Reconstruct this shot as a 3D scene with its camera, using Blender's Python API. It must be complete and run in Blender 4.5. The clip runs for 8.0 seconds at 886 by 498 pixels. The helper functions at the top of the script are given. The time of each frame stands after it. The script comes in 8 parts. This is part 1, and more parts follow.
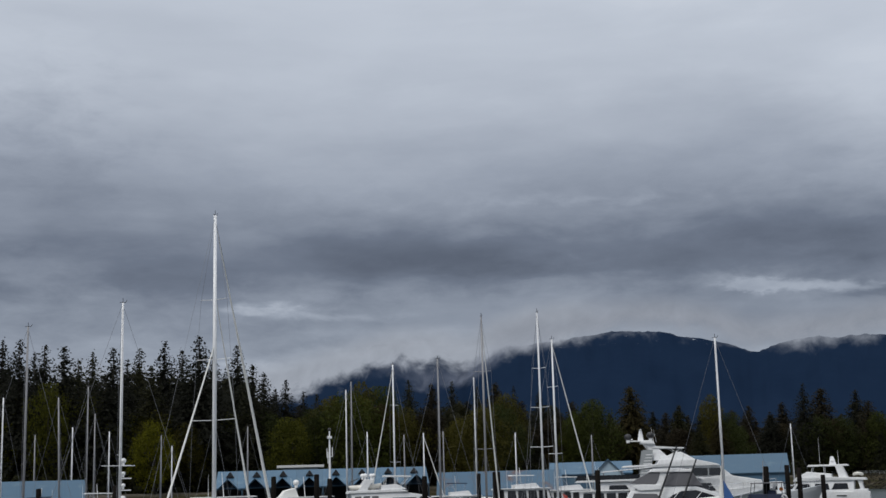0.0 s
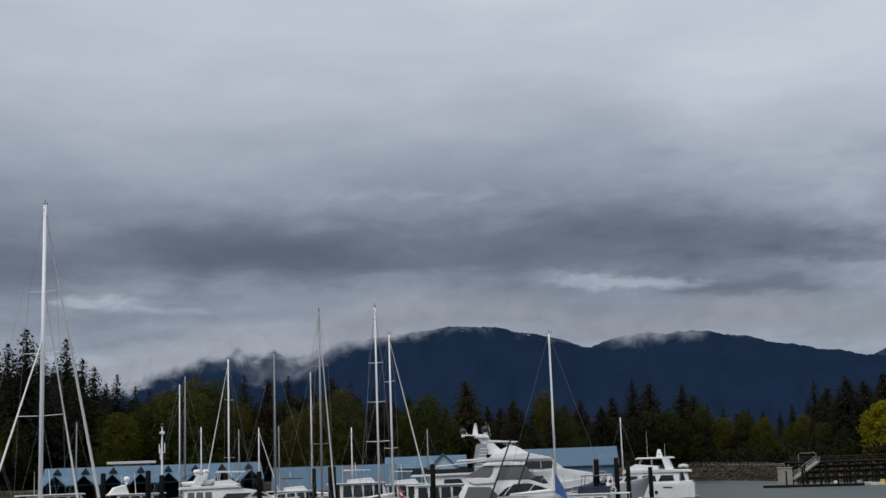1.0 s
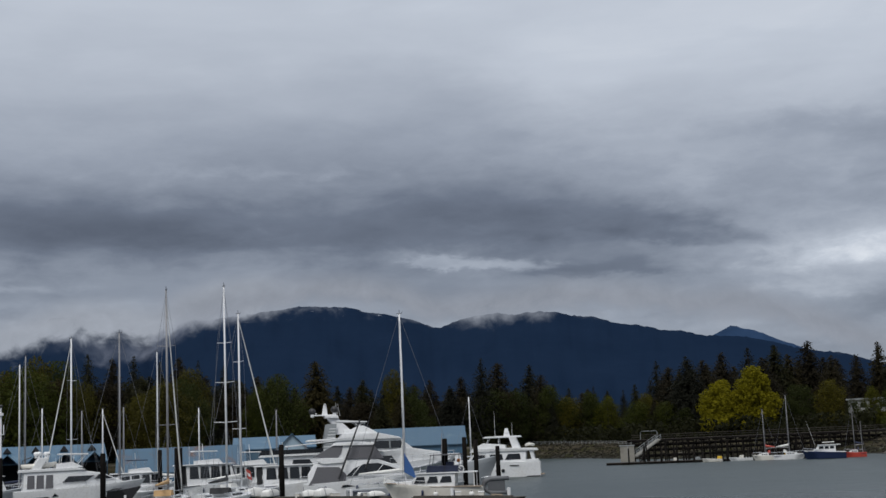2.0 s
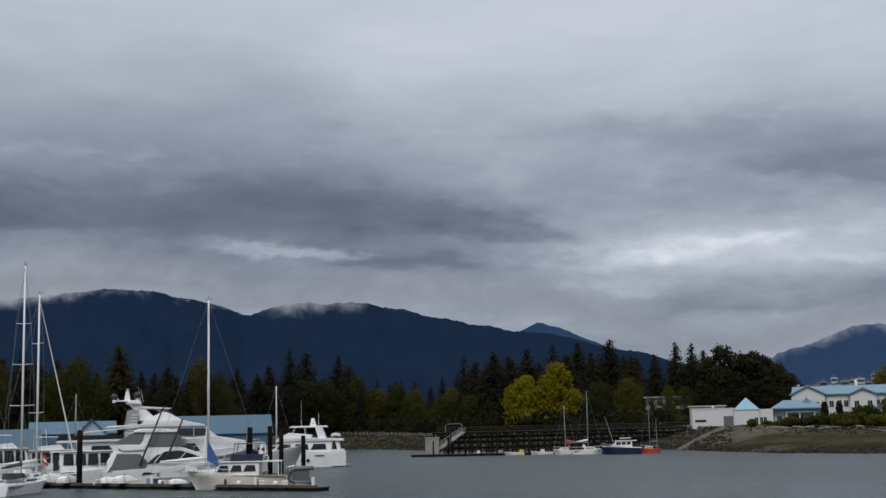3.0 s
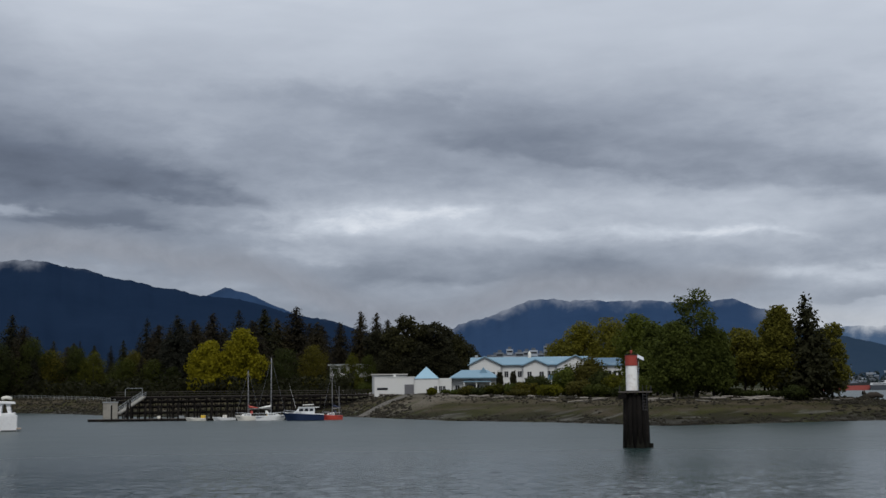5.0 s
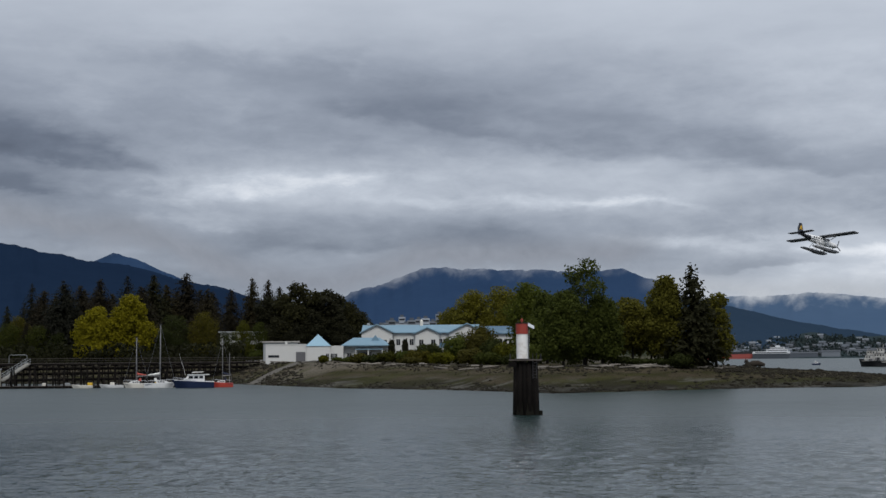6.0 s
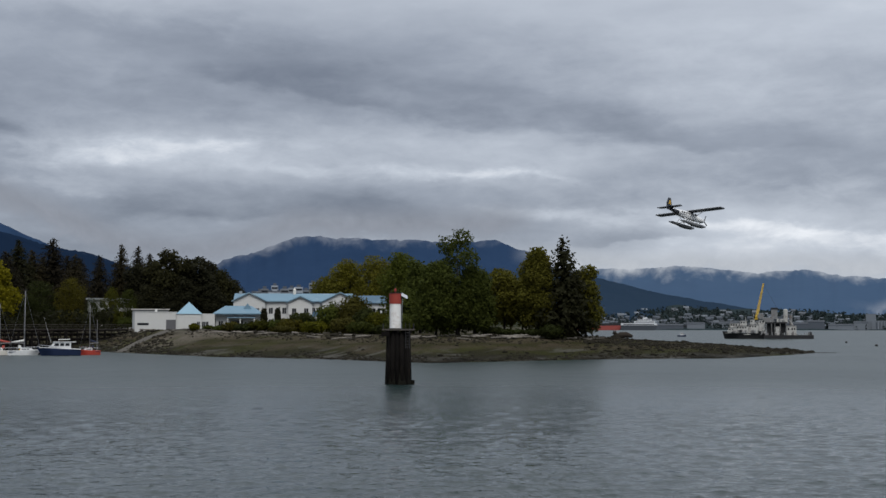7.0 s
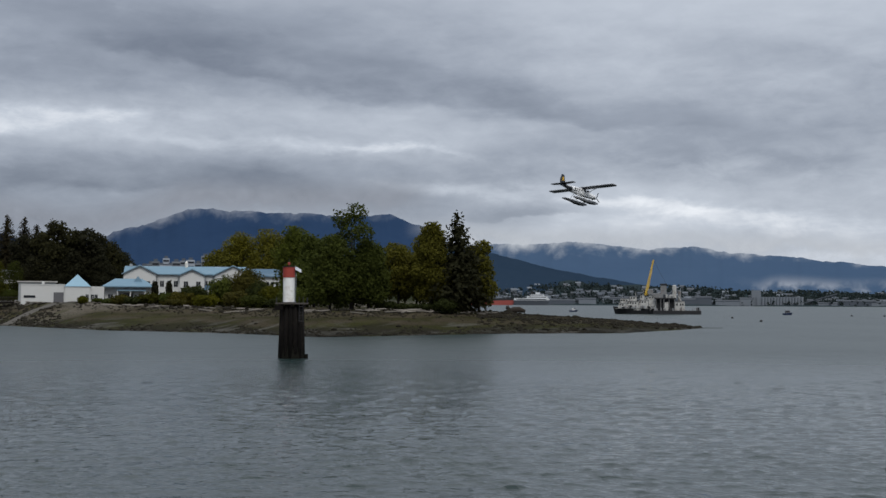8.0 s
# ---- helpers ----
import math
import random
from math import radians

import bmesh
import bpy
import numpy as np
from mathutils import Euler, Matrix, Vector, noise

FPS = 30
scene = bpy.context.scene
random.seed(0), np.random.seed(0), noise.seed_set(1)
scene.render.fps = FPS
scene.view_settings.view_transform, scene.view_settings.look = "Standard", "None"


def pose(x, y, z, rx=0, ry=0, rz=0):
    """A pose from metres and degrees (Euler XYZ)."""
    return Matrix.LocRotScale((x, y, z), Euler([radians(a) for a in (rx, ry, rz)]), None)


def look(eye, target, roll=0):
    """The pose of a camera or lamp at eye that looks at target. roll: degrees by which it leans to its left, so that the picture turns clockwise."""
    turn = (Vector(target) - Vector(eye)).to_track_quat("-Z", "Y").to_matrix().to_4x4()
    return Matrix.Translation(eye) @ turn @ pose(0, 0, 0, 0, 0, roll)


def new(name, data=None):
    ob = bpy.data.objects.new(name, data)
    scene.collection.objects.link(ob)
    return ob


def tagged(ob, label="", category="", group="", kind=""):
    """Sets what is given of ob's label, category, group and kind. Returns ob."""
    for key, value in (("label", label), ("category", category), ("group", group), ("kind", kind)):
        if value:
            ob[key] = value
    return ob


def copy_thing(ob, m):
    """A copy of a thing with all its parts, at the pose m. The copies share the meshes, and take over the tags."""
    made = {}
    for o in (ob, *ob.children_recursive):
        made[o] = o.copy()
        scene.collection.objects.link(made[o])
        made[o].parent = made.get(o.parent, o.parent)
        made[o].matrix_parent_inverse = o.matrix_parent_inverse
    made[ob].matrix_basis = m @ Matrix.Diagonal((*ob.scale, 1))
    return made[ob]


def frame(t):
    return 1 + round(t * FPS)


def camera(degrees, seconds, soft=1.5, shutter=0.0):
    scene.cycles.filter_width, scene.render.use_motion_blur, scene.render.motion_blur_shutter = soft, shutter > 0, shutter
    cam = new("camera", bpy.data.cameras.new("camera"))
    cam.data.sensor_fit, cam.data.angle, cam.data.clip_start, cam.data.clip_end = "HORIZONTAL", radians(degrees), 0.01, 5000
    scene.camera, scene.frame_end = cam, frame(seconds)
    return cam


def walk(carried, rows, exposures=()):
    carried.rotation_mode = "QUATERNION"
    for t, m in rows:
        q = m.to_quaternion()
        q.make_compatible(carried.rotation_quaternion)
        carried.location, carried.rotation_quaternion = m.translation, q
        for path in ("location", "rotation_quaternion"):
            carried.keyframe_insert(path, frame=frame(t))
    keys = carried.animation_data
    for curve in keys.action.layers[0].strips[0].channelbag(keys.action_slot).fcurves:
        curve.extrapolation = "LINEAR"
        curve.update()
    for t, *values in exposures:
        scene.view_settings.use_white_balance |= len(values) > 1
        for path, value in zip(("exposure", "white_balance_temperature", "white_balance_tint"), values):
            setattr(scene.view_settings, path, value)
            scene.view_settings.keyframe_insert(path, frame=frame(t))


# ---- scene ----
EYE_H = 6.0
ROWS = (  # seconds, yaw, pitch, roll
    (0, 0.000, 10.181, 1.545), (0.5, -3.992, 9.488, 1.747), (1, -7.127, 9.728, 2.022), (1.5, -10.420, 8.766, 2.169),
    (1.7, -11.746, 8.682, 2.300), (2.8, -20.049, 8.069, 1.813), (3, -22.126, 7.918, 1.337), (3.5, -26.284, 7.977, 1.177),
    (4, -29.835, 7.135, 1.123), (4.5, -32.647, 6.559, 0.526), (4.7, -34.093, 6.414, 0.495), (5.8, -39.515, 5.283, 0.600),
    (6, -40.636, 4.782, 0.432), (6.5, -43.898, 4.002, 0.539), (7, -46.211, 3.427, -0.025), (7.5, -48.325, 2.898, -0.435),
    (8, -50.870, 2.311, -0.300))
cam = camera(37.62, 8.0, soft=1.5)
walk(cam, [(t, pose(0, 0, EYE_H, 90 + p, r, y)) for t, y, p, r in ROWS])


def B(bearing, dist, z=0.0):
    """A point by its bearing (degrees clockwise from north) and distance from the quay."""
    return Vector((dist * math.sin(radians(bearing)), dist * math.cos(radians(bearing)), z))


def lift(el, dist):
    """The height of what stands at that elevation angle and distance."""
    return EYE_H + dist * math.tan(radians(el))


# ---------------- world and light: a heavy layered overcast ----------------
SUN_EL, SUN_AZ = 52, 215
world = bpy.data.worlds.new("overcast")
scene.world = world
world.use_nodes = True
wt = world.node_tree
wt.nodes.clear()


class Nodes:
    """Short hand for building node trees."""

    def __init__(self, tree):
        self.t = tree

    def n(self, kind, **kw):
        nd = self.t.nodes.new(kind)
        for k, v in kw.items():
            if k == "op":
                nd.operation = v
            elif k == "blend":
                nd.data_type, nd.blend_type = "RGBA", v
            elif k == "sky":
                nd.sky_type = v
        return nd

    def put(self, sock, v):
        if isinstance(v, bpy.types.NodeSocket):
            self.t.links.new(v, sock)
        else:
            sock.default_value = v

    def m(self, op, a, b=0.0, c=0.0, clamp=False):
        nd = self.n("ShaderNodeMath", op=op)
        nd.use_clamp = clamp
        self.put(nd.inputs[0], a), self.put(nd.inputs[1], b), self.put(nd.inputs[2], c)
        return nd.outputs[0]

    def noise(self, vec, scale, detail=4.0, rough=0.55, dist=0.0, out=0):
        nd = self.n("ShaderNodeTexNoise")
        if vec is not None:
            self.put(nd.inputs["Vector"], vec)
        nd.inputs["Scale"].default_value, nd.inputs["Detail"].default_value = scale, detail
        nd.inputs["Roughness"].default_value, nd.inputs["Distortion"].default_value = rough, dist
        return nd.outputs[out]

    def ramp(self, fac, stops, mode="LINEAR"):
        nd = self.n("ShaderNodeValToRGB")
        self.put(nd.inputs[0], fac)
        r = nd.color_ramp
        r.interpolation = mode
        while len(r.elements) < len(stops):
            r.elements.new(0.5)
        for e, (p, c) in zip(r.elements, stops):
            e.position, e.color = p, (c if len(c) == 4 else (*c, 1))
        return nd.outputs[0]

    def mix(self, fac, a, b, blend="MIX"):
        nd = self.n("ShaderNodeMix", blend=blend)
        self.put(nd.inputs[0], fac), self.put(nd.inputs[6], a if not isinstance(a, tuple) else (*a, 1)[:4])
        self.put(nd.inputs[7], b if not isinstance(b, tuple) else (*b, 1)[:4])
        return nd.outputs[2]

    def smooth(self, v, lo, hi):
        nd = self.n("ShaderNodeMapRange")
        nd.interpolation_type = "SMOOTHSTEP"
        self.put(nd.inputs[0], v), self.put(nd.inputs[1], lo), self.put(nd.inputs[2], hi)
        return nd.outputs[0]

    def xyz(self, v):
        nd = self.n("ShaderNodeSeparateXYZ")
        self.put(nd.inputs[0], v)
        return nd.outputs

    def vec(self, x, y, z=0.0):
        nd = self.n("ShaderNodeCombineXYZ")
        self.put(nd.inputs[0], x), self.put(nd.inputs[1], y), self.put(nd.inputs[2], z)
        return nd.outputs[0]


W = Nodes(wt)
way = W.n("ShaderNodeTexCoord").outputs["Generated"]
wx, wy, wz = W.xyz(way)[:3]
az = W.m("MULTIPLY", W.m("ARCTAN2", wx, wy), 57.2958)
el = W.m("MULTIPLY", W.m("ARCSINE", wz), 57.2958)
up = W.m("MAXIMUM", wz, 0.0)
deck = W.m("ADD", up, 0.07)
flat = W.vec(W.m("DIVIDE", wx, deck), W.m("DIVIDE", wy, deck), 0.0)
broad = W.noise(flat, 0.55, 5, 0.5, 0.3)
streak_v = W.vec(W.m("MULTIPLY", az, 0.045), W.m("MULTIPLY", el, 0.30), 3.0)
streak = W.noise(streak_v, 1.6, 6, 0.55, 0.4)
fine_v = W.vec(W.m("MULTIPLY", az, 0.16), W.m("MULTIPLY", el, 0.55), 7.0)
fine = W.noise(fine_v, 1.5, 6, 0.6, 0.25)
tuft = W.noise(W.vec(W.m("MULTIPLY", az, 0.42), W.m("MULTIPLY", el, 0.95), 11.0), 1.3, 6, 0.62, 0.35)
# ragged outlines for the large cloud forms
warp = W.noise(W.vec(W.m("MULTIPLY", az, 0.24), W.m("MULTIPLY", el, 0.6), 5.0), 1.1, 6, 0.6, 0.2, out=1)
wr, wg, _ = W.xyz(warp)[:3]
azw = W.m("ADD", az, W.m("MULTIPLY", W.m("SUBTRACT", wr, 0.5), 7.0))
elw = W.m("ADD", el, W.m("MULTIPLY", W.m("SUBTRACT", wg, 0.5), 1.7))
def profile(stops):
    """Brightness of the cloud layer by elevation (0 to 40 degrees)."""
    return W.ramp(W.m("DIVIDE", W.m("MAXIMUM", elw, 0.0), 40.0), [(e / 40.0, (v,) * 3) for e, v in stops], "B_SPLINE")


west = profile(((0, 0.42), (5.0, 0.44), (6.4, 0.43), (7.4, 0.40), (9.0, 0.235), (10.8, 0.33), (13.0, 0.48), (15.5, 0.60), (18, 0.71), (24, 0.74), (40, 0.95)))
middle = profile(((0, 0.50), (4.0, 0.54), (5.1, 0.44), (6.2, 0.58), (8.0, 0.66), (9.4, 0.50), (11.5, 0.50), (13.5, 0.64), (16, 0.76), (24, 0.76), (40, 0.95)))
east = profile(((0, 0.70), (2.6, 0.74), (4.4, 0.70), (5.6, 0.58), (7.0, 0.52), (9.0, 0.55), (11.0, 0.68), (14, 0.74), (20, 0.77), (28, 0.80), (40, 0.95)))
azs = W.m("ADD", azw, W.m("MULTIPLY", W.m("SUBTRACT", elw, 8.0), 1.2))
val = W.m("ADD", west, W.m("MULTIPLY", W.m("SUBTRACT", middle, west), W.smooth(azs, 21.5, 31.5)))
val = W.m("ADD", val, W.m("MULTIPLY", W.m("SUBTRACT", east, val), W.smooth(azw, 46.0, 60.0)))
DARK = (  # bearing, elevation, half width, half height, weight, tilt: darker cloud lying in the layer
    (3, 9.4, 13, 0.8, 1.0, -0.02), (19, 9.4, 6.5, 0.7, 0.75, -0.04), (25.2, 8.5, 3.2, 0.42, 1.0, -0.15), (21.6, 7.3, 3.2, 0.36, 0.95, -0.04), (3, 6.8, 9, 0.45, 0.5, -0.02), (13, 6.5, 5, 0.4, 0.4, 0.0),
    (30, 12.7, 9, 0.8, 0.5, -0.03), (37, 11.1, 5, 0.7, 0.6, -0.14), (45, 9.7, 8, 0.7, 0.95, -0.13), (53, 8.8, 5, 0.5, 0.7, -0.2), (38, 5.2, 6.5, 0.5, 0.9, 0.0), (43, 4.9, 3, 0.4, 0.6, 0.0),
    (32, 4.8, 4, 0.6, 0.7, 0.0), (54.5, 3.86, 2.6, 0.2, 0.9, 0.0), (61, 7.6, 6, 0.4, 0.5, -0.06), (-17, 13, 6, 3, 0.5, 0.0))
PALE = (  # the pale breaks and lit edges
    (13.5, 8.0, 1.2, 0.34, 1.0, -0.15), (15.8, 7.85, 2.8, 0.32, 1.0, -0.05), (18.8, 7.75, 2.4, 0.26, 0.6, 0.02), (-7.9, 7.7, 1.7, 0.32, 0.8, 0.0), (-4.5, 7.45, 3.4, 0.25, 0.5, -0.03), (-6.6, 5.2, 3.4, 0.6, 0.8, 0.0),
    (31.5, 7.3, 4.0, 0.6, 0.8, 0.03), (36.0, 7.9, 4.4, 0.45, 0.5, -0.03), (29.6, 6.0, 4.2, 0.5, 0.5, 0.0), (40.5, 6.8, 4.4, 0.42, 0.55, -0.03), (48.3, 6.7, 4, 0.3, 0.7, -0.05),
    (52, 4.9, 5, 0.4, 0.6, -0.05), (60, 4.2, 5, 0.4, 0.6, -0.08), (66, 3.4, 5, 0.5, 0.6, -0.06), (63, 5.8, 6, 0.8, 0.4, -0.05), (5, 12.1, 7, 0.35, 0.35, 0.0))


def forms(table, above=1.0):
    total = None
    for fa, fe, sa, se, gain, tilt in table:
        da = W.m("SUBTRACT", azw, fa)
        qa = W.m("DIVIDE", da, sa)
        de = W.m("SUBTRACT", W.m("SUBTRACT", elw, fe), W.m("MULTIPLY", da, tilt))
        # firm below, fading softly into the layer above
        qe = W.m("MAXIMUM", W.m("DIVIDE", de, se * above), W.m("DIVIDE", de, -0.85 * se))
        rr = W.m("ADD", W.m("MULTIPLY", qa, qa), W.m("MULTIPLY", qe, qe))
        g = W.m("MULTIPLY", W.m("EXPONENT", W.m("MULTIPLY", rr, -1.0)), gain)
        total = g if total is None else W.m("ADD", total, g)
    return total


grain = W.m("ADD", W.m("MULTIPLY", W.m("SUBTRACT", fine, 0.5), 0.5), W.m("MULTIPLY", W.m("SUBTRACT", tuft, 0.5), 0.75))
low_sky = W.m("SUBTRACT", 1.0, W.smooth(el, 9.0, 16.0))
heavy = forms(DARK, 2.3)
# the grain frays the rims of the heavy cloud and leaves the open layer smooth
dark = W.smooth(W.m("ADD", heavy, W.m("MULTIPLY", grain, W.m("ADD", 0.25, W.smooth(heavy, 0.05, 0.4)))), 0.10, 0.95)
billow = W.smooth(W.noise(W.vec(W.m("MULTIPLY", az, 0.115), W.m("MULTIPLY", el, 0.36), 17.0), 1.0, 6, 0.52, 0.15), 0.36, 0.64)
pale = W.smooth(W.m("ADD", forms(PALE), W.m("MULTIPLY", grain, 0.75)), 0.08, 1.05)
val = W.m("ADD", val, W.m("MULTIPLY", dark, -0.135))
val = W.m("ADD", val, W.m("MULTIPLY", pale, 0.19))
val = W.m("ADD", val, W.m("MULTIPLY", W.m("SUBTRACT", broad, 0.5), 0.16))
val = W.m("ADD", val, W.m("MULTIPLY", W.m("SUBTRACT", streak, 0.5), 0.11))
val = W.m("ADD", val, W.m("MULTIPLY", W.m("SUBTRACT", billow, 0.5), W.m("ADD", 0.035, W.m("MULTIPLY", low_sky, 0.075))))
val = W.m("ADD", val, W.m("MULTIPLY", W.m("SUBTRACT", fine, 0.5), W.m("ADD", 0.02, W.m("MULTIPLY", low_sky, 0.08))))
val = W.m("ADD", val, W.m("MULTIPLY", W.m("SUBTRACT", tuft, 0.5), W.m("MULTIPLY", low_sky, 0.20)))
cloud = W.ramp(val, [(0.0, (0.068, 0.080, 0.112)), (0.25, (0.148, 0.173, 0.228)), (0.5, (0.314, 0.352, 0.424)),
                     (0.75, (0.540, 0.588, 0.668)), (1.0, (0.94, 0.97, 1.02))])
sky = W.n("ShaderNodeTexSky", sky="NISHITA")
sky.sun_disc, sky.sun_elevation, sky.sun_rotation = False, radians(SUN_EL), radians(SUN_AZ)
blue = W.mix(1.0, sky.outputs[0], (0.09, 0.09, 0.09), "MULTIPLY")
bg = W.n("ShaderNodeBackground")
W.put(bg.inputs[0], W.mix(0.95, blue, cloud))
bg.inputs[1].default_value = 1.0
wt.links.new(bg.outputs[0], W.n("ShaderNodeOutputWorld").inputs[0])

sun = new("sun", bpy.data.lights.new("sun", "SUN"))
sun.data.energy, sun.data.angle, sun.data.color = 1.9, radians(25), (1.0, 0.97, 0.92)
sun.matrix_world = look(B(SUN_AZ, 100, 100 * math.tan(radians(SUN_EL))), (0, 0, 0))


# ---------------- materials ----------------
def surface(name, colour, rough=0.6, metal=0.0, var=0.25, scale=3.0, bump=0.0, bump_scale=20.0, spec=0.5, random_tint=0.0,
            stain=None, stain_scale=0.6, stain_amount=0.5, island=0.0):
    """A plain material with grain, stains and fine relief at real size."""
    mat = bpy.data.materials.new(name)
    mat.use_nodes = True
    q = Nodes(mat.node_tree)
    bsdf = mat.node_tree.nodes["Principled BSDF"]
    co = q.n("ShaderNodeTexCoord").outputs["Object"]
    n1 = q.noise(co, scale, 5, 0.6)
    lo = tuple(c * (1 - var) for c in colour)
    hi = tuple(min(1, c * (1 + var)) for c in colour)
    col = q.mix(n1, lo, hi)
    if stain:
        col = q.mix(q.m("MULTIPLY", q.smooth(q.noise(co, stain_scale, 6, 0.65, 0.6), 0.5, 0.7), stain_amount), col, stain)
    if random_tint or island:
        oi = q.n("ShaderNodeObjectInfo").outputs["Random"] if random_tint else q.n("ShaderNodeNewGeometry").outputs["Random Per Island"]
        amount = random_tint or island
        col = q.mix(1.0, col, q.ramp(oi, [(0, (1 - amount,) * 3), (1, (1 + amount,) * 3)]), "MULTIPLY")
    q.put(bsdf.inputs["Base Color"], col)
    q.put(bsdf.inputs["Roughness"], q.m("ADD", rough - 0.08, q.m("MULTIPLY", n1, 0.16), clamp=True))
    bsdf.inputs["Metallic"].default_value = metal
    bsdf.inputs["Specular IOR Level"].default_value = spec
    if bump:
        bm_ = q.n("ShaderNodeBump")
        bm_.inputs["Strength"].default_value, bm_.inputs["Distance"].default_value = bump, 0.05
        q.put(bm_.inputs["Height"], q.noise(co, bump_scale, 4, 0.6))
        q.put(bsdf.inputs["Normal"], bm_.outputs[0])
    return mat


def leaves(name, dark, light, tint=0.25):
    """Foliage, lighter and darker from spray to spray and from tree to tree."""
    mat = bpy.data.materials.new(name)
    mat.use_nodes = True
    q = Nodes(mat.node_tree)
    bsdf = mat.node_tree.nodes["Principled BSDF"]
    isl = q.n("ShaderNodeNewGeometry").outputs["Random Per Island"]
    oi = q.n("ShaderNodeObjectInfo").outputs["Random"]
    co = q.n("ShaderNodeTexCoord").outputs["Object"]
    f = q.m("ADD", q.m("MULTIPLY", isl, 0.38), q.m("MULTIPLY", q.noise(co, 0.3, 3), 0.62))
    col = q.mix(f, dark, light)
    col = q.mix(1.0, col, q.ramp(oi, [(0, (1 - tint, 1 - tint, 1 - tint)), (0.5, (1, 1, 1)), (1, (1 + tint * 1.2, 1 + tint, 1 - tint))]), "MULTIPLY")
    q.put(bsdf.inputs["Base Color"], col)
    bsdf.inputs["Roughness"].default_value = 0.7
    bsdf.inputs["Specular IOR Level"].default_value = 0.08
    # thin leaves let part of the light through
    thin = q.n("ShaderNodeBsdfTranslucent")
    q.put(thin.inputs[0], col)
    both = q.n("ShaderNodeMixShader")
    both.inputs[0].default_value = 0.45
    q.put(both.inputs[1], bsdf.outputs[0]), q.put(both.inputs[2], thin.outputs[0])
    mat.node_tree.links.new(both.outputs[0], mat.node_tree.nodes["Material Output"].inputs[0])
    return mat


def glass_dark(name, colour=(0.012, 0.014, 0.017)):
    return surface(name, colour, rough=0.12, var=0.3, spec=0.5)


WHITE = surface("white_gelcoat", (0.68, 0.69, 0.70), rough=0.28, var=0.05, stain=(0.55, 0.54, 0.5), stain_amount=0.35, random_tint=0.06)
CREAM = surface("cream_gelcoat", (0.62, 0.60, 0.55), rough=0.4, var=0.08, stain=(0.4, 0.38, 0.34), stain_amount=0.4)
GREYHULL = surface("grey_hull_paint", (0.36, 0.38, 0.40), rough=0.4, var=0.08)
NAVY = surface("navy_blue_paint", (0.012, 0.022, 0.06), rough=0.3, var=0.2)
REDPAINT = surface("red_paint", (0.38, 0.045, 0.03), rough=0.5, var=0.25, stain=(0.2, 0.06, 0.04))
BLACK = surface("black_paint", (0.012, 0.012, 0.014), rough=0.5, var=0.3)
GLASS = glass_dark("tinted_glass")
CHROME = surface("stainless_steel", (0.62, 0.63, 0.65), rough=0.25, metal=1.0, var=0.08)
ALU = surface("anodised_mast", (0.66, 0.67, 0.69), rough=0.42, metal=0.0, var=0.1, random_tint=0.12)
DARKALU = surface("dark_mast", (0.22, 0.22, 0.23), rough=0.45, var=0.15)
WIRE = surface("rigging_wire", (0.16, 0.165, 0.18), rough=0.4, metal=0.3)
CANVAS_GREY = surface("grey_canvas", (0.10, 0.10, 0.11), rough=0.85, var=0.15, bump=0.2)
CANVAS_NAVY = surface("navy_canvas", (0.015, 0.022, 0.05), rough=0.85, var=0.2, bump=0.2)
CANVAS_BLUE = surface("blue_canvas", (0.03, 0.09, 0.25), rough=0.85, var=0.2)
CANVAS_TAN = surface("tan_canvas", (0.42, 0.27, 0.13), rough=0.85, var=0.2)
CANVAS_WHITE = surface("white_sailcloth", (0.66, 0.66, 0.64), rough=0.8, var=0.1)
RUBBER = surface("grey_rubber", (0.12, 0.125, 0.135), rough=0.65, var=0.15)
ORANGE = surface("orange_plastic", (0.7, 0.2, 0.02), rough=0.5)
TEAK = surface("weathered_teak", (0.26, 0.21, 0.16), rough=0.75, var=0.25, scale=9)
PLANK = surface("weathered_planking", (0.062, 0.054, 0.046), rough=0.85, var=0.35, scale=4, bump=0.4, random_tint=0.25)
PILE = surface("creosoted_timber", (0.0075, 0.0065, 0.006), rough=0.92, spec=0.1, var=0.5, scale=2, bump=0.6, bump_scale=8, stain=(0.028, 0.022, 0.017), random_tint=0.3)
ROOFBLUE = surface("blue_sheet_roof", (0.042, 0.098, 0.158), rough=0.55, var=0.12, scale=0.7, stain=(0.11, 0.17, 0.21), stain_scale=0.25, stain_amount=0.6, random_tint=0.12)
ROOFRUST = surface("rusted_blue_roof", (0.044, 0.095, 0.15), rough=0.65, var=0.15, scale=0.7, stain=(0.10, 0.055, 0.04), stain_scale=0.22, stain_amount=0.9)
ROOFLIGHT = surface("pale_blue_shingle", (0.125, 0.215, 0.285), rough=0.7, var=0.12, scale=1.5, stain=(0.25, 0.32, 0.37), stain_scale=0.12, stain_amount=0.8)
WALLWHITE = surface("white_render", (0.50, 0.505, 0.50), rough=0.85, var=0.06, scale=1.2, stain=(0.5, 0.5, 0.47), stain_scale=0.4, stain_amount=0.45)
WALLGREY = surface("grey_siding", (0.25, 0.27, 0.28), rough=0.8, var=0.15)
# near-black colour that stands in for the shade inside openings
SHADE_BLACK = surface("painted_interior_shade", (0.012, 0.013, 0.015), rough=0.9, var=0.3)
BARK = surface("bark", (0.022, 0.018, 0.015), rough=0.9, var=0.4, scale=3, bump=0.5)
CONIFER = leaves("conifer_needles", (0.010, 0.0115, 0.009), (0.026, 0.027, 0.019), 0.3)
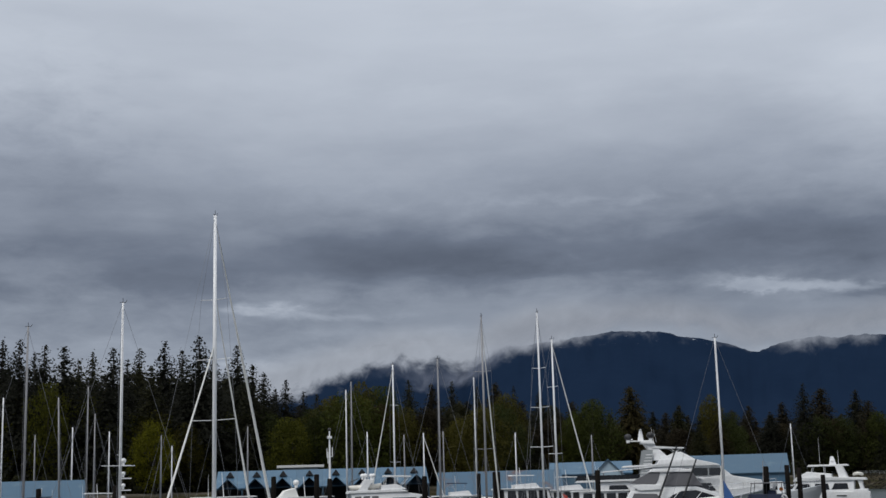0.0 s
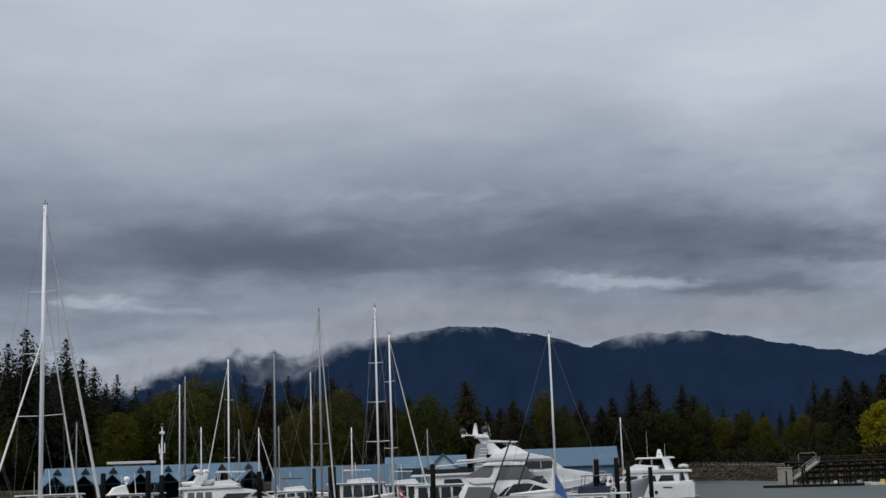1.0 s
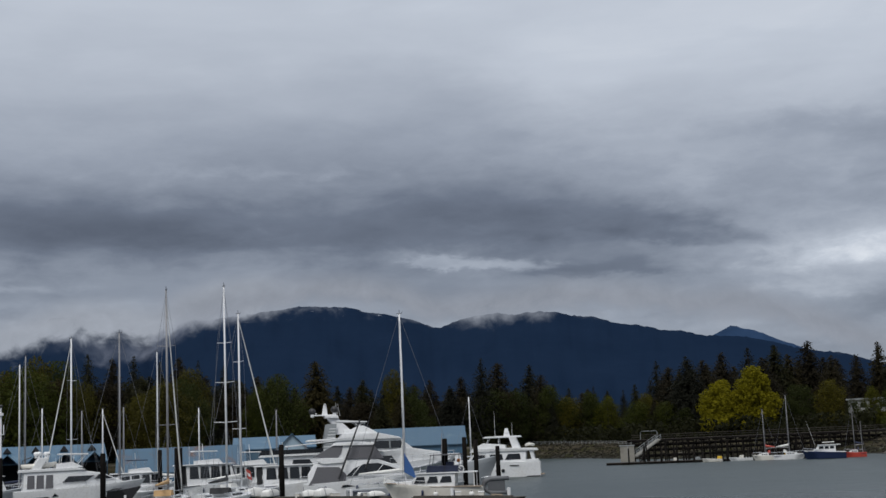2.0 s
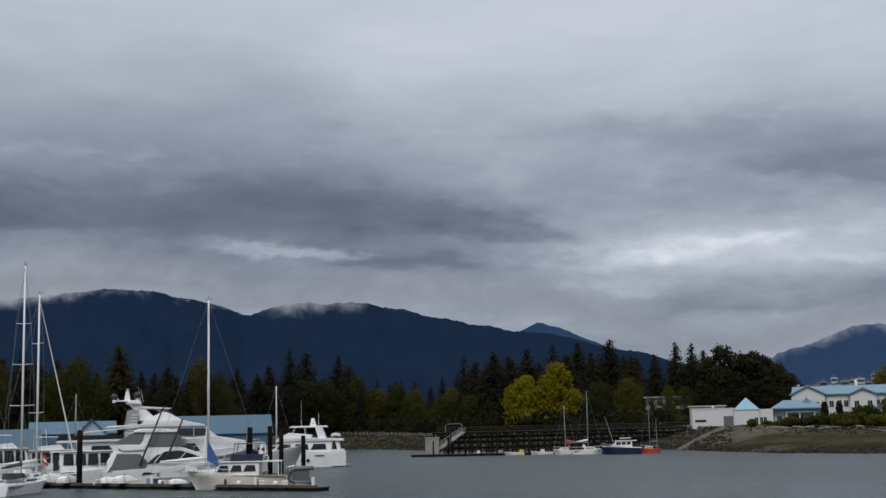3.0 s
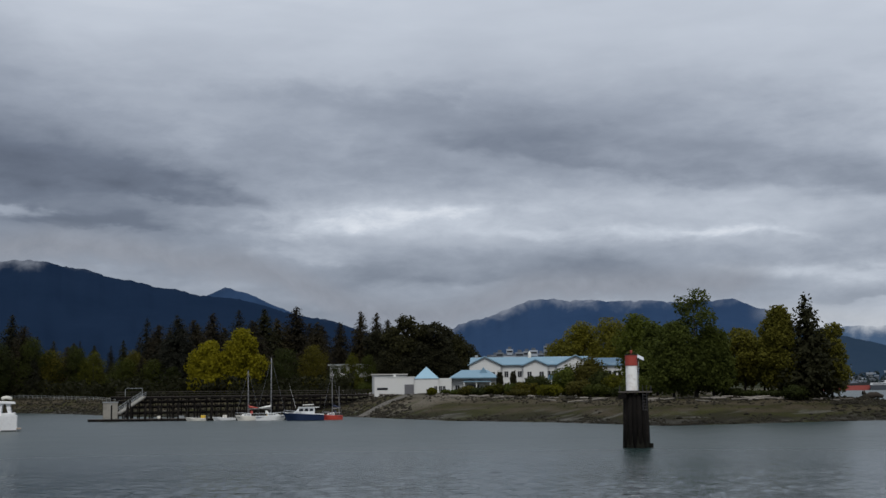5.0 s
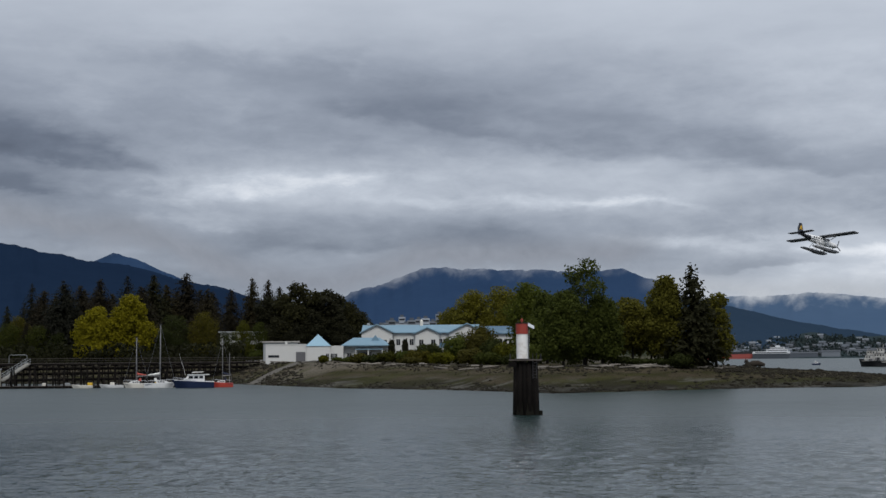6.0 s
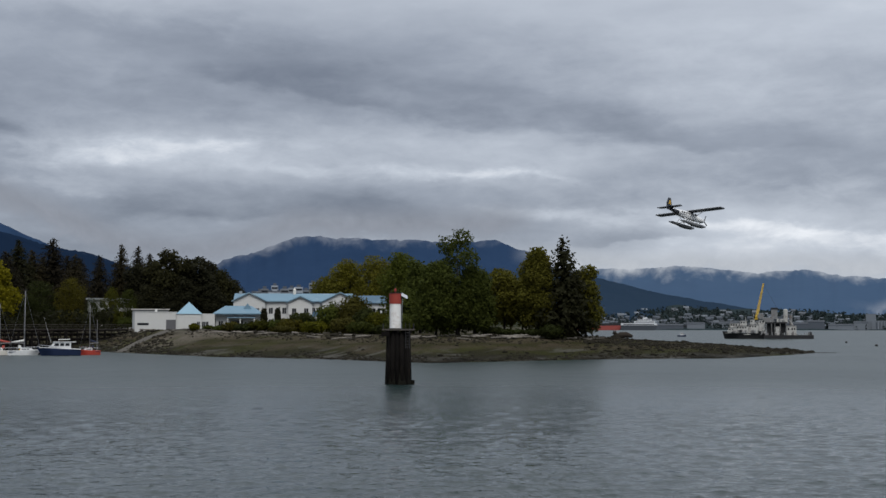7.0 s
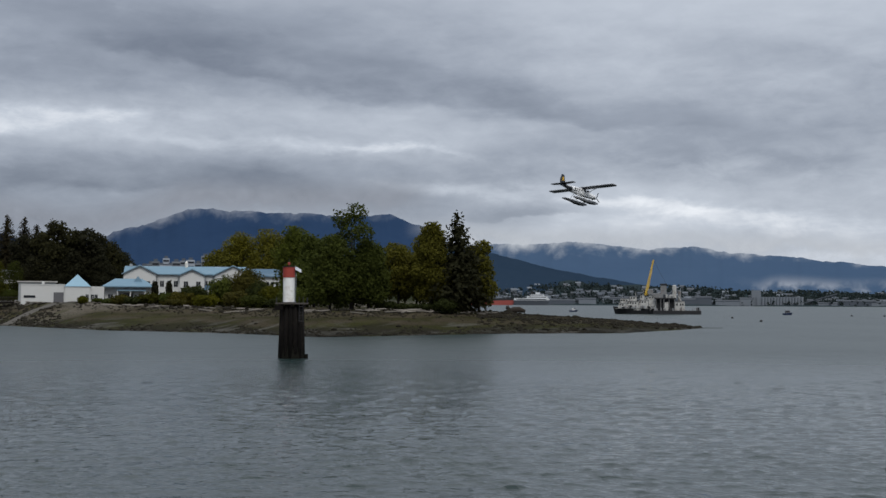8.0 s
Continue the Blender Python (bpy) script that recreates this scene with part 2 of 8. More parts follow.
BROWNWOOD = leaves("budding_twigs", (0.014, 0.012, 0.008), (0.038, 0.031, 0.017), 0.25)
SPRING = leaves("spring_leaves", (0.022, 0.026, 0.005), (0.095, 0.097, 0.011), 0.35)
YELLOW = leaves("yellow_green_leaves", (0.09, 0.086, 0.006), (0.28, 0.245, 0.012), 0.12)
GREEN = leaves("green_leaves", (0.015, 0.020, 0.007), (0.047, 0.057, 0.014), 0.25)
OLIVE = leaves("olive_leaves", (0.030, 0.029, 0.008), (0.088, 0.080, 0.015), 0.2)
ROCK = surface("beach_rock", (0.017, 0.0155, 0.012), rough=0.95, spec=0.05, var=0.4, scale=2, bump=0.6, random_tint=0.4)
DRIFT = surface("bleached_driftwood", (0.19, 0.175, 0.155), rough=0.95, spec=0.05, var=0.3, scale=3, random_tint=0.35)
RUSTRED = surface("ship_red", (0.26, 0.05, 0.04), rough=0.6, var=0.2)
YELLOWP = surface("yellow_paint", (0.62, 0.40, 0.03), rough=0.5, var=0.15)
CONCRETE = surface("pale_concrete", (0.40, 0.39, 0.37), rough=0.9, var=0.15, scale=0.5)
PINE = leaves("dark_pine_needles", (0.0125, 0.0128, 0.0085), (0.040, 0.040, 0.019), 0.25)
SPIT_GREEN = leaves("spit_green_leaves", (0.026, 0.037, 0.009), (0.086, 0.102, 0.019), 0.15)
SPIT_OLIVE = leaves("spit_olive_leaves", (0.052, 0.053, 0.009), (0.155, 0.145, 0.022), 0.15)


# ---------------- mesh helpers ----------------
def part(name, bm, material, parent=None, label="", at=None, smooth=False):
    """Links a bmesh as one mesh object, under a thing or part where one is given."""
    me = bpy.data.meshes.new(name)
    bm.normal_update()
    bm.to_mesh(me)
    bm.free()
    if smooth:
        me.polygons.foreach_set("use_smooth", [True] * len(me.polygons))
    me.materials.append(material)
    ob = new(name, me)
    if parent is not None:
        ob.parent = parent
    if at is not None:
        ob.matrix_basis = at
    if label:
        ob["label"] = label
    return ob


def raw(name, verts, faces, material, parent=None, label="", smooth=False):
    """One mesh object straight from vertices and faces."""
    me = bpy.data.meshes.new(name)
    me.from_pydata(verts, [], faces)
    me.update()
    if smooth:
        me.polygons.foreach_set("use_smooth", [True] * len(me.polygons))
    me.materials.append(material)
    ob = new(name, me)
    if parent is not None:
        ob.parent = parent
    if label:
        ob["label"] = label
    return ob


def thing(name, m, label, category, group=""):
    ob = new(name)
    ob.empty_display_size = 0.3
    ob.matrix_basis = m
    return tagged(ob, label, category, group)


def box(bm, x0, x1, y0, y1, z0, z1, bevel=0.0):
    vs = [bm.verts.new((x, y, z)) for x in (x0, x1) for y in (y0, y1) for z in (z0, z1)]
    fs = [bm.faces.new([vs[i] for i in q]) for q in ((0, 1, 3, 2), (4, 6, 7, 5), (0, 4, 5, 1), (2, 3, 7, 6), (0, 2, 6, 4), (1, 5, 7, 3))]
    if bevel:
        bmesh.ops.bevel(bm, geom=list({e for f in fs for e in f.edges}), offset=bevel, segments=2, affect="EDGES", profile=0.5)
    return bm


def boxed(x0, x1, y0, y1, z0, z1, bevel=0.0):
    return box(bmesh.new(), x0, x1, y0, y1, z0, z1, bevel)


def tube(bm, path, radii, sides=6):
    """A round bar along a path, tapering by the radii."""
    path = [Vector(p) for p in path]
    if not hasattr(radii, "__len__"):
        radii = [radii] * len(path)
    rings = []
    for i, p in enumerate(path):
        d = (path[min(i + 1, len(path) - 1)] - path[max(i - 1, 0)]).normalized()
        side = d.cross(Vector((0, 0, 1)) if abs(d.z) < 0.9 else Vector((1, 0, 0))).normalized()
        oth = d.cross(side)
        rings.append([bm.verts.new(p + radii[i] * (side * math.cos(a) + oth * math.sin(a))) for a in (2 * math.pi * k / sides for k in range(sides))])
    for a, b in zip(rings, rings[1:]):
        for k in range(sides):
            bm.faces.new((a[k], a[(k + 1) % sides], b[(k + 1) % sides], b[k]))
    bm.faces.new(rings[0][::-1]), bm.faces.new(rings[-1])
    return bm


def bars(name, paths, radius, material, parent, sides=5):
    """Separate round bars of one kind, each a part of its own."""
    for p in paths:
        part(name, tube(bmesh.new(), p, radius, sides), material, parent)


def tubes(paths, radius, sides=5):
    bm = bmesh.new()
    for p in paths:
        tube(bm, p, radius, sides)
    return bm


def slab(pts, hw, bevel=0.0):
    """A solid from a side profile of (x, z) points; hw gives the half width at (x, z)."""
    bm = bmesh.new()
    l = [bm.verts.new((x, hw(x, z), z)) for x, z in pts]
    r = [bm.verts.new((x, -hw(x, z), z)) for x, z in pts]
    n = len(pts)
    bm.faces.new(l), bm.faces.new(r[::-1])
    for i in range(n):
        bm.faces.new((l[i], r[i], r[(i + 1) % n], l[(i + 1) % n]))
    bmesh.ops.recalc_face_normals(bm, faces=bm.faces)
    if bevel:
        bmesh.ops.bevel(bm, geom=list(bm.edges), offset=bevel, segments=2, affect="EDGES", profile=0.5)
    bmesh.ops.triangulate(bm, faces=[f for f in bm.faces if len(f.verts) > 4])
    return bm


def dome(r, squash=1.0, centre=(0, 0, 0), seg=12):
    bm = bmesh.new()
    bmesh.ops.create_uvsphere(bm, u_segments=seg, v_segments=max(6, seg // 2), radius=r)
    for v in bm.verts:
        v.co = Vector(centre) + Vector((v.co.x, v.co.y, v.co.z * squash))
    return bm


def lerp(x, table):
    """The value at x of a line through (x, value) pairs."""
    return float(np.interp(x, [a for a, _ in table], [b for _, b in table]))


# ---------------- water ----------------
def water_material():
    mat = bpy.data.materials.new("harbour_water")
    mat.use_nodes = True
    q = Nodes(mat.node_tree)
    bsdf = mat.node_tree.nodes["Principled BSDF"]
    co = q.n("ShaderNodeTexCoord").outputs["Object"]
    mp = q.n("ShaderNodeMapping")
    q.put(mp.inputs[0], co)
    mp.inputs["Rotation"].default_value, mp.inputs["Scale"].default_value = (0, 0, radians(40)), (1.0, 0.55, 1.0)
    ripple = q.noise(mp.outputs[0], 0.95, 3, 0.6, 0.4)
    chop = q.noise(mp.outputs[0], 3.6, 3, 0.6, 0.3)
    swell = q.noise(mp.outputs[0], 0.16, 3, 0.5, 0.2)
    px_, py_, _ = q.xyz(co)[:3]
    # sheltered in the lee of the park, ruffled out on the open inlet
    open_water = q.smooth(q.m("SUBTRACT", px_, q.m("MULTIPLY", py_, 0.62)), -10.0, 120.0)
    breeze = q.m("MULTIPLY", q.m("ADD", 0.95, q.m("MULTIPLY", open_water, 0.05)), q.m("ADD", 0.55, q.m("MULTIPLY", q.smooth(q.noise(co, 0.016, 4, 0.6, 0.8), 0.35, 0.65), 0.45)))
    h = q.m("MULTIPLY", breeze, q.m("ADD", q.m("ADD", q.m("MULTIPLY", ripple, 1.0), q.m("MULTIPLY", chop, 0.3)), q.m("MULTIPLY", swell, 1.2)))
    bp = q.n("ShaderNodeBump")
    bp.inputs["Strength"].default_value, bp.inputs["Distance"].default_value = 0.7, 0.36
    q.put(bp.inputs["Height"], h)
    q.put(bsdf.inputs["Normal"], bp.outputs[0])
    q.put(bsdf.inputs["Base Color"], q.mix(breeze, (0.009, 0.021, 0.020), (0.015, 0.028, 0.028)))
    # ripples too fine for the sheet blur its mirror out on the open water
    away = q.n("ShaderNodeVectorMath", op="LENGTH")
    q.put(away.inputs[0], co)
    q.put(bsdf.inputs["Roughness"], q.m("ADD", 0.09, q.m("MULTIPLY", q.smooth(away.outputs["Value"], 55.0, 170.0), 0.24)))
    bsdf.inputs["IOR"].default_value = 1.29
    return mat


# one sheet of water to the horizon, finely rippled in front of the quay
w_az = np.concatenate([np.arange(-180, -26, 6.0), np.arange(-26, 80, 0.2), np.arange(80, 180, 6.0)])
w_d = np.concatenate([[0.004, 5, 12, 20, 28], EYE_H / np.tan(np.radians(np.concatenate([np.linspace(10.5, 1.2, 430), np.linspace(1.18, 0.075, 60)])))])
ga_, gd_ = np.meshgrid(np.radians(w_az), w_d, indexing="ij")
wxs, wys = gd_ * np.sin(ga_), gd_ * np.cos(ga_)
wave_rng = np.random.default_rng(12)
height = np.zeros_like(wxs)
for k in range(52):
    lam = 0.38 * (2.2 / 0.38) ** wave_rng.uniform(0, 1) ** 1.5
    th = math.radians(35) + wave_rng.normal(0, 0.5)
    height += 0.0064 * lam ** 0.75 * np.sin((wxs * math.cos(th) + wys * math.sin(th)) * 2 * math.pi / lam + wave_rng.uniform(0, 6.28))
gust = 0.8 + 0.25 * np.sin(wxs * 0.021 + 1.3 * np.sin(wys * 0.017)) * np.sin(wys * 0.028 + 0.8)
lee = 0.85 + 0.15 / (1 + np.exp(-(wxs - 0.62 * wys - 10) / 25))
# short crests stand up sharper than the troughs between them
steep = height.std()
height = 1.4 * steep * (np.exp(0.35 * height / steep) - 1.06)
height *= gust * lee
na_, nd_ = wxs.shape
w_verts = np.stack([wxs, wys, height], -1).reshape(-1, 3)
ii, jj = np.meshgrid(np.arange(na_), np.arange(nd_ - 1), indexing="ij")
k0, k1 = ii * nd_ + jj, ((ii + 1) % na_) * nd_ + jj
w_faces = np.stack([k0, k0 + 1, k1 + 1, k1], -1).reshape(-1, 4)
me = bpy.data.meshes.new("water")
me.vertices.add(len(w_verts)), me.loops.add(w_faces.size), me.polygons.add(len(w_faces))
me.vertices.foreach_set("co", w_verts.ravel())
me.loops.foreach_set("vertex_index", w_faces.ravel().astype(np.int32))
me.polygons.foreach_set("loop_start", np.arange(0, w_faces.size, 4, dtype=np.int32))
me.polygons.foreach_set("use_smooth", np.ones(len(w_faces), dtype=bool))
me.update(calc_edges=True)
me.materials.append(water_material())
water = tagged(new("water", me), "calm grey harbour water with fine ripples", "water", kind="structure")

# ---------------- land: park shore, beach and spit ----------------
SHORE = ((-30, 330), (-6, 340), (12, 400), (17, 480), (20, 425), (22.3, 362), (24, 348), (29, 336), (31.7, 320), (33.5, 296), (36, 266), (41, 243),
         (45.5, 216), (49, 228), (54, 247), (58.7, 256), (61.2, 292), (62.2, 316))
CREST = ((-30, 5.0), (16, 5.0), (30, 4.6), (36, 5.2), (41, 4.1), (46, 3.9), (50, 4.3), (53.5, 3.5), (56.2, 2.7), (58.7, 1.75), (61, 0.75), (62.2, -0.3))
RUN = ((-30, 14), (16, 26), (24, 45), (30, 44), (33, 42), (37, 58), (42, 42), (46, 42), (54, 32), (58.7, 30), (62.2, 14))


def land_z(a, d):
    s = d - lerp(a, SHORE)
    hc, run = lerp(a, CREST), lerp(a, RUN)
    p = B(a, d)
    rough = noise.noise(p * 0.09) * 0.28 + noise.noise(p * 0.35) * 0.12
    if s < 0:
        return -0.9 + 0.9 * math.exp(s / 6) - (0.4 if s < -8 else 0)
    f = min(1.0, s / run)
    z = hc * (0.72 * f + 0.28 * f * f * (3 - 2 * f)) + rough * min(1, s / 16) + 0.1
    if a > 51.5:
        back = max(0.0, s - run - 6) * min(1.0, (a - 51.5) / 2)
        z -= 0.16 * back
    elif s > run:
        z += 0.012 * (s - run)
    return max(z, -1.4)


verts, faces = [], []
AZS = [-30 + 0.5 * i for i in range(92)] + [16 + 0.2 * i for i in range(236)]
DS = [-14, -7, -2, 0, 2, 4, 6.5, 9, 12, 15, 18, 22, 26, 30, 35, 40, 46, 53, 62, 75, 95, 130, 180, 260, 380, 520]
for a in AZS:
    s0 = lerp(a, SHORE)
    for s in DS:
        d = s0 + s
        verts.append(B(a, d, land_z(a, d)))
nd = len(DS)
for i in range(len(AZS) - 1):
    for j in range(nd - 1):
        k = i * nd + j
        faces.append((k, k + 1, k + nd + 1, k + nd))


def land_material():
    mat = bpy.data.materials.new("beach_and_park_ground")
    mat.use_nodes = True
    q = Nodes(mat.node_tree)
    bsdf = mat.node_tree.nodes["Principled BSDF"]
    co = q.n("ShaderNodeTexCoord").outputs["Object"]
    z = q.xyz(co)[2]
    n1, n2, n3 = q.noise(co, 0.06, 5, 0.6, 0.5), q.noise(co, 0.5, 5, 0.65), q.noise(co, 3.0, 4, 0.7)
    zz = q.m("ADD", z, q.m("ADD", q.m("MULTIPLY", q.m("SUBTRACT", n1, 0.5), 3.4), q.m("MULTIPLY", q.m("SUBTRACT", n2, 0.5), 1.2)))
    # wet stones, weed, shingle, dry sand and turf, one above another
    zone = q.ramp(q.m("DIVIDE", zz, 6.0, clamp=True), [
        (0.0, (0.0102, 0.0102, 0.0085)), (0.05, (0.0511, 0.0494, 0.0426)), (0.09, (0.0204, 0.0187, 0.0136)), (0.22, (0.0255, 0.0255, 0.0119)), (0.33, (0.0579, 0.0477, 0.0323)),
        (0.45, (0.0289, 0.0289, 0.0119)), (0.58, (0.0681, 0.0562, 0.0391)), (0.70, (0.0340, 0.0306, 0.0170)), (0.84, (0.115, 0.105, 0.088)), (1.0, (0.0170, 0.0221, 0.0085))])
    # a patch of dry pale sand below the ramp
    px_, py_, _ = q.xyz(co)[:3]
    ga = q.m("DIVIDE", q.m("SUBTRACT", px_, 184.0), 26.0)
    gb = q.m("DIVIDE", q.m("SUBTRACT", py_, 254.0), 16.0)
    sand = q.m("SUBTRACT", 1.25, q.m("ADD", q.m("ADD", q.m("MULTIPLY", ga, ga), q.m("MULTIPLY", gb, gb)), q.m("MULTIPLY", n2, 0.9)), clamp=True)
    zone = q.mix(sand, zone, (0.1387, 0.1243, 0.1021))
    patch = q.n("ShaderNodeMapping")
    q.put(patch.inputs[0], co)
    patch.inputs["Rotation"].default_value, patch.inputs["Scale"].default_value = (0, 0, radians(-40)), (0.045, 0.14, 0.1)
    algae = q.smooth(q.noise(patch.outputs[0], 1.0, 5, 0.6, 0.5), 0.50, 0.62)
    zone = q.mix(q.m("MULTIPLY", algae, 0.5), zone, (0.040, 0.044, 0.011))
    grey = q.smooth(q.noise(patch.outputs[0], 1.6, 5, 0.6, 0.8, out=1), 0.53, 0.63)
    below = q.m("SUBTRACT", 1.0, q.smooth(z, 1.2, 2.6))
    zone = q.mix(q.m("MULTIPLY", q.m("MULTIPLY", grey, below), 0.75), zone, (0.105, 0.102, 0.092))
    n4 = q.noise(co, 1.1, 5, 0.7, 0.4)
    col = q.mix(q.m("MULTIPLY", q.smooth(n3, 0.45, 0.62), 0.6), zone, (0.0153, 0.0145, 0.0119))
    col = q.mix(q.m("MULTIPLY", q.smooth(n4, 0.58, 0.68), 0.65), col, (0.0187, 0.0187, 0.0119))
    col = q.mix(q.m("MULTIPLY", q.smooth(n3, 0.64, 0.74), 0.5), col, (0.0944, 0.0888, 0.0777))
    q.put(bsdf.inputs["Base Color"], col)
    bsdf.inputs["Roughness"].default_value = 0.85
    bsdf.inputs["Specular IOR Level"].default_value = 0.02
    bp = q.n("ShaderNodeBump")
    bp.inputs["Strength"].default_value, bp.inputs["Distance"].default_value = 0.9, 0.25
    q.put(bp.inputs["Height"], q.m("ADD", n3, q.m("MULTIPLY", n2, 1.5)))
    q.put(bsdf.inputs["Normal"], bp.outputs[0])
    return mat


ground = tagged(raw("ground", verts, faces, land_material(), smooth=True), "low-tide beach of mud, weed and shingle below park turf", "ground", kind="structure")

# quay under and behind the camera
QUAY = surface("quay_concrete", (0.3, 0.29, 0.27), rough=0.9, var=0.15, bump=0.3)
tagged(part("pavement", boxed(-60, 60, -60, -0.6, -1.5, 4.4), QUAY), "grey concrete quay above the water", "pavement", kind="structure")


# ---------------- mountains ----------------
def hill_material(name, low, high, snow=0.0, speckle=0.0, scale=1.0):
    mat = bpy.data.materials.new(name)
    mat.use_nodes = True
    q = Nodes(mat.node_tree)
    bsdf = mat.node_tree.nodes["Principled BSDF"]
    co = q.n("ShaderNodeTexCoord").outputs["Object"]
    n1, n2 = q.noise(co, 0.004 * scale, 6, 0.6), q.noise(co, 0.03 * scale, 5, 0.65)
    col = q.mix(q.m("ADD", q.m("MULTIPLY", n1, 0.6), q.m("MULTIPLY", n2, 0.4)), low, high)
    if snow:
        z = q.xyz(co)[2]
        f = q.m("MULTIPLY", q.smooth(z, snow, snow + 60), q.smooth(q.noise(co, 0.02, 5, 0.7, 0.5), 0.64, 0.70))
        col = q.mix(q.m("MULTIPLY", f, 0.6), col, (0.5, 0.53, 0.58))
    if speckle:
        f = q.m("MULTIPLY", q.smooth(q.noise(co, 0.09, 2, 0.5), 0.70, 0.76), q.smooth(q.noise(co, 0.004, 3), 0.5, 0.62))
        col = q.mix(q.m("MULTIPLY", f, speckle), col, (0.3, 0.32, 0.36))
    q.put(bsdf.inputs["Base Color"], col)
    bsdf.inputs["Roughness"].default_value, bsdf.inputs["Specular IOR Level"].default_value = 1.0, 0.0
    return mat


def mountain(name, ridge, far, near, material, label, bumpy=1.0, seed=0):
    """A range: its crest follows elevations along the bearings, its flank falls towards the inlet with spurs and gullies."""
    a0, a1 = ridge[0][0], ridge[-1][0]
    na, nr = int((a1 - a0) / 0.12), 26
    vs, fs = [], []
    for i in range(na + 1):
        a = a0 + (a1 - a0) * i / na
        top = lift(lerp(a, ridge), far)
        top += bumpy * (noise.noise((a * 0.9, seed, 0)) * 7 + noise.noise((a * 3.1, seed, 4)) * 4.5 + noise.noise((a * 9, seed, 9)) * 3.0)
        for j in range(nr + 1):
            f = j / nr
            d = near + (far - near) * f
            spur = noise.noise((a * 0.22 + f * 1.2, f * 1.5, seed)) * 0.07 + noise.noise((a * 0.6 + f * 2, f * 3.0, seed + 3)) * 0.03
            z = -3 + (top + 3) * max(0.0, f ** 0.85 + spur * f * (1 - f) * 4)
            vs.append(B(a, d + 60 * noise.noise((a * 0.8, f * 4, seed + 7)), min(z, top)))
    for i in range(na):
        for j in range(nr):
            k = i * (nr + 1) + j
            fs.append((k, k + nr + 1, k + nr + 2, k + 1))
    return tagged(raw(name, vs, fs, material, smooth=True), label, "mountain", kind="structure")


# the blue of the air's haze is painted into these slopes, paler with distance
MT_NEAR = hill_material("hazed_forest_dark", (0.0052, 0.0125, 0.029), (0.0115, 0.0225, 0.047), snow=395, speckle=0.0)
MT_MID = hill_material("hazed_forest_blue", (0.014, 0.031, 0.070), (0.026, 0.050, 0.100))
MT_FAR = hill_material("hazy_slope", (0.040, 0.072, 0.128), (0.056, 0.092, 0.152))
MT_LOW = hill_material("hazed_wooded_hill", (0.014, 0.028, 0.050), (0.024, 0.040, 0.064), speckle=0.3)
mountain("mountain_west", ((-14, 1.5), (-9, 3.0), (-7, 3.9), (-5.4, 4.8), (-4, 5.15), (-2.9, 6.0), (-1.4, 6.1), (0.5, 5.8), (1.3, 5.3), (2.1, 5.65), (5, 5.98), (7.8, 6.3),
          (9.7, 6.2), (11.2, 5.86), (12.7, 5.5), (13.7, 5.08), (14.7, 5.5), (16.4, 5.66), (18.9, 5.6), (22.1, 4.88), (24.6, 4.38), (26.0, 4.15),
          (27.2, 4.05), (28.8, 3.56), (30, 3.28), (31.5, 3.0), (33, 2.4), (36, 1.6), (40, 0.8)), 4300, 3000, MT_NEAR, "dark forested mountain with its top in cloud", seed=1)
mountain("mountain_shoulder", ((23, 2.6), (25, 3.9), (26.4, 4.6), (27.3, 4.35), (29, 3.6), (31, 2.6)), 4420, 3900, MT_MID, "haze-blue mountain shoulder rising behind the ridge", 0.6, seed=12)
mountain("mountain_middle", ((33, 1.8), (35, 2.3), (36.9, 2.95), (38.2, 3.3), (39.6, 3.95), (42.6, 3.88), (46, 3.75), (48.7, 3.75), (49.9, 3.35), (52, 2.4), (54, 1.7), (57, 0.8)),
         4200, 3200, MT_MID, "haze-blue forested mountain under low cloud", seed=2)
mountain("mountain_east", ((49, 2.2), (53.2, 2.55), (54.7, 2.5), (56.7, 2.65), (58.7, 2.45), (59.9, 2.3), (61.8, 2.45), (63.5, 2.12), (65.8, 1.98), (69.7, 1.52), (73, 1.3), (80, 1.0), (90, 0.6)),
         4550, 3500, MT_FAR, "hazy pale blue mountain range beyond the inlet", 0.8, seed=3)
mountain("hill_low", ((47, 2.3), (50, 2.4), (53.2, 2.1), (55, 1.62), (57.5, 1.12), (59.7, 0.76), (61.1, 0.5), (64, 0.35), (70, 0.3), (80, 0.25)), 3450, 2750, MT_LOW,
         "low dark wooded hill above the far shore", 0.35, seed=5)


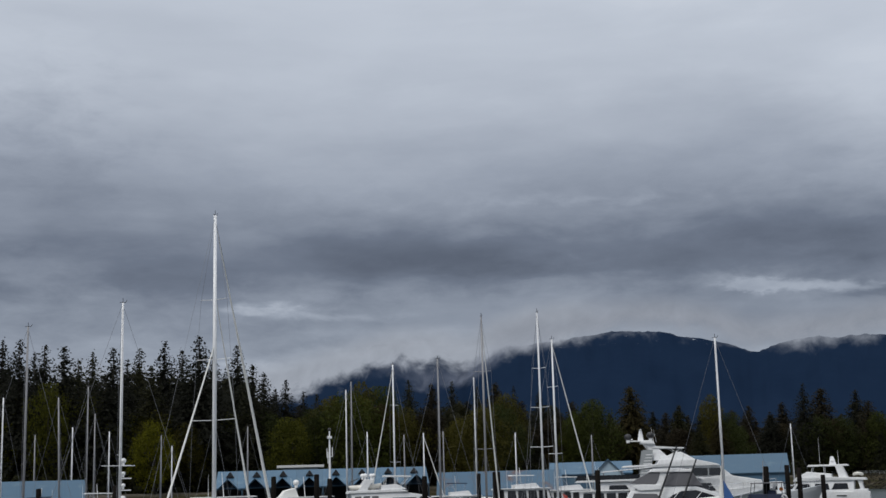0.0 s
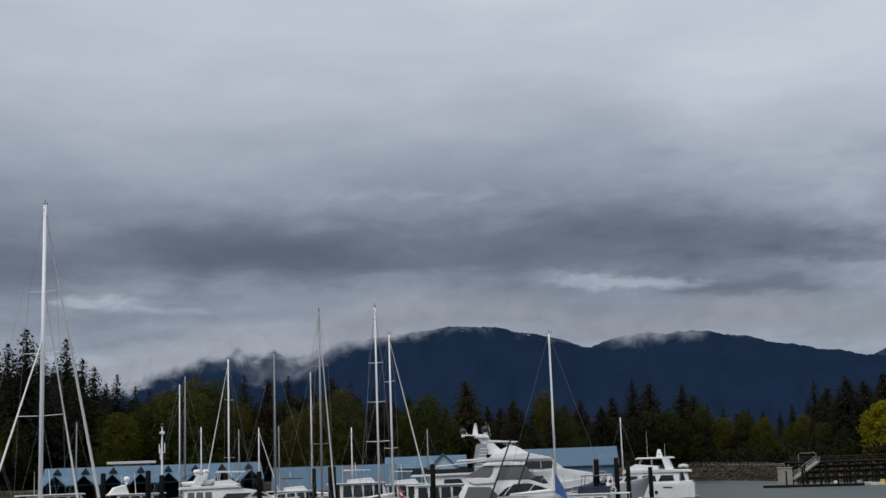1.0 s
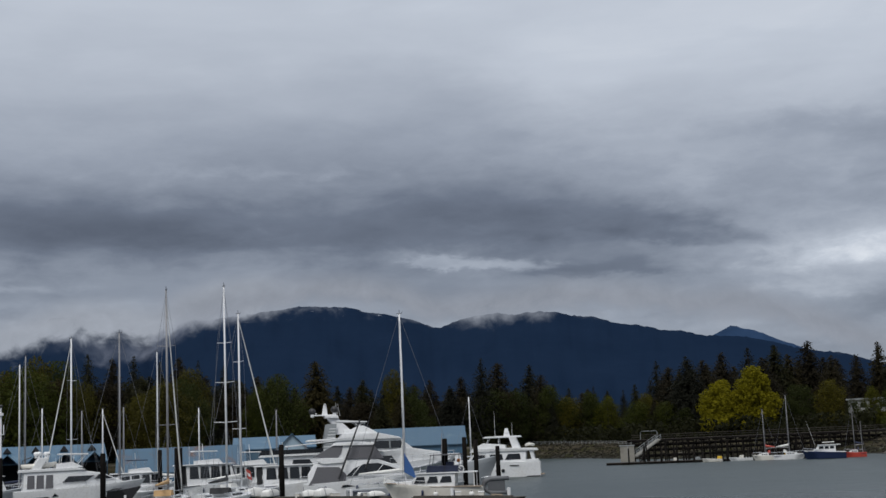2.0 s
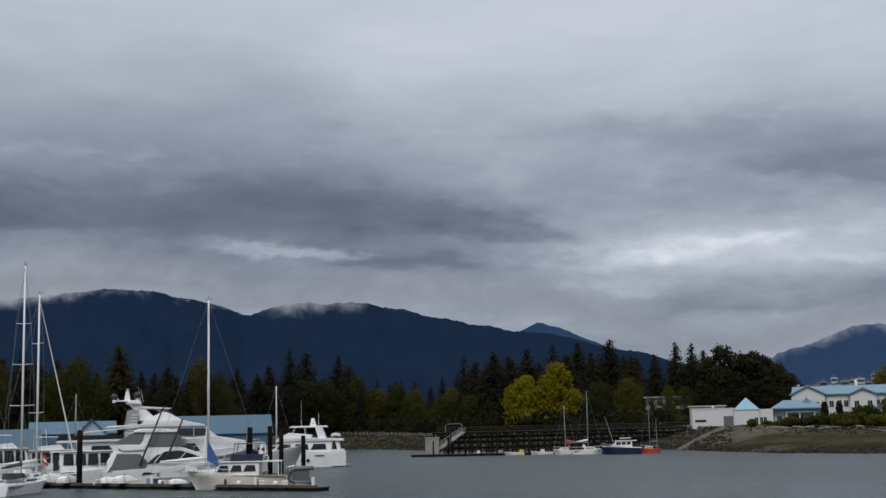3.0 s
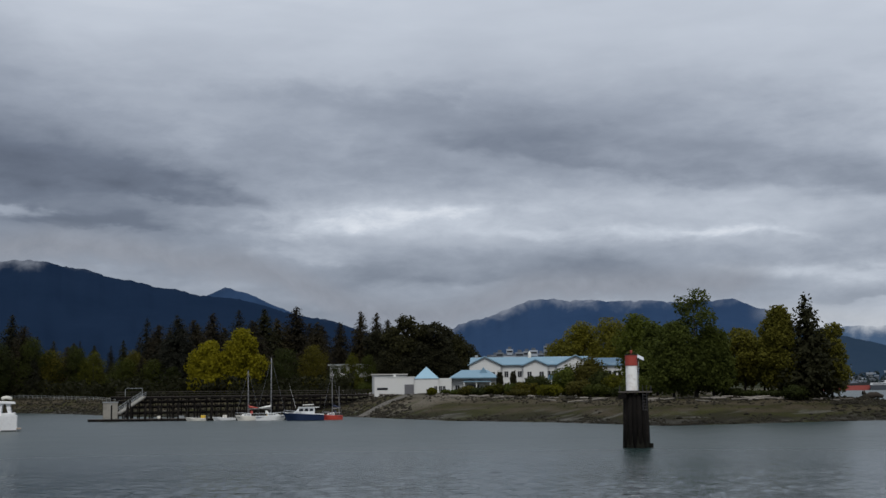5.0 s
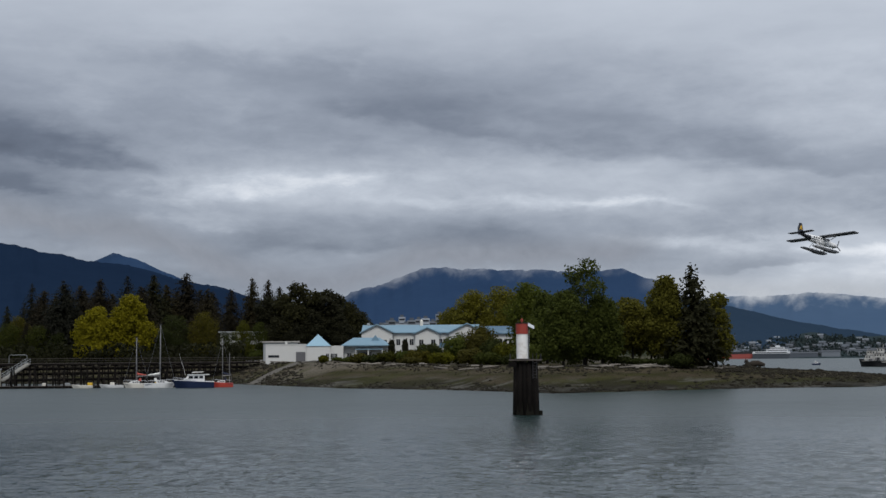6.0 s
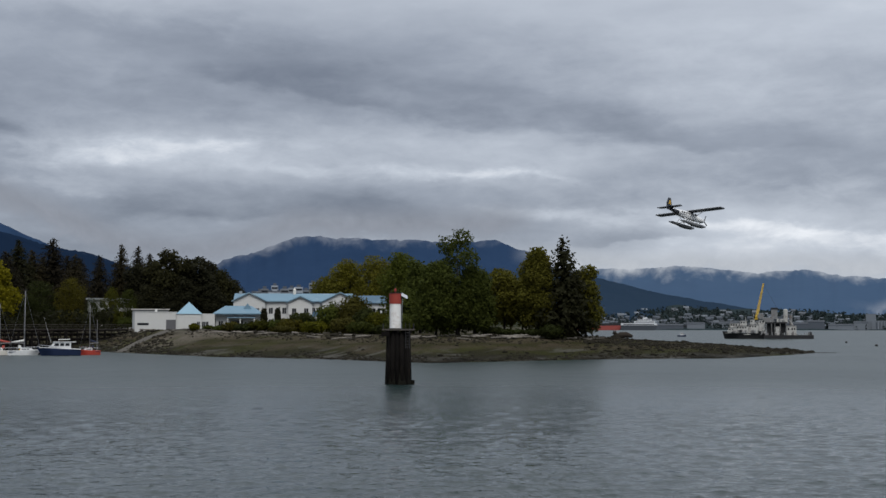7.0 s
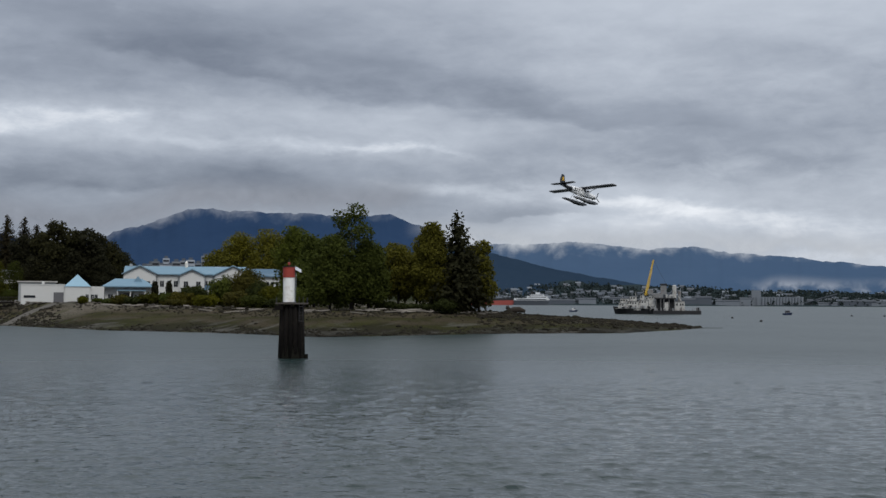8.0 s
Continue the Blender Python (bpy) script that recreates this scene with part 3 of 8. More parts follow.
# low cloud lying on the ridges
def cloud_material(lo, hi, soft, seed, shade, ends):
    mat = bpy.data.materials.new("emissive_low_cloud")
    mat.use_nodes = True
    t = mat.node_tree
    t.nodes.clear()
    q = Nodes(t)
    uv = q.n("ShaderNodeAttribute")
    uv.attribute_name = "place"
    a, e, _ = q.xyz(uv.outputs["Vector"])[:3]
    big = q.noise(q.vec(q.m("MULTIPLY", a, 0.9), q.m("MULTIPLY", e, 1.1), seed), 1.0, 5, 0.58, 0.3)
    ee = q.m("ADD", e, q.m("MULTIPLY", q.m("SUBTRACT", big, 0.5), 1.7))
    alpha = q.m("MULTIPLY", q.smooth(ee, lo, lo + soft), q.m("SUBTRACT", 1.0, q.smooth(e, hi - 1.2, hi)))
    alpha = q.m("MULTIPLY", alpha, q.m("MULTIPLY", q.smooth(a, ends[0], ends[0] + 2.5), q.m("SUBTRACT", 1.0, q.smooth(a, ends[1] - 2.5, ends[1]))))
    # the cloud's daylight is put in as emission, so the sheet glows by itself
    em = q.n("ShaderNodeEmission")
    q.put(em.inputs[0], q.mix(big, tuple(c * 0.8 for c in shade), tuple(min(1, c * 1.25) for c in shade)))
    tr = q.n("ShaderNodeBsdfTransparent")
    mx = q.n("ShaderNodeMixShader")
    q.put(mx.inputs[0], alpha), q.put(mx.inputs[1], tr.outputs[0]), q.put(mx.inputs[2], em.outputs[0])
    t.links.new(mx.outputs[0], q.n("ShaderNodeOutputMaterial").inputs[0])
    return mat


def cloud_bank(name, line, dist, height, soft, seed, shade, label):
    """A bank of mist whose foot follows a line of elevations; it thins out towards its foot and its top."""
    a0, a1 = line[0][0], line[-1][0]
    na, nr = int((a1 - a0) / 0.5), 8
    vs, fs, place = [], [], []
    for i in range(na + 1):
        a = a0 + (a1 - a0) * i / na
        e0 = lerp(a, line)
        for j in range(nr + 1):
            e = -1.2 + (height + 1.2) * j / nr
            vs.append(B(a, dist, lift(e0 + e, dist)))
            place.extend((a, e, 0.0))
    for i in range(na):
        for j in range(nr):
            k = i * (nr + 1) + j
            fs.append((k, k + nr + 1, k + nr + 2, k + 1))
    ob = raw(name, vs, fs, cloud_material(0.0, height, soft, seed, shade, (a0, a1)), smooth=True)
    at = ob.data.attributes.new("place", "FLOAT_VECTOR", "POINT")
    at.data.foreach_set("vector", place)
    return tagged(ob, label, "cloud", kind="structure")


cloud_bank("cloud_west", ((-18, 3.55), (-9, 2.95), (-6.5, 3.55), (-5, 4.0), (-4, 4.2), (-3.2, 4.5), (-2, 4.75), (0, 4.75), (1.4, 4.45), (2.4, 5.05), (4, 5.6), (8, 5.95)),
           2900, 2.4, 0.8, 2.0, (0.32, 0.35, 0.405), "pale cloud resting on the western ridge")
cloud_bank("cloud_valley", ((-3.5, 4.25), (-2.2, 4.25), (-0.8, 3.75), (0.4, 3.65), (1.4, 3.95), (2.6, 4.95), (4.4, 5.75)),
           2860, 1.4, 1.4, 5.0, (0.20, 0.225, 0.29), "wisps of mist hanging in the mountain valley")
cloud_bank("cloud_ridge", ((1, 5.37), (3, 5.22), (5, 5.45), (6.6, 5.7), (7.8, 5.9), (10, 5.9), (12, 5.5), (13.7, 4.8), (15, 4.95), (17, 5.0), (19, 5.3), (22, 5.1), (25, 4.5), (26.3, 4.55), (27.4, 4.40), (30, 3.5), (32, 2.57), (34.5, 2.17), (36, 2.2), (38.2, 2.85), (39.6, 3.4), (42.6, 3.4), (46, 3.4), (48.5, 3.5), (51, 3.6)),
           2820, 2.2, 1.15, 9.0, (0.26, 0.285, 0.335), "thin cloud along the mountain tops")
cloud_bank("cloud_east", ((49, 2.53), (53.2, 2.08), (55, 1.98), (56.7, 2.13), (58.7, 1.98), (61.8, 2.03), (63.5, 1.83), (65.8, 1.83), (69.7, 1.48), (75, 1.33), (90, 0.83)),
           3440, 1.6, 0.9, 13.0, (0.46, 0.49, 0.535), "pale cloud over the eastern range")


# ---------------- trees ----------------
def quad_cloud(name, centres, normals, sizes, material, parent, rng, stretch=1.0):
    """Many small leaf sprays, each a bent pair of triangles, in one mesh."""
    n = len(centres)
    c, nn = np.asarray(centres), np.asarray(normals)
    nn = nn / (np.linalg.norm(nn, axis=1, keepdims=True) + 1e-9)
    r = rng.normal(size=(n, 3))
    u = np.cross(nn, r)
    u /= np.linalg.norm(u, axis=1, keepdims=True) + 1e-9
    v = np.cross(nn, u)
    s = np.asarray(sizes)[:, None]
    k = rng.uniform(0.6, 1.3, size=(n, 4, 1))
    pts = np.stack([c - u * s * k[:, 0] * stretch, c - v * s * 0.6 * k[:, 1] + nn * s * 0.25, c + u * s * k[:, 2] * stretch, c + v * s * 0.6 * k[:, 3] - nn * s * 0.2], 1).reshape(-1, 3)
    me = bpy.data.meshes.new(name)
    me.vertices.add(4 * n), me.loops.add(4 * n), me.polygons.add(n)
    me.vertices.foreach_set("co", pts.ravel())
    me.loops.foreach_set("vertex_index", np.arange(4 * n, dtype=np.int32))
    me.polygons.foreach_set("loop_start", np.arange(0, 4 * n, 4, dtype=np.int32))
    me.update(calc_edges=True)
    me.materials.append(material)
    ob = new(name, me)
    ob.parent = parent
    return ob


def broadleaf(height, width, material, seed, label, category="tree", density=1.0, low=0.16, leaf=0.55, at=(0, 0, 0), lobes_x=1.0):
    """A broad-leaved tree: tapered trunk, forking limbs, and a crown of leaf sprays in uneven lobes with gaps."""
    rng = np.random.default_rng(seed)
    tree = thing("tree", Matrix.Translation(at), label, category)
    bm = bmesh.new()
    fork = height * rng.uniform(0.28, 0.4)
    tube(bm, [(0, 0, -0.6), (0.1, 0, fork * 0.5), (0.15, 0.1, fork), (0, 0.1, height * 0.75)], [height * 0.022, height * 0.017, height * 0.013, height * 0.003], 7)
    lobes = []
    nl = int((11 + rng.integers(0, 5)) * lobes_x)
    for i in range(nl):
        f = (i + 0.5) / nl
        z = height * (low + 0.12 + (0.80 - low) * f)
        prof = math.sin(math.pi * min(1, 0.22 + 0.72 * f)) ** 0.8
        ang = i * 2.4 + rng.uniform(-0.5, 0.5)
        rad = width * 0.5 * prof * rng.uniform(0.35, 0.75)
        c = np.array([rad * math.cos(ang), rad * math.sin(ang), z])
        lobes.append((c, width * rng.uniform(0.17, 0.27) * (0.75 + 0.5 * prof)))
        if i % 2 == 0:
            tube(bm, [(0.1, 0.1, fork * (0.6 + 0.5 * f)), tuple(c * np.array([0.5, 0.5, 0]) + np.array([0, 0, (fork + c[2]) / 2])), tuple(c)], [height * 0.009, height * 0.006, height * 0.002], 5)
    part("trunk", bm, BARK, tree, smooth=True)
    cs, ns, ss = [], [], []
    for c, r in lobes:
        m = int(210 * density * (r / (width * 0.22)) ** 2)
        d = rng.normal(size=(m, 3))
        d /= np.linalg.norm(d, axis=1, keepdims=True)
        rr = r * rng.uniform(0.45, 1.12, size=(m, 1)) ** 0.7
        # small tufts standing out of each lobe
        tuft = 1 + 0.22 * np.sin(d[:, :1] * 7 + seed) * np.cos(d[:, 1:2] * 6 + d[:, 2:] * 5)
        cs.append(c + d * rr * tuft * np.array([1, 1, 0.85]))
        ns.append(d * 0.7 + rng.normal(size=(m, 3)) * 0.6 + np.array([0, 0, 0.3]))
        ss.append(rng.uniform(0.55, 1.25, m) * leaf)
    cs, ns, ss = np.concatenate(cs), np.concatenate(ns), np.concatenate(ss)
    cs[:, 2] = np.clip(cs[:, 2], height * low * 0.6, height)
    quad_cloud("crown", cs, ns, ss, material, tree, rng)
    return tree


def conifer(height, width, seed, label, material=None, ragged=0.3, at=(0, 0, 0), bare=0.12, density=1.0, spray=0.85, taper=0.72):
    """A fir: straight trunk and whorls of drooping branches, uneven in length, with gaps between them."""
    rng = np.random.default_rng(seed)
    tree = thing("tree", Matrix.Translation(at), label, "tree")
    part("trunk", tube(bmesh.new(), [(0, 0, -0.6), (0, 0, height * 0.5), (0.1, 0, height * 0.97)], [height * 0.013, height * 0.009, height * 0.002], 6), BARK, tree, smooth=True)
    cs, ns, ss = [], [], []
    z = height * bare
    while z < height * 0.985:
        f = (z - height * bare) / (height * (1 - bare))
        reach = width * 0.5 * (1 - f) ** taper * (0.6 + 0.4 * min(1, f * 5)) + 0.16
        nb = max(4, int((4 + reach * 1.2) * density))
        for k in range(nb):
            if rng.random() < ragged * 0.6:
                continue
            ang = rng.uniform(0, 2 * math.pi)
            ln = reach * rng.uniform(1 - ragged, 1.15 + 0.3 * ragged)
            droop = rng.uniform(0.1, 0.35)
            steps = max(2, int(ln / 0.62))
            for i in range(steps):
                g = (i + 0.7) / steps
                r = ln * g
                cs.append((r * math.cos(ang) + rng.normal(0, 0.16), r * math.sin(ang) + rng.normal(0, 0.16), z - droop * r * g + 0.18 * r * (1 - g) + rng.normal(0, 0.34)))
                ns.append((0.45 * math.cos(ang) + rng.normal(0, 0.6), 0.45 * math.sin(ang) + rng.normal(0, 0.6), 0.7))
                ss.append(rng.uniform(0.65, 1.15) * (1.05 - 0.4 * g) * (0.72 + 0.36 * (1 - f)) * spray)
        z += height * 0.021 * rng.uniform(0.7, 1.3) + 0.12
    quad_cloud("crown", cs, ns, ss, material or CONIFER, tree, rng, 1.25)
    return tree


FIR = "tall dark green fir on the park shore"
firs = [conifer(40, w, s, FIR, ragged=r, density=2.3, taper=0.84, spray=0.62) for w, s, r in ((24, 1, 0.3), (20, 2, 0.38), (26, 3, 0.28), (19, 4, 0.4), (23, 5, 0.42), (21, 6, 0.33))]
rugged = [conifer(40, w, s, "dark cedar with a dense crown in the park wood", ragged=r, bare=0.06, density=2.0) for w, s, r in ((27, 11, 0.2), (24, 12, 0.25), (29, 13, 0.3))]
BRONZE = leaves("bronze_needles", (0.016, 0.0145, 0.0098), (0.037, 0.0315, 0.0195), 0.25)
bronze = [conifer(40, w, s, "brownish dark hemlock with a full ragged crown", BRONZE, ragged=r, bare=0.05, density=1.9, taper=t) for w, s, r, t in ((25, 14, 0.35, 0.6), (22, 15, 0.3, 0.55), (27, 16, 0.42, 0.7))]
KINDS = {
    "fir": firs, "cedar": rugged, "bronze": bronze,
    "spring": [broadleaf(20, w, SPRING, s, "bright spring-green maple in young leaf", leaf=0.30, low=0.02, density=2.1) for w, s in ((15, 21), (13, 22), (17, 23))],
    "olive": [broadleaf(20, w, OLIVE, s, "olive-green tree coming into leaf", leaf=0.30, low=0.02, density=2.1) for w, s in ((14, 31), (12, 32))],
    "green": [broadleaf(20, w, GREEN, s, "dark green leafy tree in the park wood", leaf=0.30, low=0.02, density=2.1) for w, s in ((14, 41), (16, 42), (12, 43))],
    "brown": [broadleaf(20, w, BROWNWOOD, s, "brownish alder still in bud in the park wood", leaf=0.4, low=0.02, density=2.0) for w, s in ((12, 51), (14, 52), (10, 53))],
}
KINDS["pine"] = [broadleaf(20, w, PINE, s, "dense dark round-topped pine in the park wood", leaf=0.4, low=0.04, density=2.2) for w, s in ((11, 56), (13, 57), (10, 58))]
NOMINAL = {"fir": 40, "cedar": 40, "bronze": 40}
used = {}


def plant(kind, bearing, dist, top_el, wide=1.0, variant=None, tall=None, group="trees of the park wood"):
    """Stands a tree on the land so that its top reaches the given elevation."""
    stock = KINDS[kind]
    src = stock[(used.get(kind, 0) if variant is None else variant) % len(stock)]
    used[kind] = used.get(kind, 0) + 1
    z0 = max(land_z(bearing, dist), 0.2)
    h = tall or (lift(top_el, dist) - z0)
    s = h / NOMINAL.get(kind, 20)
    p = B(bearing, dist, z0)
    m = Matrix.Translation(p) @ Matrix.Rotation(random.uniform(0, 6.28), 4, "Z") @ Matrix.Diagonal((s * wide, s * wide, s, 1))
    ob = src if src.location.length < 1 and used.get((kind, src.name)) is None else None
    if ob is None:
        ob = copy_thing(src, Matrix())
    else:
        used[(kind, src.name)] = 1
    ob.matrix_basis = m
    return tagged(ob, group=group)


# skyline firs, west to east: bearing and elevation of their tips
TIPS_WEST = ((-19.6, 6.3), (-18.6, 6.5), (-17.9, 6.4), (-17.3, 5.9), (-16.9, 6.25), (-16.1, 6.25), (-15.5, 5.6), (-14.95, 6.0), (-14.1, 6.05), (-13.5, 5.6), (-13.0, 6.1), (-12.5, 5.4),
             (-11.95, 6.35), (-11.2, 6.05), (-10.5, 6.55), (-9.9, 5.9), (-8.85, 6.2), (-8.2, 5.4), (-7.7, 4.95), (-7.2, 4.3), (-6.75, 4.6), (-6.0, 4.1), (-5.4, 4.0))
TIPS_MID = ((-4.6, 3.9), (-2.2, 4.3), (-1.4, 4.5), (-0.4, 4.3), (0.5, 4.45), (1.6, 4.1), (2.4, 4.3), (3.2, 4.1), (4.3, 3.9), (6.6, 3.5), (8.25, 3.95), (10.3, 3.0), (13.2, 2.9), (14.6, 3.0),
            (15.5, 3.75), (16.2, 3.55), (17.6, 3.35), (18.1, 2.9), (20.1, 2.2), (23.1, 3.3), (23.6, 3.0), (24.4, 3.4), (25.1, 3.2), (25.9, 3.5), (27.0, 3.6), (27.6, 3.2), (28.1, 3.65), (29.5, 3.75), (30.4, 3.1))
TIPS_EAST = ((31.4, 3.1), (32.3, 3.55), (33.0, 3.5), (33.5, 3.2))
for i, (a, e) in enumerate(TIPS_WEST):
    plant("fir", a, 395 + 25 * math.sin(i * 2.1), e, wide=random.uniform(0.95, 1.3))
for i, (a, e) in enumerate(TIPS_MID):
    plant(("bronze", "cedar", "bronze", "bronze", "fir")[i % 5] if a > 5 else "fir" if i % 3 else "bronze", a, (440 if a < 12 else 520 if a < 22 else 450) + 18 * math.sin(i * 1.7), e, wide=random.uniform(0.75, 1.05) if a < 5 else random.uniform(0.9, 1.25))
for i, (a, e) in enumerate(TIPS_EAST):
    plant("bronze", a, 430, e, wide=0.8)
# the dark mass of the wood behind and between
a = -20.0
while a < 31:
    e = lerp(a, ((-20, 5.0), (-9, 4.9), (-7, 3.6), (-4, 3.4), (4, 3.4), (8, 2.9), (20, 2.3), (22, 2.1), (23.2, 2.9), (27, 3.2), (31, 3.0))) * random.uniform(0.86, 1.06)
    d = (450 if a < 12 else 545 if a < 22 else 475)
    plant(random.choice(("cedar", "bronze", "fir", "bronze") if a > 5 else ("cedar", "pine", "fir", "bronze")), a, d + random.uniform(-14, 22), e, wide=random.uniform(0.9, 1.3))
    a += random.uniform(0.42, 0.7)
a = 3.0
while a < 31:
    e = lerp(a, ((3, 2.9), (8, 2.7), (16, 2.5), (20, 1.7), (22, 1.6), (31, 2.3))) * random.uniform(0.7, 1.05)
    d = (425 if a < 12 else 510 if a < 22 else 440)
    plant(random.choice(("brown", "bronze", "green", "cedar", "brown", "bronze")), a, d + random.uniform(-10, 10), e, wide=random.uniform(0.9, 1.3))
    a += random.uniform(0.55, 0.95)
# dense rounded cedars behind the low white building
for a, d, e, w in ((33.6, 402, 2.9, 0.9), (34.4, 395, 3.42, 0.95), (35.05, 400, 2.9, 0.85), (35.75, 395, 3.14, 0.95), (36.3, 400, 2.75, 0.85), (36.85, 402, 2.2, 0.9), (33.0, 405, 2.8, 0.8), (37.25, 405, 1.7, 0.9), (34.9, 392, 2.2, 1.0), (36.0, 390, 2.0, 1.0), (33.6, 394, 2.0, 1.0), (34.2, 390, 1.6, 1.1)):
    plant("pine", a, d, e, wide=w * 1.2)
# leafy trees along the western shore
a = -20.0
while a < 3.5:
    e = lerp(a, ((-20, 3.4), (-16.7, 4.3), (-14, 3.7), (-11, 3.3), (-8, 3.3), (-6.6, 3.0), (-3.5, 4.3), (-1, 3.0), (3, 3.6))) * random.uniform(0.8, 1.04)
    plant(random.choice(("spring", "green", "spring", "olive", "spring", "olive", "brown") if a < -4 else ("brown", "green", "brown", "olive")), a, 372 + random.uniform(-8, 12), e, wide=random.uniform(0.8, 1.1))
    a += random.uniform(0.6, 0.95) if a < -4 else random.uniform(0.85, 1.3)
for k, a, e, d, w in (("spring", -16.7, 4.5, 366, 0.5), ("spring", -12.3, 3.0, 356, 0.9), ("spring", -6.5, 2.95, 356, 1.0), ("olive", -3.4, 4.45, 380, 0.65), ("green", -2.6, 4.2, 384, 0.7),
                      ("olive", 2.75, 3.8, 400, 0.8), ("spring", 1.5, 2.2, 396, 0.7), ("green", 6.6, 3.4, 410, 0.9), ("green", 5.8, 2.9, 410, 0.8), ("olive", 11.6, 3.4, 440, 0.6), ("green", 12.3, 2.6, 440, 0.8),
                      ("green", 17.0, 2.3, 505, 0.9), ("olive", 19.2, 1.9, 505, 1.0), ("spring", 20.9, 1.85, 500, 0.9), ("green", 20.2, 2.1, 505, 0.9), ("green", 18.4, 2.4, 505, 0.8), ("olive", 22.6, 1.9, 440, 0.9), ("green", 23.4, 1.5, 430, 1.1),
                      ("green", 24.2, 1.2, 425, 1.2), ("green", 29.0, 1.9, 410, 1.0), ("olive", 30.2, 2.1, 405, 0.9), ("green", 31.2, 1.2, 392, 1.0), ("spring", 31.9, 1.7, 396, 0.7), ("green", 32.6, 1.65, 390, 0.9), ("green", 28.6, 1.3, 405, 1.2)):
    plant(k, a, d, e, wide=w)
# unused nursery trees keep no place
for stock in KINDS.values():
    for src in stock:
        if src.location.length < 1:
            for o in list(src.children_recursive) + [src]:
                bpy.data.objects.remove(o)

# the yellow-green maple by the pier
for a, e, w, h_el, s in ((25.75, 2.3, 10.5, 0, 61), (27.25, 2.8, 11.5, 0, 62), (26.5, 1.9, 9, 0, 63)):
    d = 405
    z0 = land_z(a, d)
    broadleaf(lift(e, d) - z0, w, YELLOW, s, "bright yellow-green maple by the pier", density=3.2, low=0.03, leaf=0.38, at=B(a, d, z0))


def spit_tree(a, d, e, w, mat, s, label, **kw):
    z0 = land_z(a, d)
    return broadleaf(lift(e, d) - z0, w, mat, s, label, at=B(a, d, z0), **kw)


for a, d, e, w, s, mat in ((41.1, 415, 2.3, 11, 71, SPIT_OLIVE), (42.0, 418, 3.0, 12, 72, SPIT_OLIVE), (43.2, 416, 3.1, 15, 73, SPIT_OLIVE), (44.5, 330, 3.25, 12, 74, SPIT_GREEN), (45.2, 300, 2.9, 9, 75, SPIT_GREEN), (44.0, 412, 2.9, 13, 76, SPIT_OLIVE), (44.6, 296, 1.7, 8, 77, SPIT_GREEN)):
    spit_tree(a, d, e, w, mat, s, "leafy olive-green tree on the spit", density=2.2, lobes_x=1.5, leaf=0.36, low=0.03)
spit_tree(46.85, 268, 4.5, 11.5, SPIT_GREEN, 81, "tall dense green poplar on the spit", density=2.6, leaf=0.30, low=0.03)
spit_tree(45.9, 266, 2.9, 9.5, SPIT_GREEN, 82, "bushy green tree at the foot of the poplar", density=2.8, lobes_x=1.8, leaf=0.30, low=0.0)
spit_tree(47.6, 268, 2.6, 8.5, SPIT_GREEN, 83, "bushy green tree at the foot of the poplar", density=2.8, lobes_x=1.8, leaf=0.30, low=0.0)
spit_tree(48.9, 276, 2.55, 9, SPIT_OLIVE, 84, "pale olive tree on the spit", density=2.4, lobes_x=1.4, leaf=0.30, low=0.08)
spit_tree(49.7, 278, 2.3, 7, SPIT_OLIVE, 86, "pale olive tree on the spit", density=2.6, leaf=0.30, low=0.08)
spit_tree(50.35, 270, 3.6, 8.5, SPIT_OLIVE, 85, "golden-green tree with drooping branches on the spit", density=2.6, lobes_x=1.8, leaf=0.30, low=0.02)
spit_tree(52.45, 276, 2.75, 7.5, SPIT_OLIVE, 87, "golden-green tree behind the dark fir", density=3, leaf=0.30, low=0.03)
z0 = land_z(51.5, 270)
conifer(lift(3.95, 270) - z0, 15.5, 91, "dark blackish fir at the end of the spit", ragged=0.3, at=B(51.5, 270, z0), bare=0.02, density=1.9, spray=0.8)


def bush(a, d, e, w, mat, s, label="rounded green shrub on the beach bank"):
    """A low shrub of leaf sprays on a few stems."""
    z0 = land_z(a, d)
    h = max(0.8, lift(e, d) - z0)
    rng = np.random.default_rng(s)
    ob = thing("shrub", Matrix.Translation(B(a, d, z0)), label, "shrub", "shrubs along the beach bank")
    part("stem", tubes([[(0, 0, -0.3), (math.cos(k) * w * 0.2, math.sin(k) * w * 0.2, h * 0.7)] for k in range(5)], 0.05), BARK, ob)
    m = int(300 * max(w, 3.2) * max(h, 1) / 4)
    d3 = rng.normal(size=(m, 3))
    d3 /= np.linalg.norm(d3, axis=1, keepdims=True)
    r = rng.uniform(0.5, 1.05, (m, 1))
    wob = 1 + 0.2 * np.sin(d3[:, :1] * 5 + s) * np.cos(d3[:, 1:2] * 4)
    c = d3 * r * wob * np.array([w / 2, w / 2, h / 2]) + np.array([0, 0, h / 2])
    quad_cloud("foliage", c, d3 + rng.normal(size=(m, 3)) * 0.5, rng.uniform(0.2, 0.42, m), mat, ob, rng)
    return ob


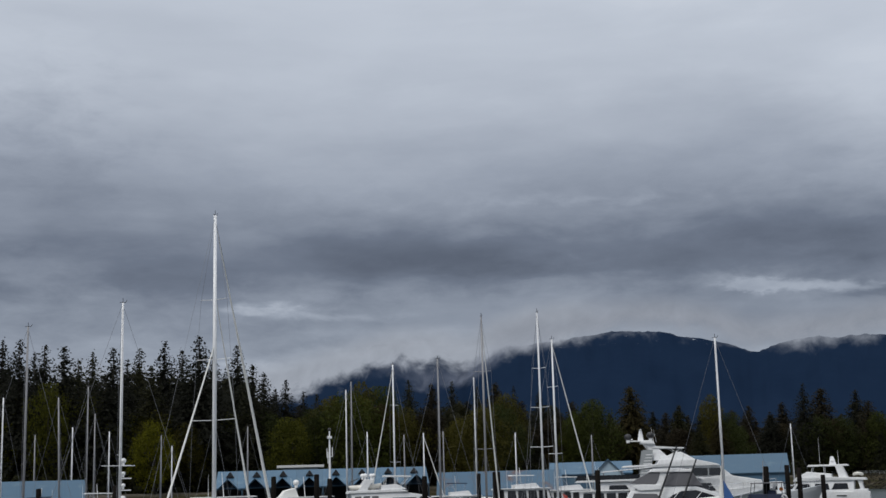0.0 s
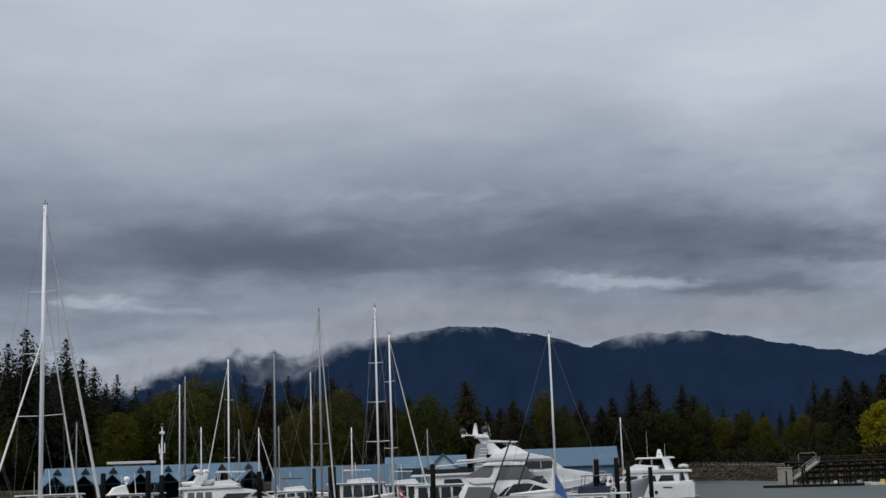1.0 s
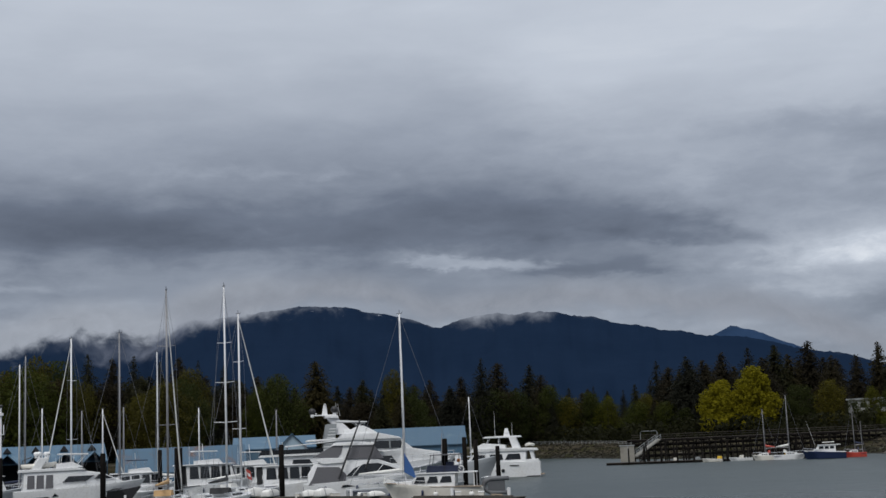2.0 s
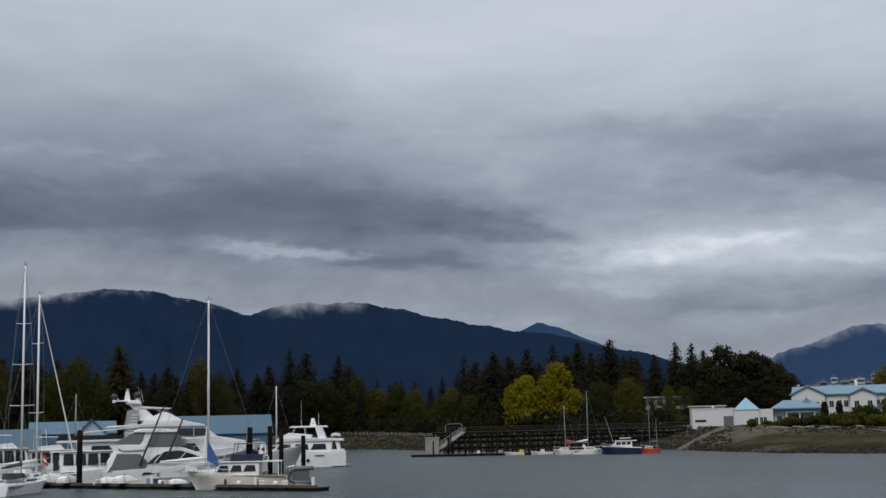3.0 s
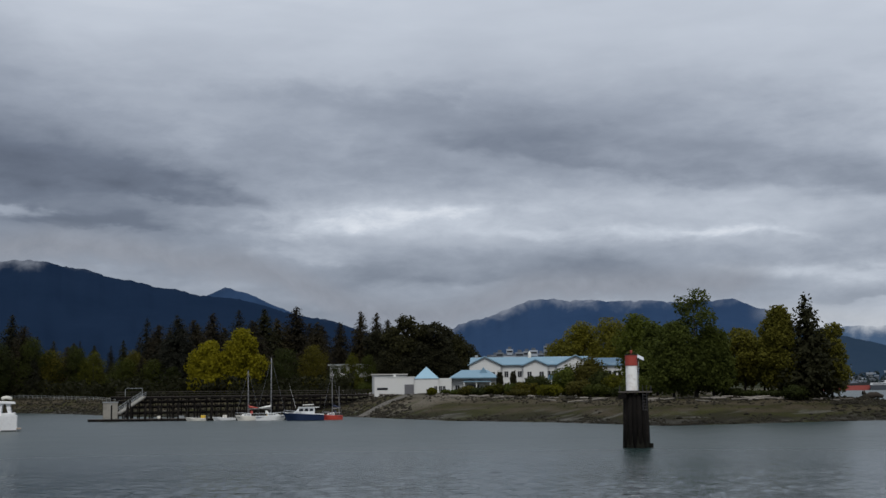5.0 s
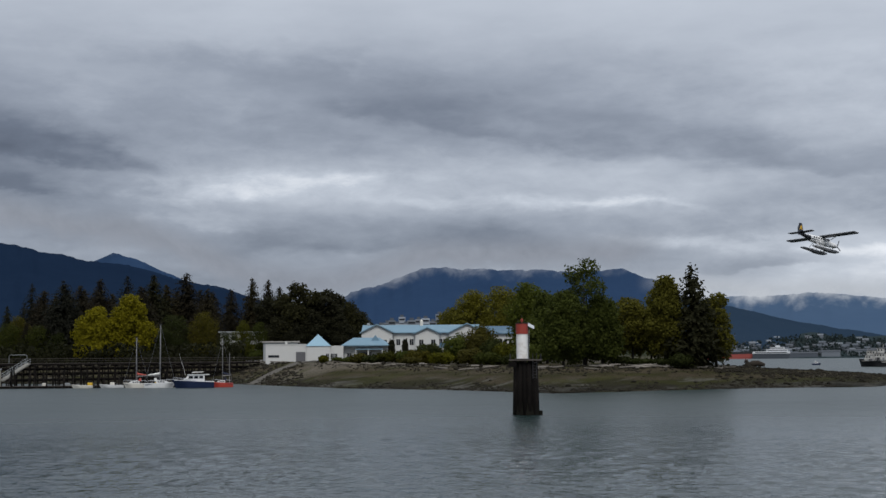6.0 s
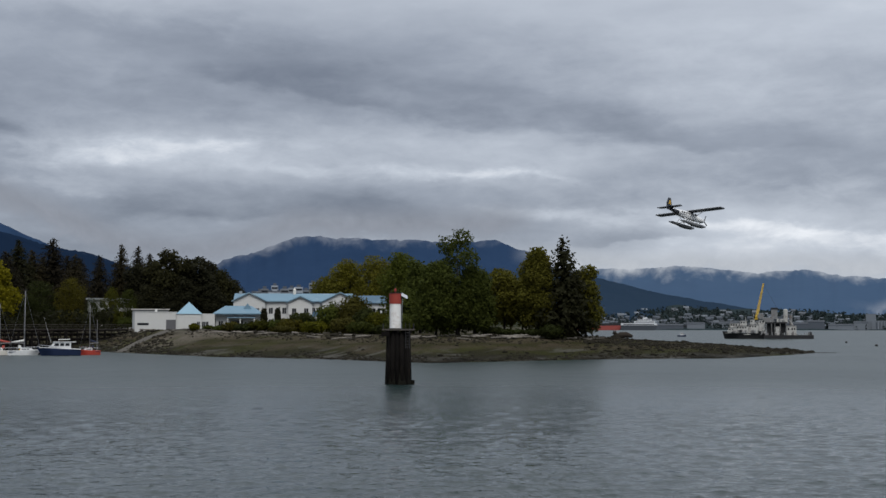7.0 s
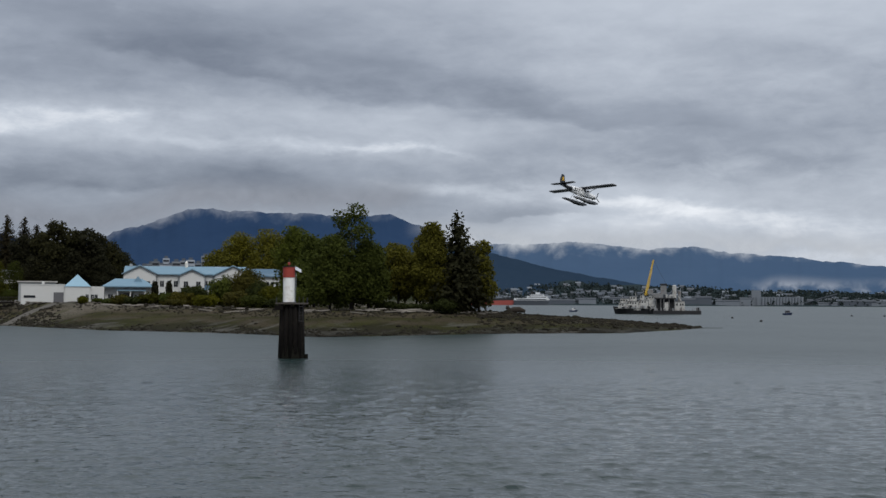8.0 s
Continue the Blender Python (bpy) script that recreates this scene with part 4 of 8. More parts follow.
SHRUBS = ((36.6, 318, 0.05, 5), (37.0, 316, 0.22, 5), (37.6, 314, 0.15, 6), (38.2, 312, 0.3, 6), (38.9, 312, 0.3, 6), (39.5, 310, 0.35, 7), (40.0, 312, 0.62, 7), (40.6, 306, 0.25, 7),
          (41.3, 310, 1.0, 7), (42.3, 308, 1.4, 8), (42.9, 300, 0.8, 7), (43.4, 296, 0.6, 7), (44.2, 290, 0.5, 7), (41.9, 300, 0.4, 7), (42.7, 294, 0.25, 7), (35.4, 322, 0.15, 2.5),
          (36.0, 324, 0.0, 2.5), (39.2, 306, 0.05, 6), (43.8, 284, 0.1, 7), (48.4, 270, 0.0, 5), (49.2, 268, -0.1, 6), (50, 266, -0.1, 5), (50.9, 264, 0.1, 5), (32.0, 388, 0.7, 6), (32.5, 386, 0.4, 6), (30.5, 390, 0.7, 6))
for i, (a, d, e, w) in enumerate(SHRUBS):
    bush(a, d, e, w, (SPIT_GREEN, OLIVE, GREEN, SPRING)[i % 4] if a < 45 else GREEN, 200 + i)
for k, a in enumerate((38.38, 38.98)):
    bush(a, 324, 0.82, 1.7, PINE, 400 + k, "narrow clipped dark cypress by the clubhouse")

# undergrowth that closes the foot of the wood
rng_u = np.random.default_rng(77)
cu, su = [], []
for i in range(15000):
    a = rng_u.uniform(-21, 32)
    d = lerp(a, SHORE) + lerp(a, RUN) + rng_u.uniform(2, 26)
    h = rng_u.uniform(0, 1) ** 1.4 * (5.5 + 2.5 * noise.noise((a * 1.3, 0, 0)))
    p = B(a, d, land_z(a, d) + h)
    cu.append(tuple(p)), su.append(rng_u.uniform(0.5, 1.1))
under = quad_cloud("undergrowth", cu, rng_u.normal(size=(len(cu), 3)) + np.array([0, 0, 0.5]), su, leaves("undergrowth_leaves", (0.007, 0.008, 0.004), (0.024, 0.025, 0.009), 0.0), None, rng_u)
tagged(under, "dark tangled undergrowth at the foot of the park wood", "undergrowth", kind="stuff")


# ---------------- navigation marker ----------------
def facing(a, d, z=0.0, turn=0.0):
    """A pose at that bearing and distance whose +y points away from the quay and +x to the east side."""
    p = B(a, d, z)
    return pose(p.x, p.y, p.z, 0, 0, -a + turn)


TOWER_WHITE = surface("tower_white_paint", (0.74, 0.74, 0.73), rough=0.5, var=0.06, stain=(0.42, 0.36, 0.3), stain_scale=0.9, stain_amount=0.5)
TOWER_RED = surface("tower_red_paint", (0.27, 0.035, 0.022), rough=0.55, var=0.2)
WETPILE = surface("weedy_timber", (0.008, 0.008, 0.006), spec=0.08, rough=0.85, var=0.5, scale=2.5, bump=0.7, bump_scale=9)
marker = thing("navigation_marker", facing(44.25, 137), "red and white light tower on a dolphin of dark timber piles", "navigation marker")
for i in range(20):
    ang, r = i * 2 * math.pi / 15, 1.05 if i < 15 else 0.5
    if i >= 15:
        ang = i * 2.1
    lean = 1.12 + 0.05 * math.sin(i * 3)
    top = 5.55 + 0.2 * math.sin(i * 1.9)
    bm = tube(bmesh.new(), [(r * lean * math.cos(ang), r * lean * math.sin(ang), -1.5), (r * 1.06 * math.cos(ang), r * 1.06 * math.sin(ang), 2.4), (r * math.cos(ang), r * math.sin(ang), top)], [0.27, 0.25, 0.22], 9)
    part("timber_post", bm, PILE, marker, smooth=True)
part("weed_skirt", tube(bmesh.new(), [(0, 0, -1.2), (0, 0, 0.2), (0, 0, 1.3)], [1.46, 1.40, 1.22], 18), WETPILE, marker, "dark weed and mussels at the tide line")
part("stub_pile", tube(bmesh.new(), [(1.45, -0.2, -1), (1.5, -0.2, 0.45)], [0.26, 0.22], 8), WETPILE, marker)
plat = part("platform", boxed(-1.72, 1.72, -1.5, 1.5, 5.62, 5.78, 0.02), PLANK, marker)
for x in (-1.3, 0, 1.3):
    part("beam", boxed(x - 0.12, x + 0.12, -1.45, 1.45, 5.40, 5.62), PILE, marker)
part("ledge", boxed(-1.75, -0.9, -1.75, -1.5, 5.0, 5.5, 0.02), PILE, marker)
part("tower", tube(bmesh.new(), [(-0.33, 0, 5.78), (-0.33, 0, 8.42)], [0.60, 0.60], 24), TOWER_WHITE, marker, "white painted round tower", smooth=False)
part("lantern_room", tube(bmesh.new(), [(-0.33, 0, 8.42), (-0.33, 0, 9.48), (-0.33, 0, 9.52)], [0.64, 0.64, 0.60], 24), TOWER_RED, marker, "red painted upper band")
part("ring", tube(bmesh.new(), [(-0.33, 0, 9.52), (-0.33, 0, 9.58)], 0.68, 24), BLACK, marker)
part("base_flange", tube(bmesh.new(), [(-0.33, 0, 5.78), (-0.33, 0, 5.86)], 0.72, 24), BLACK, marker)
lamp_post = part("lamp", tube(bmesh.new(), [(-0.33, 0, 9.58), (-0.33, 0, 9.72), (-0.33, 0, 9.74), (-0.33, 0, 9.98), (-0.33, 0, 10.03)], [0.06, 0.06, 0.14, 0.14, 0.05], 10), TOWER_RED, marker, "small red signal lamp")
bars("spike", [[(-0.33, 0, 10.0), (-0.33, 0, 10.45)], [(-0.75, 0, 9.5), (-0.75, 0, 9.95)], [(-0.05, 0.3, 9.5), (-0.05, 0.3, 9.85)]], 0.02, BLACK, marker)
bm = boxed(-0.38, 0.38, -0.02, 0.02, -0.3, 0.3)
part("solar_panel", bm, CHROME, marker, "tilted solar panel", at=pose(0.62, -0.1, 9.25, -50, 25, 20))
bars("panel_bracket", [[(0.2, 0, 9.3), (0.6, -0.05, 9.2)], [(0.2, 0, 8.9), (0.6, -0.05, 9.15)]], 0.03, BLACK, marker)
part("rail", tubes([[(0.33, -0.35, 5.8), (0.42, -0.35, 8.9)], [(0.33, 0.05, 5.8), (0.42, 0.05, 8.9)]], 0.025), CHROME, marker, "ladder stile")
for k in range(9):
    z = 6.0 + 0.32 * k
    bars("rung", [[(0.36, -0.35, z), (0.36, 0.05, z)]], 0.018, CHROME, marker)
for k in range(6):
    z = 3.9 + 0.3 * k
    bars("rung", [[(0.75, -1.45, z), (1.15, -1.45, z)]], 0.02, BLACK, marker)
bars("pile_ladder", [[(0.75, -1.45, 3.8), (0.75, -1.45, 6.4)], [(1.15, -1.45, 3.8), (1.15, -1.45, 6.4)]], 0.03, BLACK, marker)
for x, y in ((-1.6, -1.4), (1.6, -1.4), (-1.6, 1.4), (1.6, 1.4)):
    part("post", tube(bmesh.new(), [(x, y, 5.78), (x, y, 6.35)], 0.05, 6), BLACK, marker)


# ---------------- houses behind the beach ----------------
def gable_roof(x0, x1, y0, y1, ze, zr, over=0.45, thick=0.22, along="x", hip=0.0):
    """A pitched roof with thickness; hip pulls the ridge's ends in."""
    x0, x1, y0, y1 = x0 - over, x1 + over, y0 - over, y1 + over
    bm = bmesh.new()
    if along == "x":
        ym = (y0 + y1) / 2
        ridge = [(x0 + hip, ym, zr), (x1 - hip, ym, zr)]
    else:
        xm = (x0 + x1) / 2
        ridge = [(xm, y0 + hip, zr), (xm, y1 - hip, zr)]
    low = [(x0, y0), (x1, y0), (x1, y1), (x0, y1)]
    t = [bm.verts.new((x, y, ze)) for x, y in low] + [bm.verts.new(r) for r in ridge]
    b = [bm.verts.new((x, y, ze - thick)) for x, y in low]
    if along == "x":
        fs = [(t[0], t[1], t[5], t[4]), (t[2], t[3], t[4], t[5]), (t[1], t[2], t[5]), (t[3], t[0], t[4])]
    else:
        fs = [(t[1], t[2], t[5], t[4]), (t[3], t[0], t[4], t[5]), (t[0], t[1], t[4]), (t[2], t[3], t[5])]
    for f in fs:
        bm.faces.new(f)
    for i in range(4):
        bm.faces.new((b[i], b[(i + 1) % 4], t[(i + 1) % 4], t[i]))
    bm.faces.new(b[::-1])
    return bm


def prism(pts, y0, y1):
    """A solid from a front profile of (x, z) points between two depths."""
    bm = bmesh.new()
    f = [bm.verts.new((x, y0, z)) for x, z in pts]
    b = [bm.verts.new((x, y1, z)) for x, z in pts]
    bm.faces.new(f), bm.faces.new(b[::-1])
    for i in range(len(pts)):
        j = (i + 1) % len(pts)
        bm.faces.new((f[j], f[i], b[i], b[j]))
    bmesh.ops.recalc_face_normals(bm, faces=bm.faces)
    return bm


def house_window(parent, x, z, w, h, y, bars=1):
    win = part("window", boxed(x - w / 2 - 0.09, x + w / 2 + 0.09, y - 0.05, y + 0.04, z - 0.09, z + h + 0.09, 0.01), WALLWHITE, parent)
    part("pane", boxed(x - w / 2, x + w / 2, y - 0.062, y - 0.052, z, z + h), GLASS, win)
    for k in range(1, bars + 1):
        bx = x - w / 2 + w * k / (bars + 1)
        part("glazing_bar", boxed(bx - 0.03, bx + 0.03, y - 0.075, y - 0.064, z, z + h), WALLWHITE, win)
    return win


low_house = thing("low_building", facing(34.3, 342, 4.9), "low white flat-roofed building with a pyramid skylight roof", "building")
part("wall", boxed(-8.4, 2.15, 0, 9, -1, 4.75, 0.03), WALLWHITE, low_house)
part("parapet", boxed(-8.5, 2.25, -0.1, 9.1, 4.75, 4.95, 0.02), WALLWHITE, low_house)
part("wall", boxed(2.15, 8.35, -0.6, 8, -1, 4.45, 0.03), WALLWHITE, low_house, "white wall under the pyramid roof")
bm = bmesh.new()
c = [bm.verts.new(p) for p in ((1.95, -0.8, 4.4), (8.55, -0.8, 4.4), (8.55, 8.2, 4.4), (1.95, 8.2, 4.4))]
ap = bm.verts.new((5.25, 3.0, 7.55))
for i in range(4):
    bm.faces.new((c[i], c[(i + 1) % 4], ap))
bm.faces.new(c[::-1])
part("pyramid_roof", bm, surface("pale_grey_blue_roof", (0.20, 0.33, 0.42), rough=0.6, var=0.08, scale=1.0), low_house, "pale blue pyramid roof")
part("wall", boxed(8.35, 11.8, 0.4, 8, -1, 4.45, 0.03), WALLWHITE, low_house)
part("garage_door", boxed(-0.55, 1.9, -0.06, 0.02, 0, 2.9), CANVAS_GREY, low_house, "dark doorway")
part("strip_window", boxed(-7.7, -4.9, -0.05, 0.02, 1.5, 2.1), GLASS, low_house)
for x in (7.6, 8.9, 9.8):
    house_window(low_house, x, 0.9, 0.75, 1.5, -0.6 if x < 8.3 else 0.4, 1)
part("roof_vent", boxed(-3.4, -2.8, 3, 3.8, 4.95, 5.7, 0.03), WALLWHITE, low_house)

pavilion = thing("pavilion", facing(37.28, 350, 5.3), "white pavilion with a pale blue hipped roof and a shaded porch", "building")
part("wall", boxed(-6, 6, 0, 9, -1.2, 4.1, 0.03), WALLWHITE, pavilion)
part("roof", gable_roof(-6, 6, -1.2, 9, 4.25, 6.3, 0.7, 0.25, "x", 3.2), ROOFLIGHT, pavilion, "pale blue hipped roof")
part("porch_roof", prism([(-3.0, 3.0), (4.4, 3.0), (4.4, 3.25), (-3.0, 3.25)], -2.6, 0.0), ROOFLIGHT, pavilion)
for x in (-2.8, 0.5, 4.2):
    part("column", boxed(x - 0.13, x + 0.13, -2.5, -2.24, -0.8, 3.0), WALLWHITE, pavilion)
part("doorway", boxed(-2.2, 1.2, -0.05, 0.02, 0, 2.4), GLASS, pavilion)
for x in (-4.6, 3.4, 5.0):
    house_window(pavilion, x, 0.9, 1.1, 1.3, 0, 1)
part("dormer", prism([(1.2, 5.4), (3.6, 5.4), (2.4, 7.0)], 1.5, 4.5), ROOFLIGHT, pavilion)

house = thing("clubhouse", facing(40.4, 372, 5.0), "long white two-storey clubhouse with pale blue roofs and gables", "house")
part("wall", boxed(-21, 11.5, 0, 13, -1.5, 8.2, 0.03), WALLWHITE, house)
part("wall", boxed(11.5, 22, 2, 12, -1.5, 7.8, 0.03), WALLWHITE, house, "white wall of the east wing")
part("roof", gable_roof(-21, 11.5, 0, 13, 8.3, 10.6, 0.7), ROOFLIGHT, house, "pale blue shingle roof")
part("roof", gable_roof(11.5, 22, 2, 12, 7.9, 10.1, 0.7), ROOFBLUE, house, "deeper blue roof of the east wing")
GABLES = ((-17.2, 4.4, 8.2, 10.4), (-2.9, 3.4, 7.9, 9.4), (8.4, 5.2, 7.9, 10.5))
for x, hw_, ze, zr in GABLES:
    g = part("gable", prism([(x - hw_, -1.5), (x + hw_, -1.5), (x + hw_, ze), (x, zr), (x - hw_, ze)], -1.6, 4), WALLWHITE, house, "white gabled bay")
    for s in (-1, 1):
        part("barge_roof", prism([(x, zr + 0.05), (x + s * (hw_ + 0.5), ze - 0.15), (x + s * (hw_ + 0.5), ze + 0.15), (x, zr + 0.4)], -2.2, 6), ROOFLIGHT, g)
    for wx_ in (-hw_ * 0.5, hw_ * 0.5):
        house_window(house, x + wx_, 4.6, 1.2, 1.6, -1.6, 1)
        house_window(house, x + wx_, 1.4, 1.2, 1.6, -1.6, 1)
for x in (-11.2, -9.2, -7.4, 0.8, 2.2):
    house_window(house, x, 4.7, 1.1, 1.7, 0, 1)
    house_window(house, x, 1.4, 1.1, 1.7, 0, 1)
for k in range(7):
    house_window(house, 12.8 + 1.35 * k, 4.4, 0.8, 1.9, 2, 0)
part("porch_roof", prism([(0.2, 3.9), (6.2, 3.9), (5.6, 5.2), (0.8, 5.2)], -4.5, -1.7), ROOFBLUE, house, "deep blue porch roof")
for x in (0.4, 6.0):
    part("column", boxed(x - 0.15, x + 0.15, -4.4, -4.1, -1.5, 3.9), WALLWHITE, house)
part("cupola", tube(bmesh.new(), [(-4.6, 6, 10.3), (-4.6, 6, 11.6), (-4.6, 6, 12.2)], [0.45, 0.45, 0.05], 8), CREAM, house, "small roof cupola")
part("chimney", boxed(-20.4, -19.6, 6, 7, 9.0, 11.2), WALLGREY, house)

lodge = thing("park_lodge", facing(31.95, 402, 5.5), "white flat-roofed lodge among the park trees", "building")
part("wall", boxed(-7, 6, 0, 8, -1, 8.6, 0.03), WALLWHITE, lodge)
part("roof", boxed(-7.6, 6.6, -0.8, 8.6, 8.6, 9.0), WALLGREY, lodge)
part("balcony", boxed(-7, 6, -1.2, -0.01, 5.0, 5.9), WALLWHITE, lodge)
for x in (-5.4, -2.8, -0.2, 2.4, 4.6):
    house_window(lodge, x, 6.2, 1.6, 1.5, 0, 1)
    house_window(lodge, x, 2.4, 1.6, 1.5, 0, 1)
shed = thing("garden_shed", facing(33.55, 380, 5.2), "grey low shed with a flat roof behind the white building", "building")
part("wall", boxed(-5, 5, 0, 6, -1, 5.6), WALLGREY, shed)
part("roof", boxed(-5.4, 5.4, -0.4, 6.4, 5.6, 5.9), CONCRETE, shed)
for x in (-3.2, -1, 1.2, 3.4):
    house_window(shed, x, 3.3, 1.0, 1.2, 0, 0)

# boat ramp and its side walls
bm = bmesh.new()
rows_ = []
for k in range(15):
    f = k / 14
    c_ = B(32.3 + 2.8 * f, 312 + 26 * f)
    n_ = Vector((c_.y, -c_.x, 0)).normalized()
    zz = land_z(32.3 + 2.8 * f, 312 + 26 * f) + 0.22
    rows_.append([bm.verts.new(c_ + n_ * o + Vector((0, 0, zz + h))) for o, h in ((-0.95, 0.0), (0.95, 0.0), (0.95, -1.2), (-0.95, -1.2))])
for a, b in zip(rows_, rows_[1:]):
    for k in range(4):
        bm.faces.new((a[k], a[(k + 1) % 4], b[(k + 1) % 4], b[k]))
bm.faces.new(rows_[0]), bm.faces.new(rows_[-1][::-1])
bmesh.ops.recalc_face_normals(bm, faces=bm.faces)
tagged(part("boat_ramp", bm, surface("wet_ramp_concrete", (0.085, 0.08, 0.072), spec=0.1, rough=0.9, var=0.2)), "pale concrete boat ramp running down the beach", "ramp", kind="structure")

# ---------------- timber pier ----------------
P0, P1 = B(21.9, 322), B(31.9, 344)
PIER_LEN = (P1 - P0).length
pier_dir = (P1 - P0).normalized()
pier = thing("pier", Matrix.Translation(P0) @ Matrix.Rotation(math.atan2(pier_dir.y, pier_dir.x), 4, "Z"), "dark timber pier on rows of creosoted piles", "pier")
PIER_Z = 5.45
part("deck", boxed(-0.3, PIER_LEN + 6, -0.2, 4.2, PIER_Z - 0.12, PIER_Z, 0.01), PLANK, pier)
part("stringer", boxed(-0.3, PIER_LEN + 6, -0.3, -0.05, PIER_Z - 0.55, PIER_Z - 0.12), PILE, pier)
part("stringer", boxed(-0.3, PIER_LEN + 6, 3.9, 4.2, PIER_Z - 0.55, PIER_Z - 0.12), PILE, pier)
for z in (1.5, 2.9, 4.1):
    part("lower_rail", boxed(-0.3, PIER_LEN + 6, -0.12, -0.04, z, z + 0.3), PILE, pier)
    part("back_rail", boxed(-0.3, PIER_LEN + 6, 4.05, 4.13, z - 0.4, z + 0.1), PILE, pier)
n = int(PIER_LEN / 1.7)
for i in range(n + 1):
    x = PIER_LEN * i / n + random.uniform(-0.35, 0.35)
    for y in (-0.1, 4.0):
        bm = tube(bmesh.new(), [(x + random.uniform(-0.15, 0.15), y, -1.2), (x, y, PIER_Z - 0.1)], [0.17, 0.15], 6)
        part("timber_post", bm, PILE, pier)
    if i < n and i % 2 == 0:
        x2 = PIER_LEN * (i + 1) / n
        bars("brace", [[(x, -0.2, random.uniform(0.6, 2.4)), (x2, -0.2, PIER_Z - random.uniform(0.6, 1.6))]], 0.1, PILE, pier)
        bars("brace", [[(x2, 4.1, 0.8), (x, 4.1, PIER_Z - 0.6)]], 0.1, PILE, pier)
    if i % 2 == 0:
        part("rail_post", boxed(x - 0.06, x + 0.06, -0.15, -0.03, PIER_Z, PIER_Z + 1.05), PILE, pier)
part("handrail", boxed(-0.3, PIER_LEN + 6, -0.17, -0.01, PIER_Z + 1.0, PIER_Z + 1.1), PLANK, pier, "weathered handrail")
part("midrail", boxed(-0.3, PIER_LEN + 6, -0.13, -0.05, PIER_Z + 0.5, PIER_Z + 0.58), PLANK, pier)
# lean-to of timbers on the shoreward end of the pier
for i in range(16):
    x = PIER_LEN * (0.02 + 0.055 * i)
    part("cross_beam", boxed(x - 0.15, x + 0.15, -0.9, 4.4, PIER_Z - 0.85, PIER_Z - 0.56), PILE, pier)

F0, F1 = B(20.7, 300), B(31.0, 292)
f_dir = (F1 - F0).normalized()
F_LEN = (F1 - F0).length
floats = thing("floating_dock", Matrix.Translation(F0) @ Matrix.Rotation(math.atan2(f_dir.y, f_dir.x), 4, "Z"), "low weathered floating dock with black mooring piles", "dock")
for i in range(6):
    x0, x1 = F_LEN * i / 6 + 0.08, F_LEN * (i + 1) / 6 - 0.08
    part("float", boxed(x0, x1, 0, 2.6, -0.25, 0.45, 0.03), PILE, floats)
    part("decking", boxed(x0, x1, -0.05, 2.65, 0.455, 0.55, 0.01), PLANK, floats)
for i, h in enumerate((3.6, 4.2, 3.1, 5.0, 4.0, 3.4, 4.6, 4.1, 2.9, 4.8, 3.8, 4.3, 5.2)):
    x = F_LEN * (0.1 + 0.068 * i)
    part("mooring_post", tube(bmesh.new(), [(x, -0.25, -1.5), (x, -0.25, h)], [0.2, 0.17], 7), PILE, floats)
for i in range(22):
    x = F_LEN * (0.08 + 0.04 * i) + random.uniform(-0.8, 0.8)
    part("mooring_post", tube(bmesh.new(), [(x, random.uniform(2.8, 9), -1.5), (x + random.uniform(-0.3, 0.3), random.uniform(2.8, 9), random.uniform(1.6, 5.0))], [0.2, 0.16], 7), PILE, floats)
for i in range(7):
    x = F_LEN * (0.28 + 0.09 * i)
    part("dock_box", boxed(x, x + 1.0, 1.6, 2.3, 0.55, 1.15, 0.04), (CREAM, WALLGREY, YELLOWP)[i % 3], floats)
WEATHERED = surface("weathered_grey_boards", (0.21, 0.20, 0.175), rough=0.85, var=0.25, scale=1.5, stain=(0.10, 0.09, 0.075), random_tint=0.1)
hut = thing("dock_shed", facing(21.64, 304, 0.55), "cream box shed on the floating dock", "shed")
part("wall", boxed(-1.6, 1.6, 0, 2.2, 0, 3.6, 0.03), WEATHERED, hut)
part("roof", boxed(-1.75, 1.75, -0.15, 2.35, 3.6, 3.78, 0.02), WALLGREY, hut)
part("corner_post", boxed(0.05, 0.2, -0.06, 0.0, 0, 3.6), WALLGREY, hut)
ramp = thing("gangway", Matrix.Identity(4), "pale metal gangway sloping from the pier to the float", "gangway")
ga, gb = B(21.95, 306, 1.7), B(23.0, 322, PIER_Z)
gs = (gb - ga).cross(Vector((0, 0, 1))).normalized() * 0.6
bm = bmesh.new()
vs = [bm.verts.new(p + o) for p in (ga, gb) for o in (gs, -gs, -gs - Vector((0, 0, 0.25)), gs - Vector((0, 0, 0.25)))]
for q in ((0, 1, 5, 4), (1, 2, 6, 5), (2, 3, 7, 6), (3, 0, 4, 7), (0, 3, 2, 1), (4, 5, 6, 7)):
    bm.faces.new([vs[i] for i in q])
part("walkway", bm, WEATHERED, ramp)
for s in (gs, -gs):
    part("side_rail", tubes([[ga + s + Vector((0, 0, 1)), gb + s + Vector((0, 0, 1))], [ga + s + Vector((0, 0, 0.5)), gb + s + Vector((0, 0, 0.5))]] +
                            [[ga.lerp(gb, k / 6) + s, ga.lerp(gb, k / 6) + s + Vector((0, 0, 1))] for k in range(7)], 0.045), WALLGREY, ramp)
gate = thing("pier_gate", facing(22.6, 322, PIER_Z), "pale metal gate arch on the pier", "gate")
bars("arch", [[(-2, 0, 0), (-2, 0, 1.7), (-1.7, 0, 1.95), (1.7, 0, 1.95), (2, 0, 1.7), (2, 0, 0)]], 0.06, WALLGREY, gate)

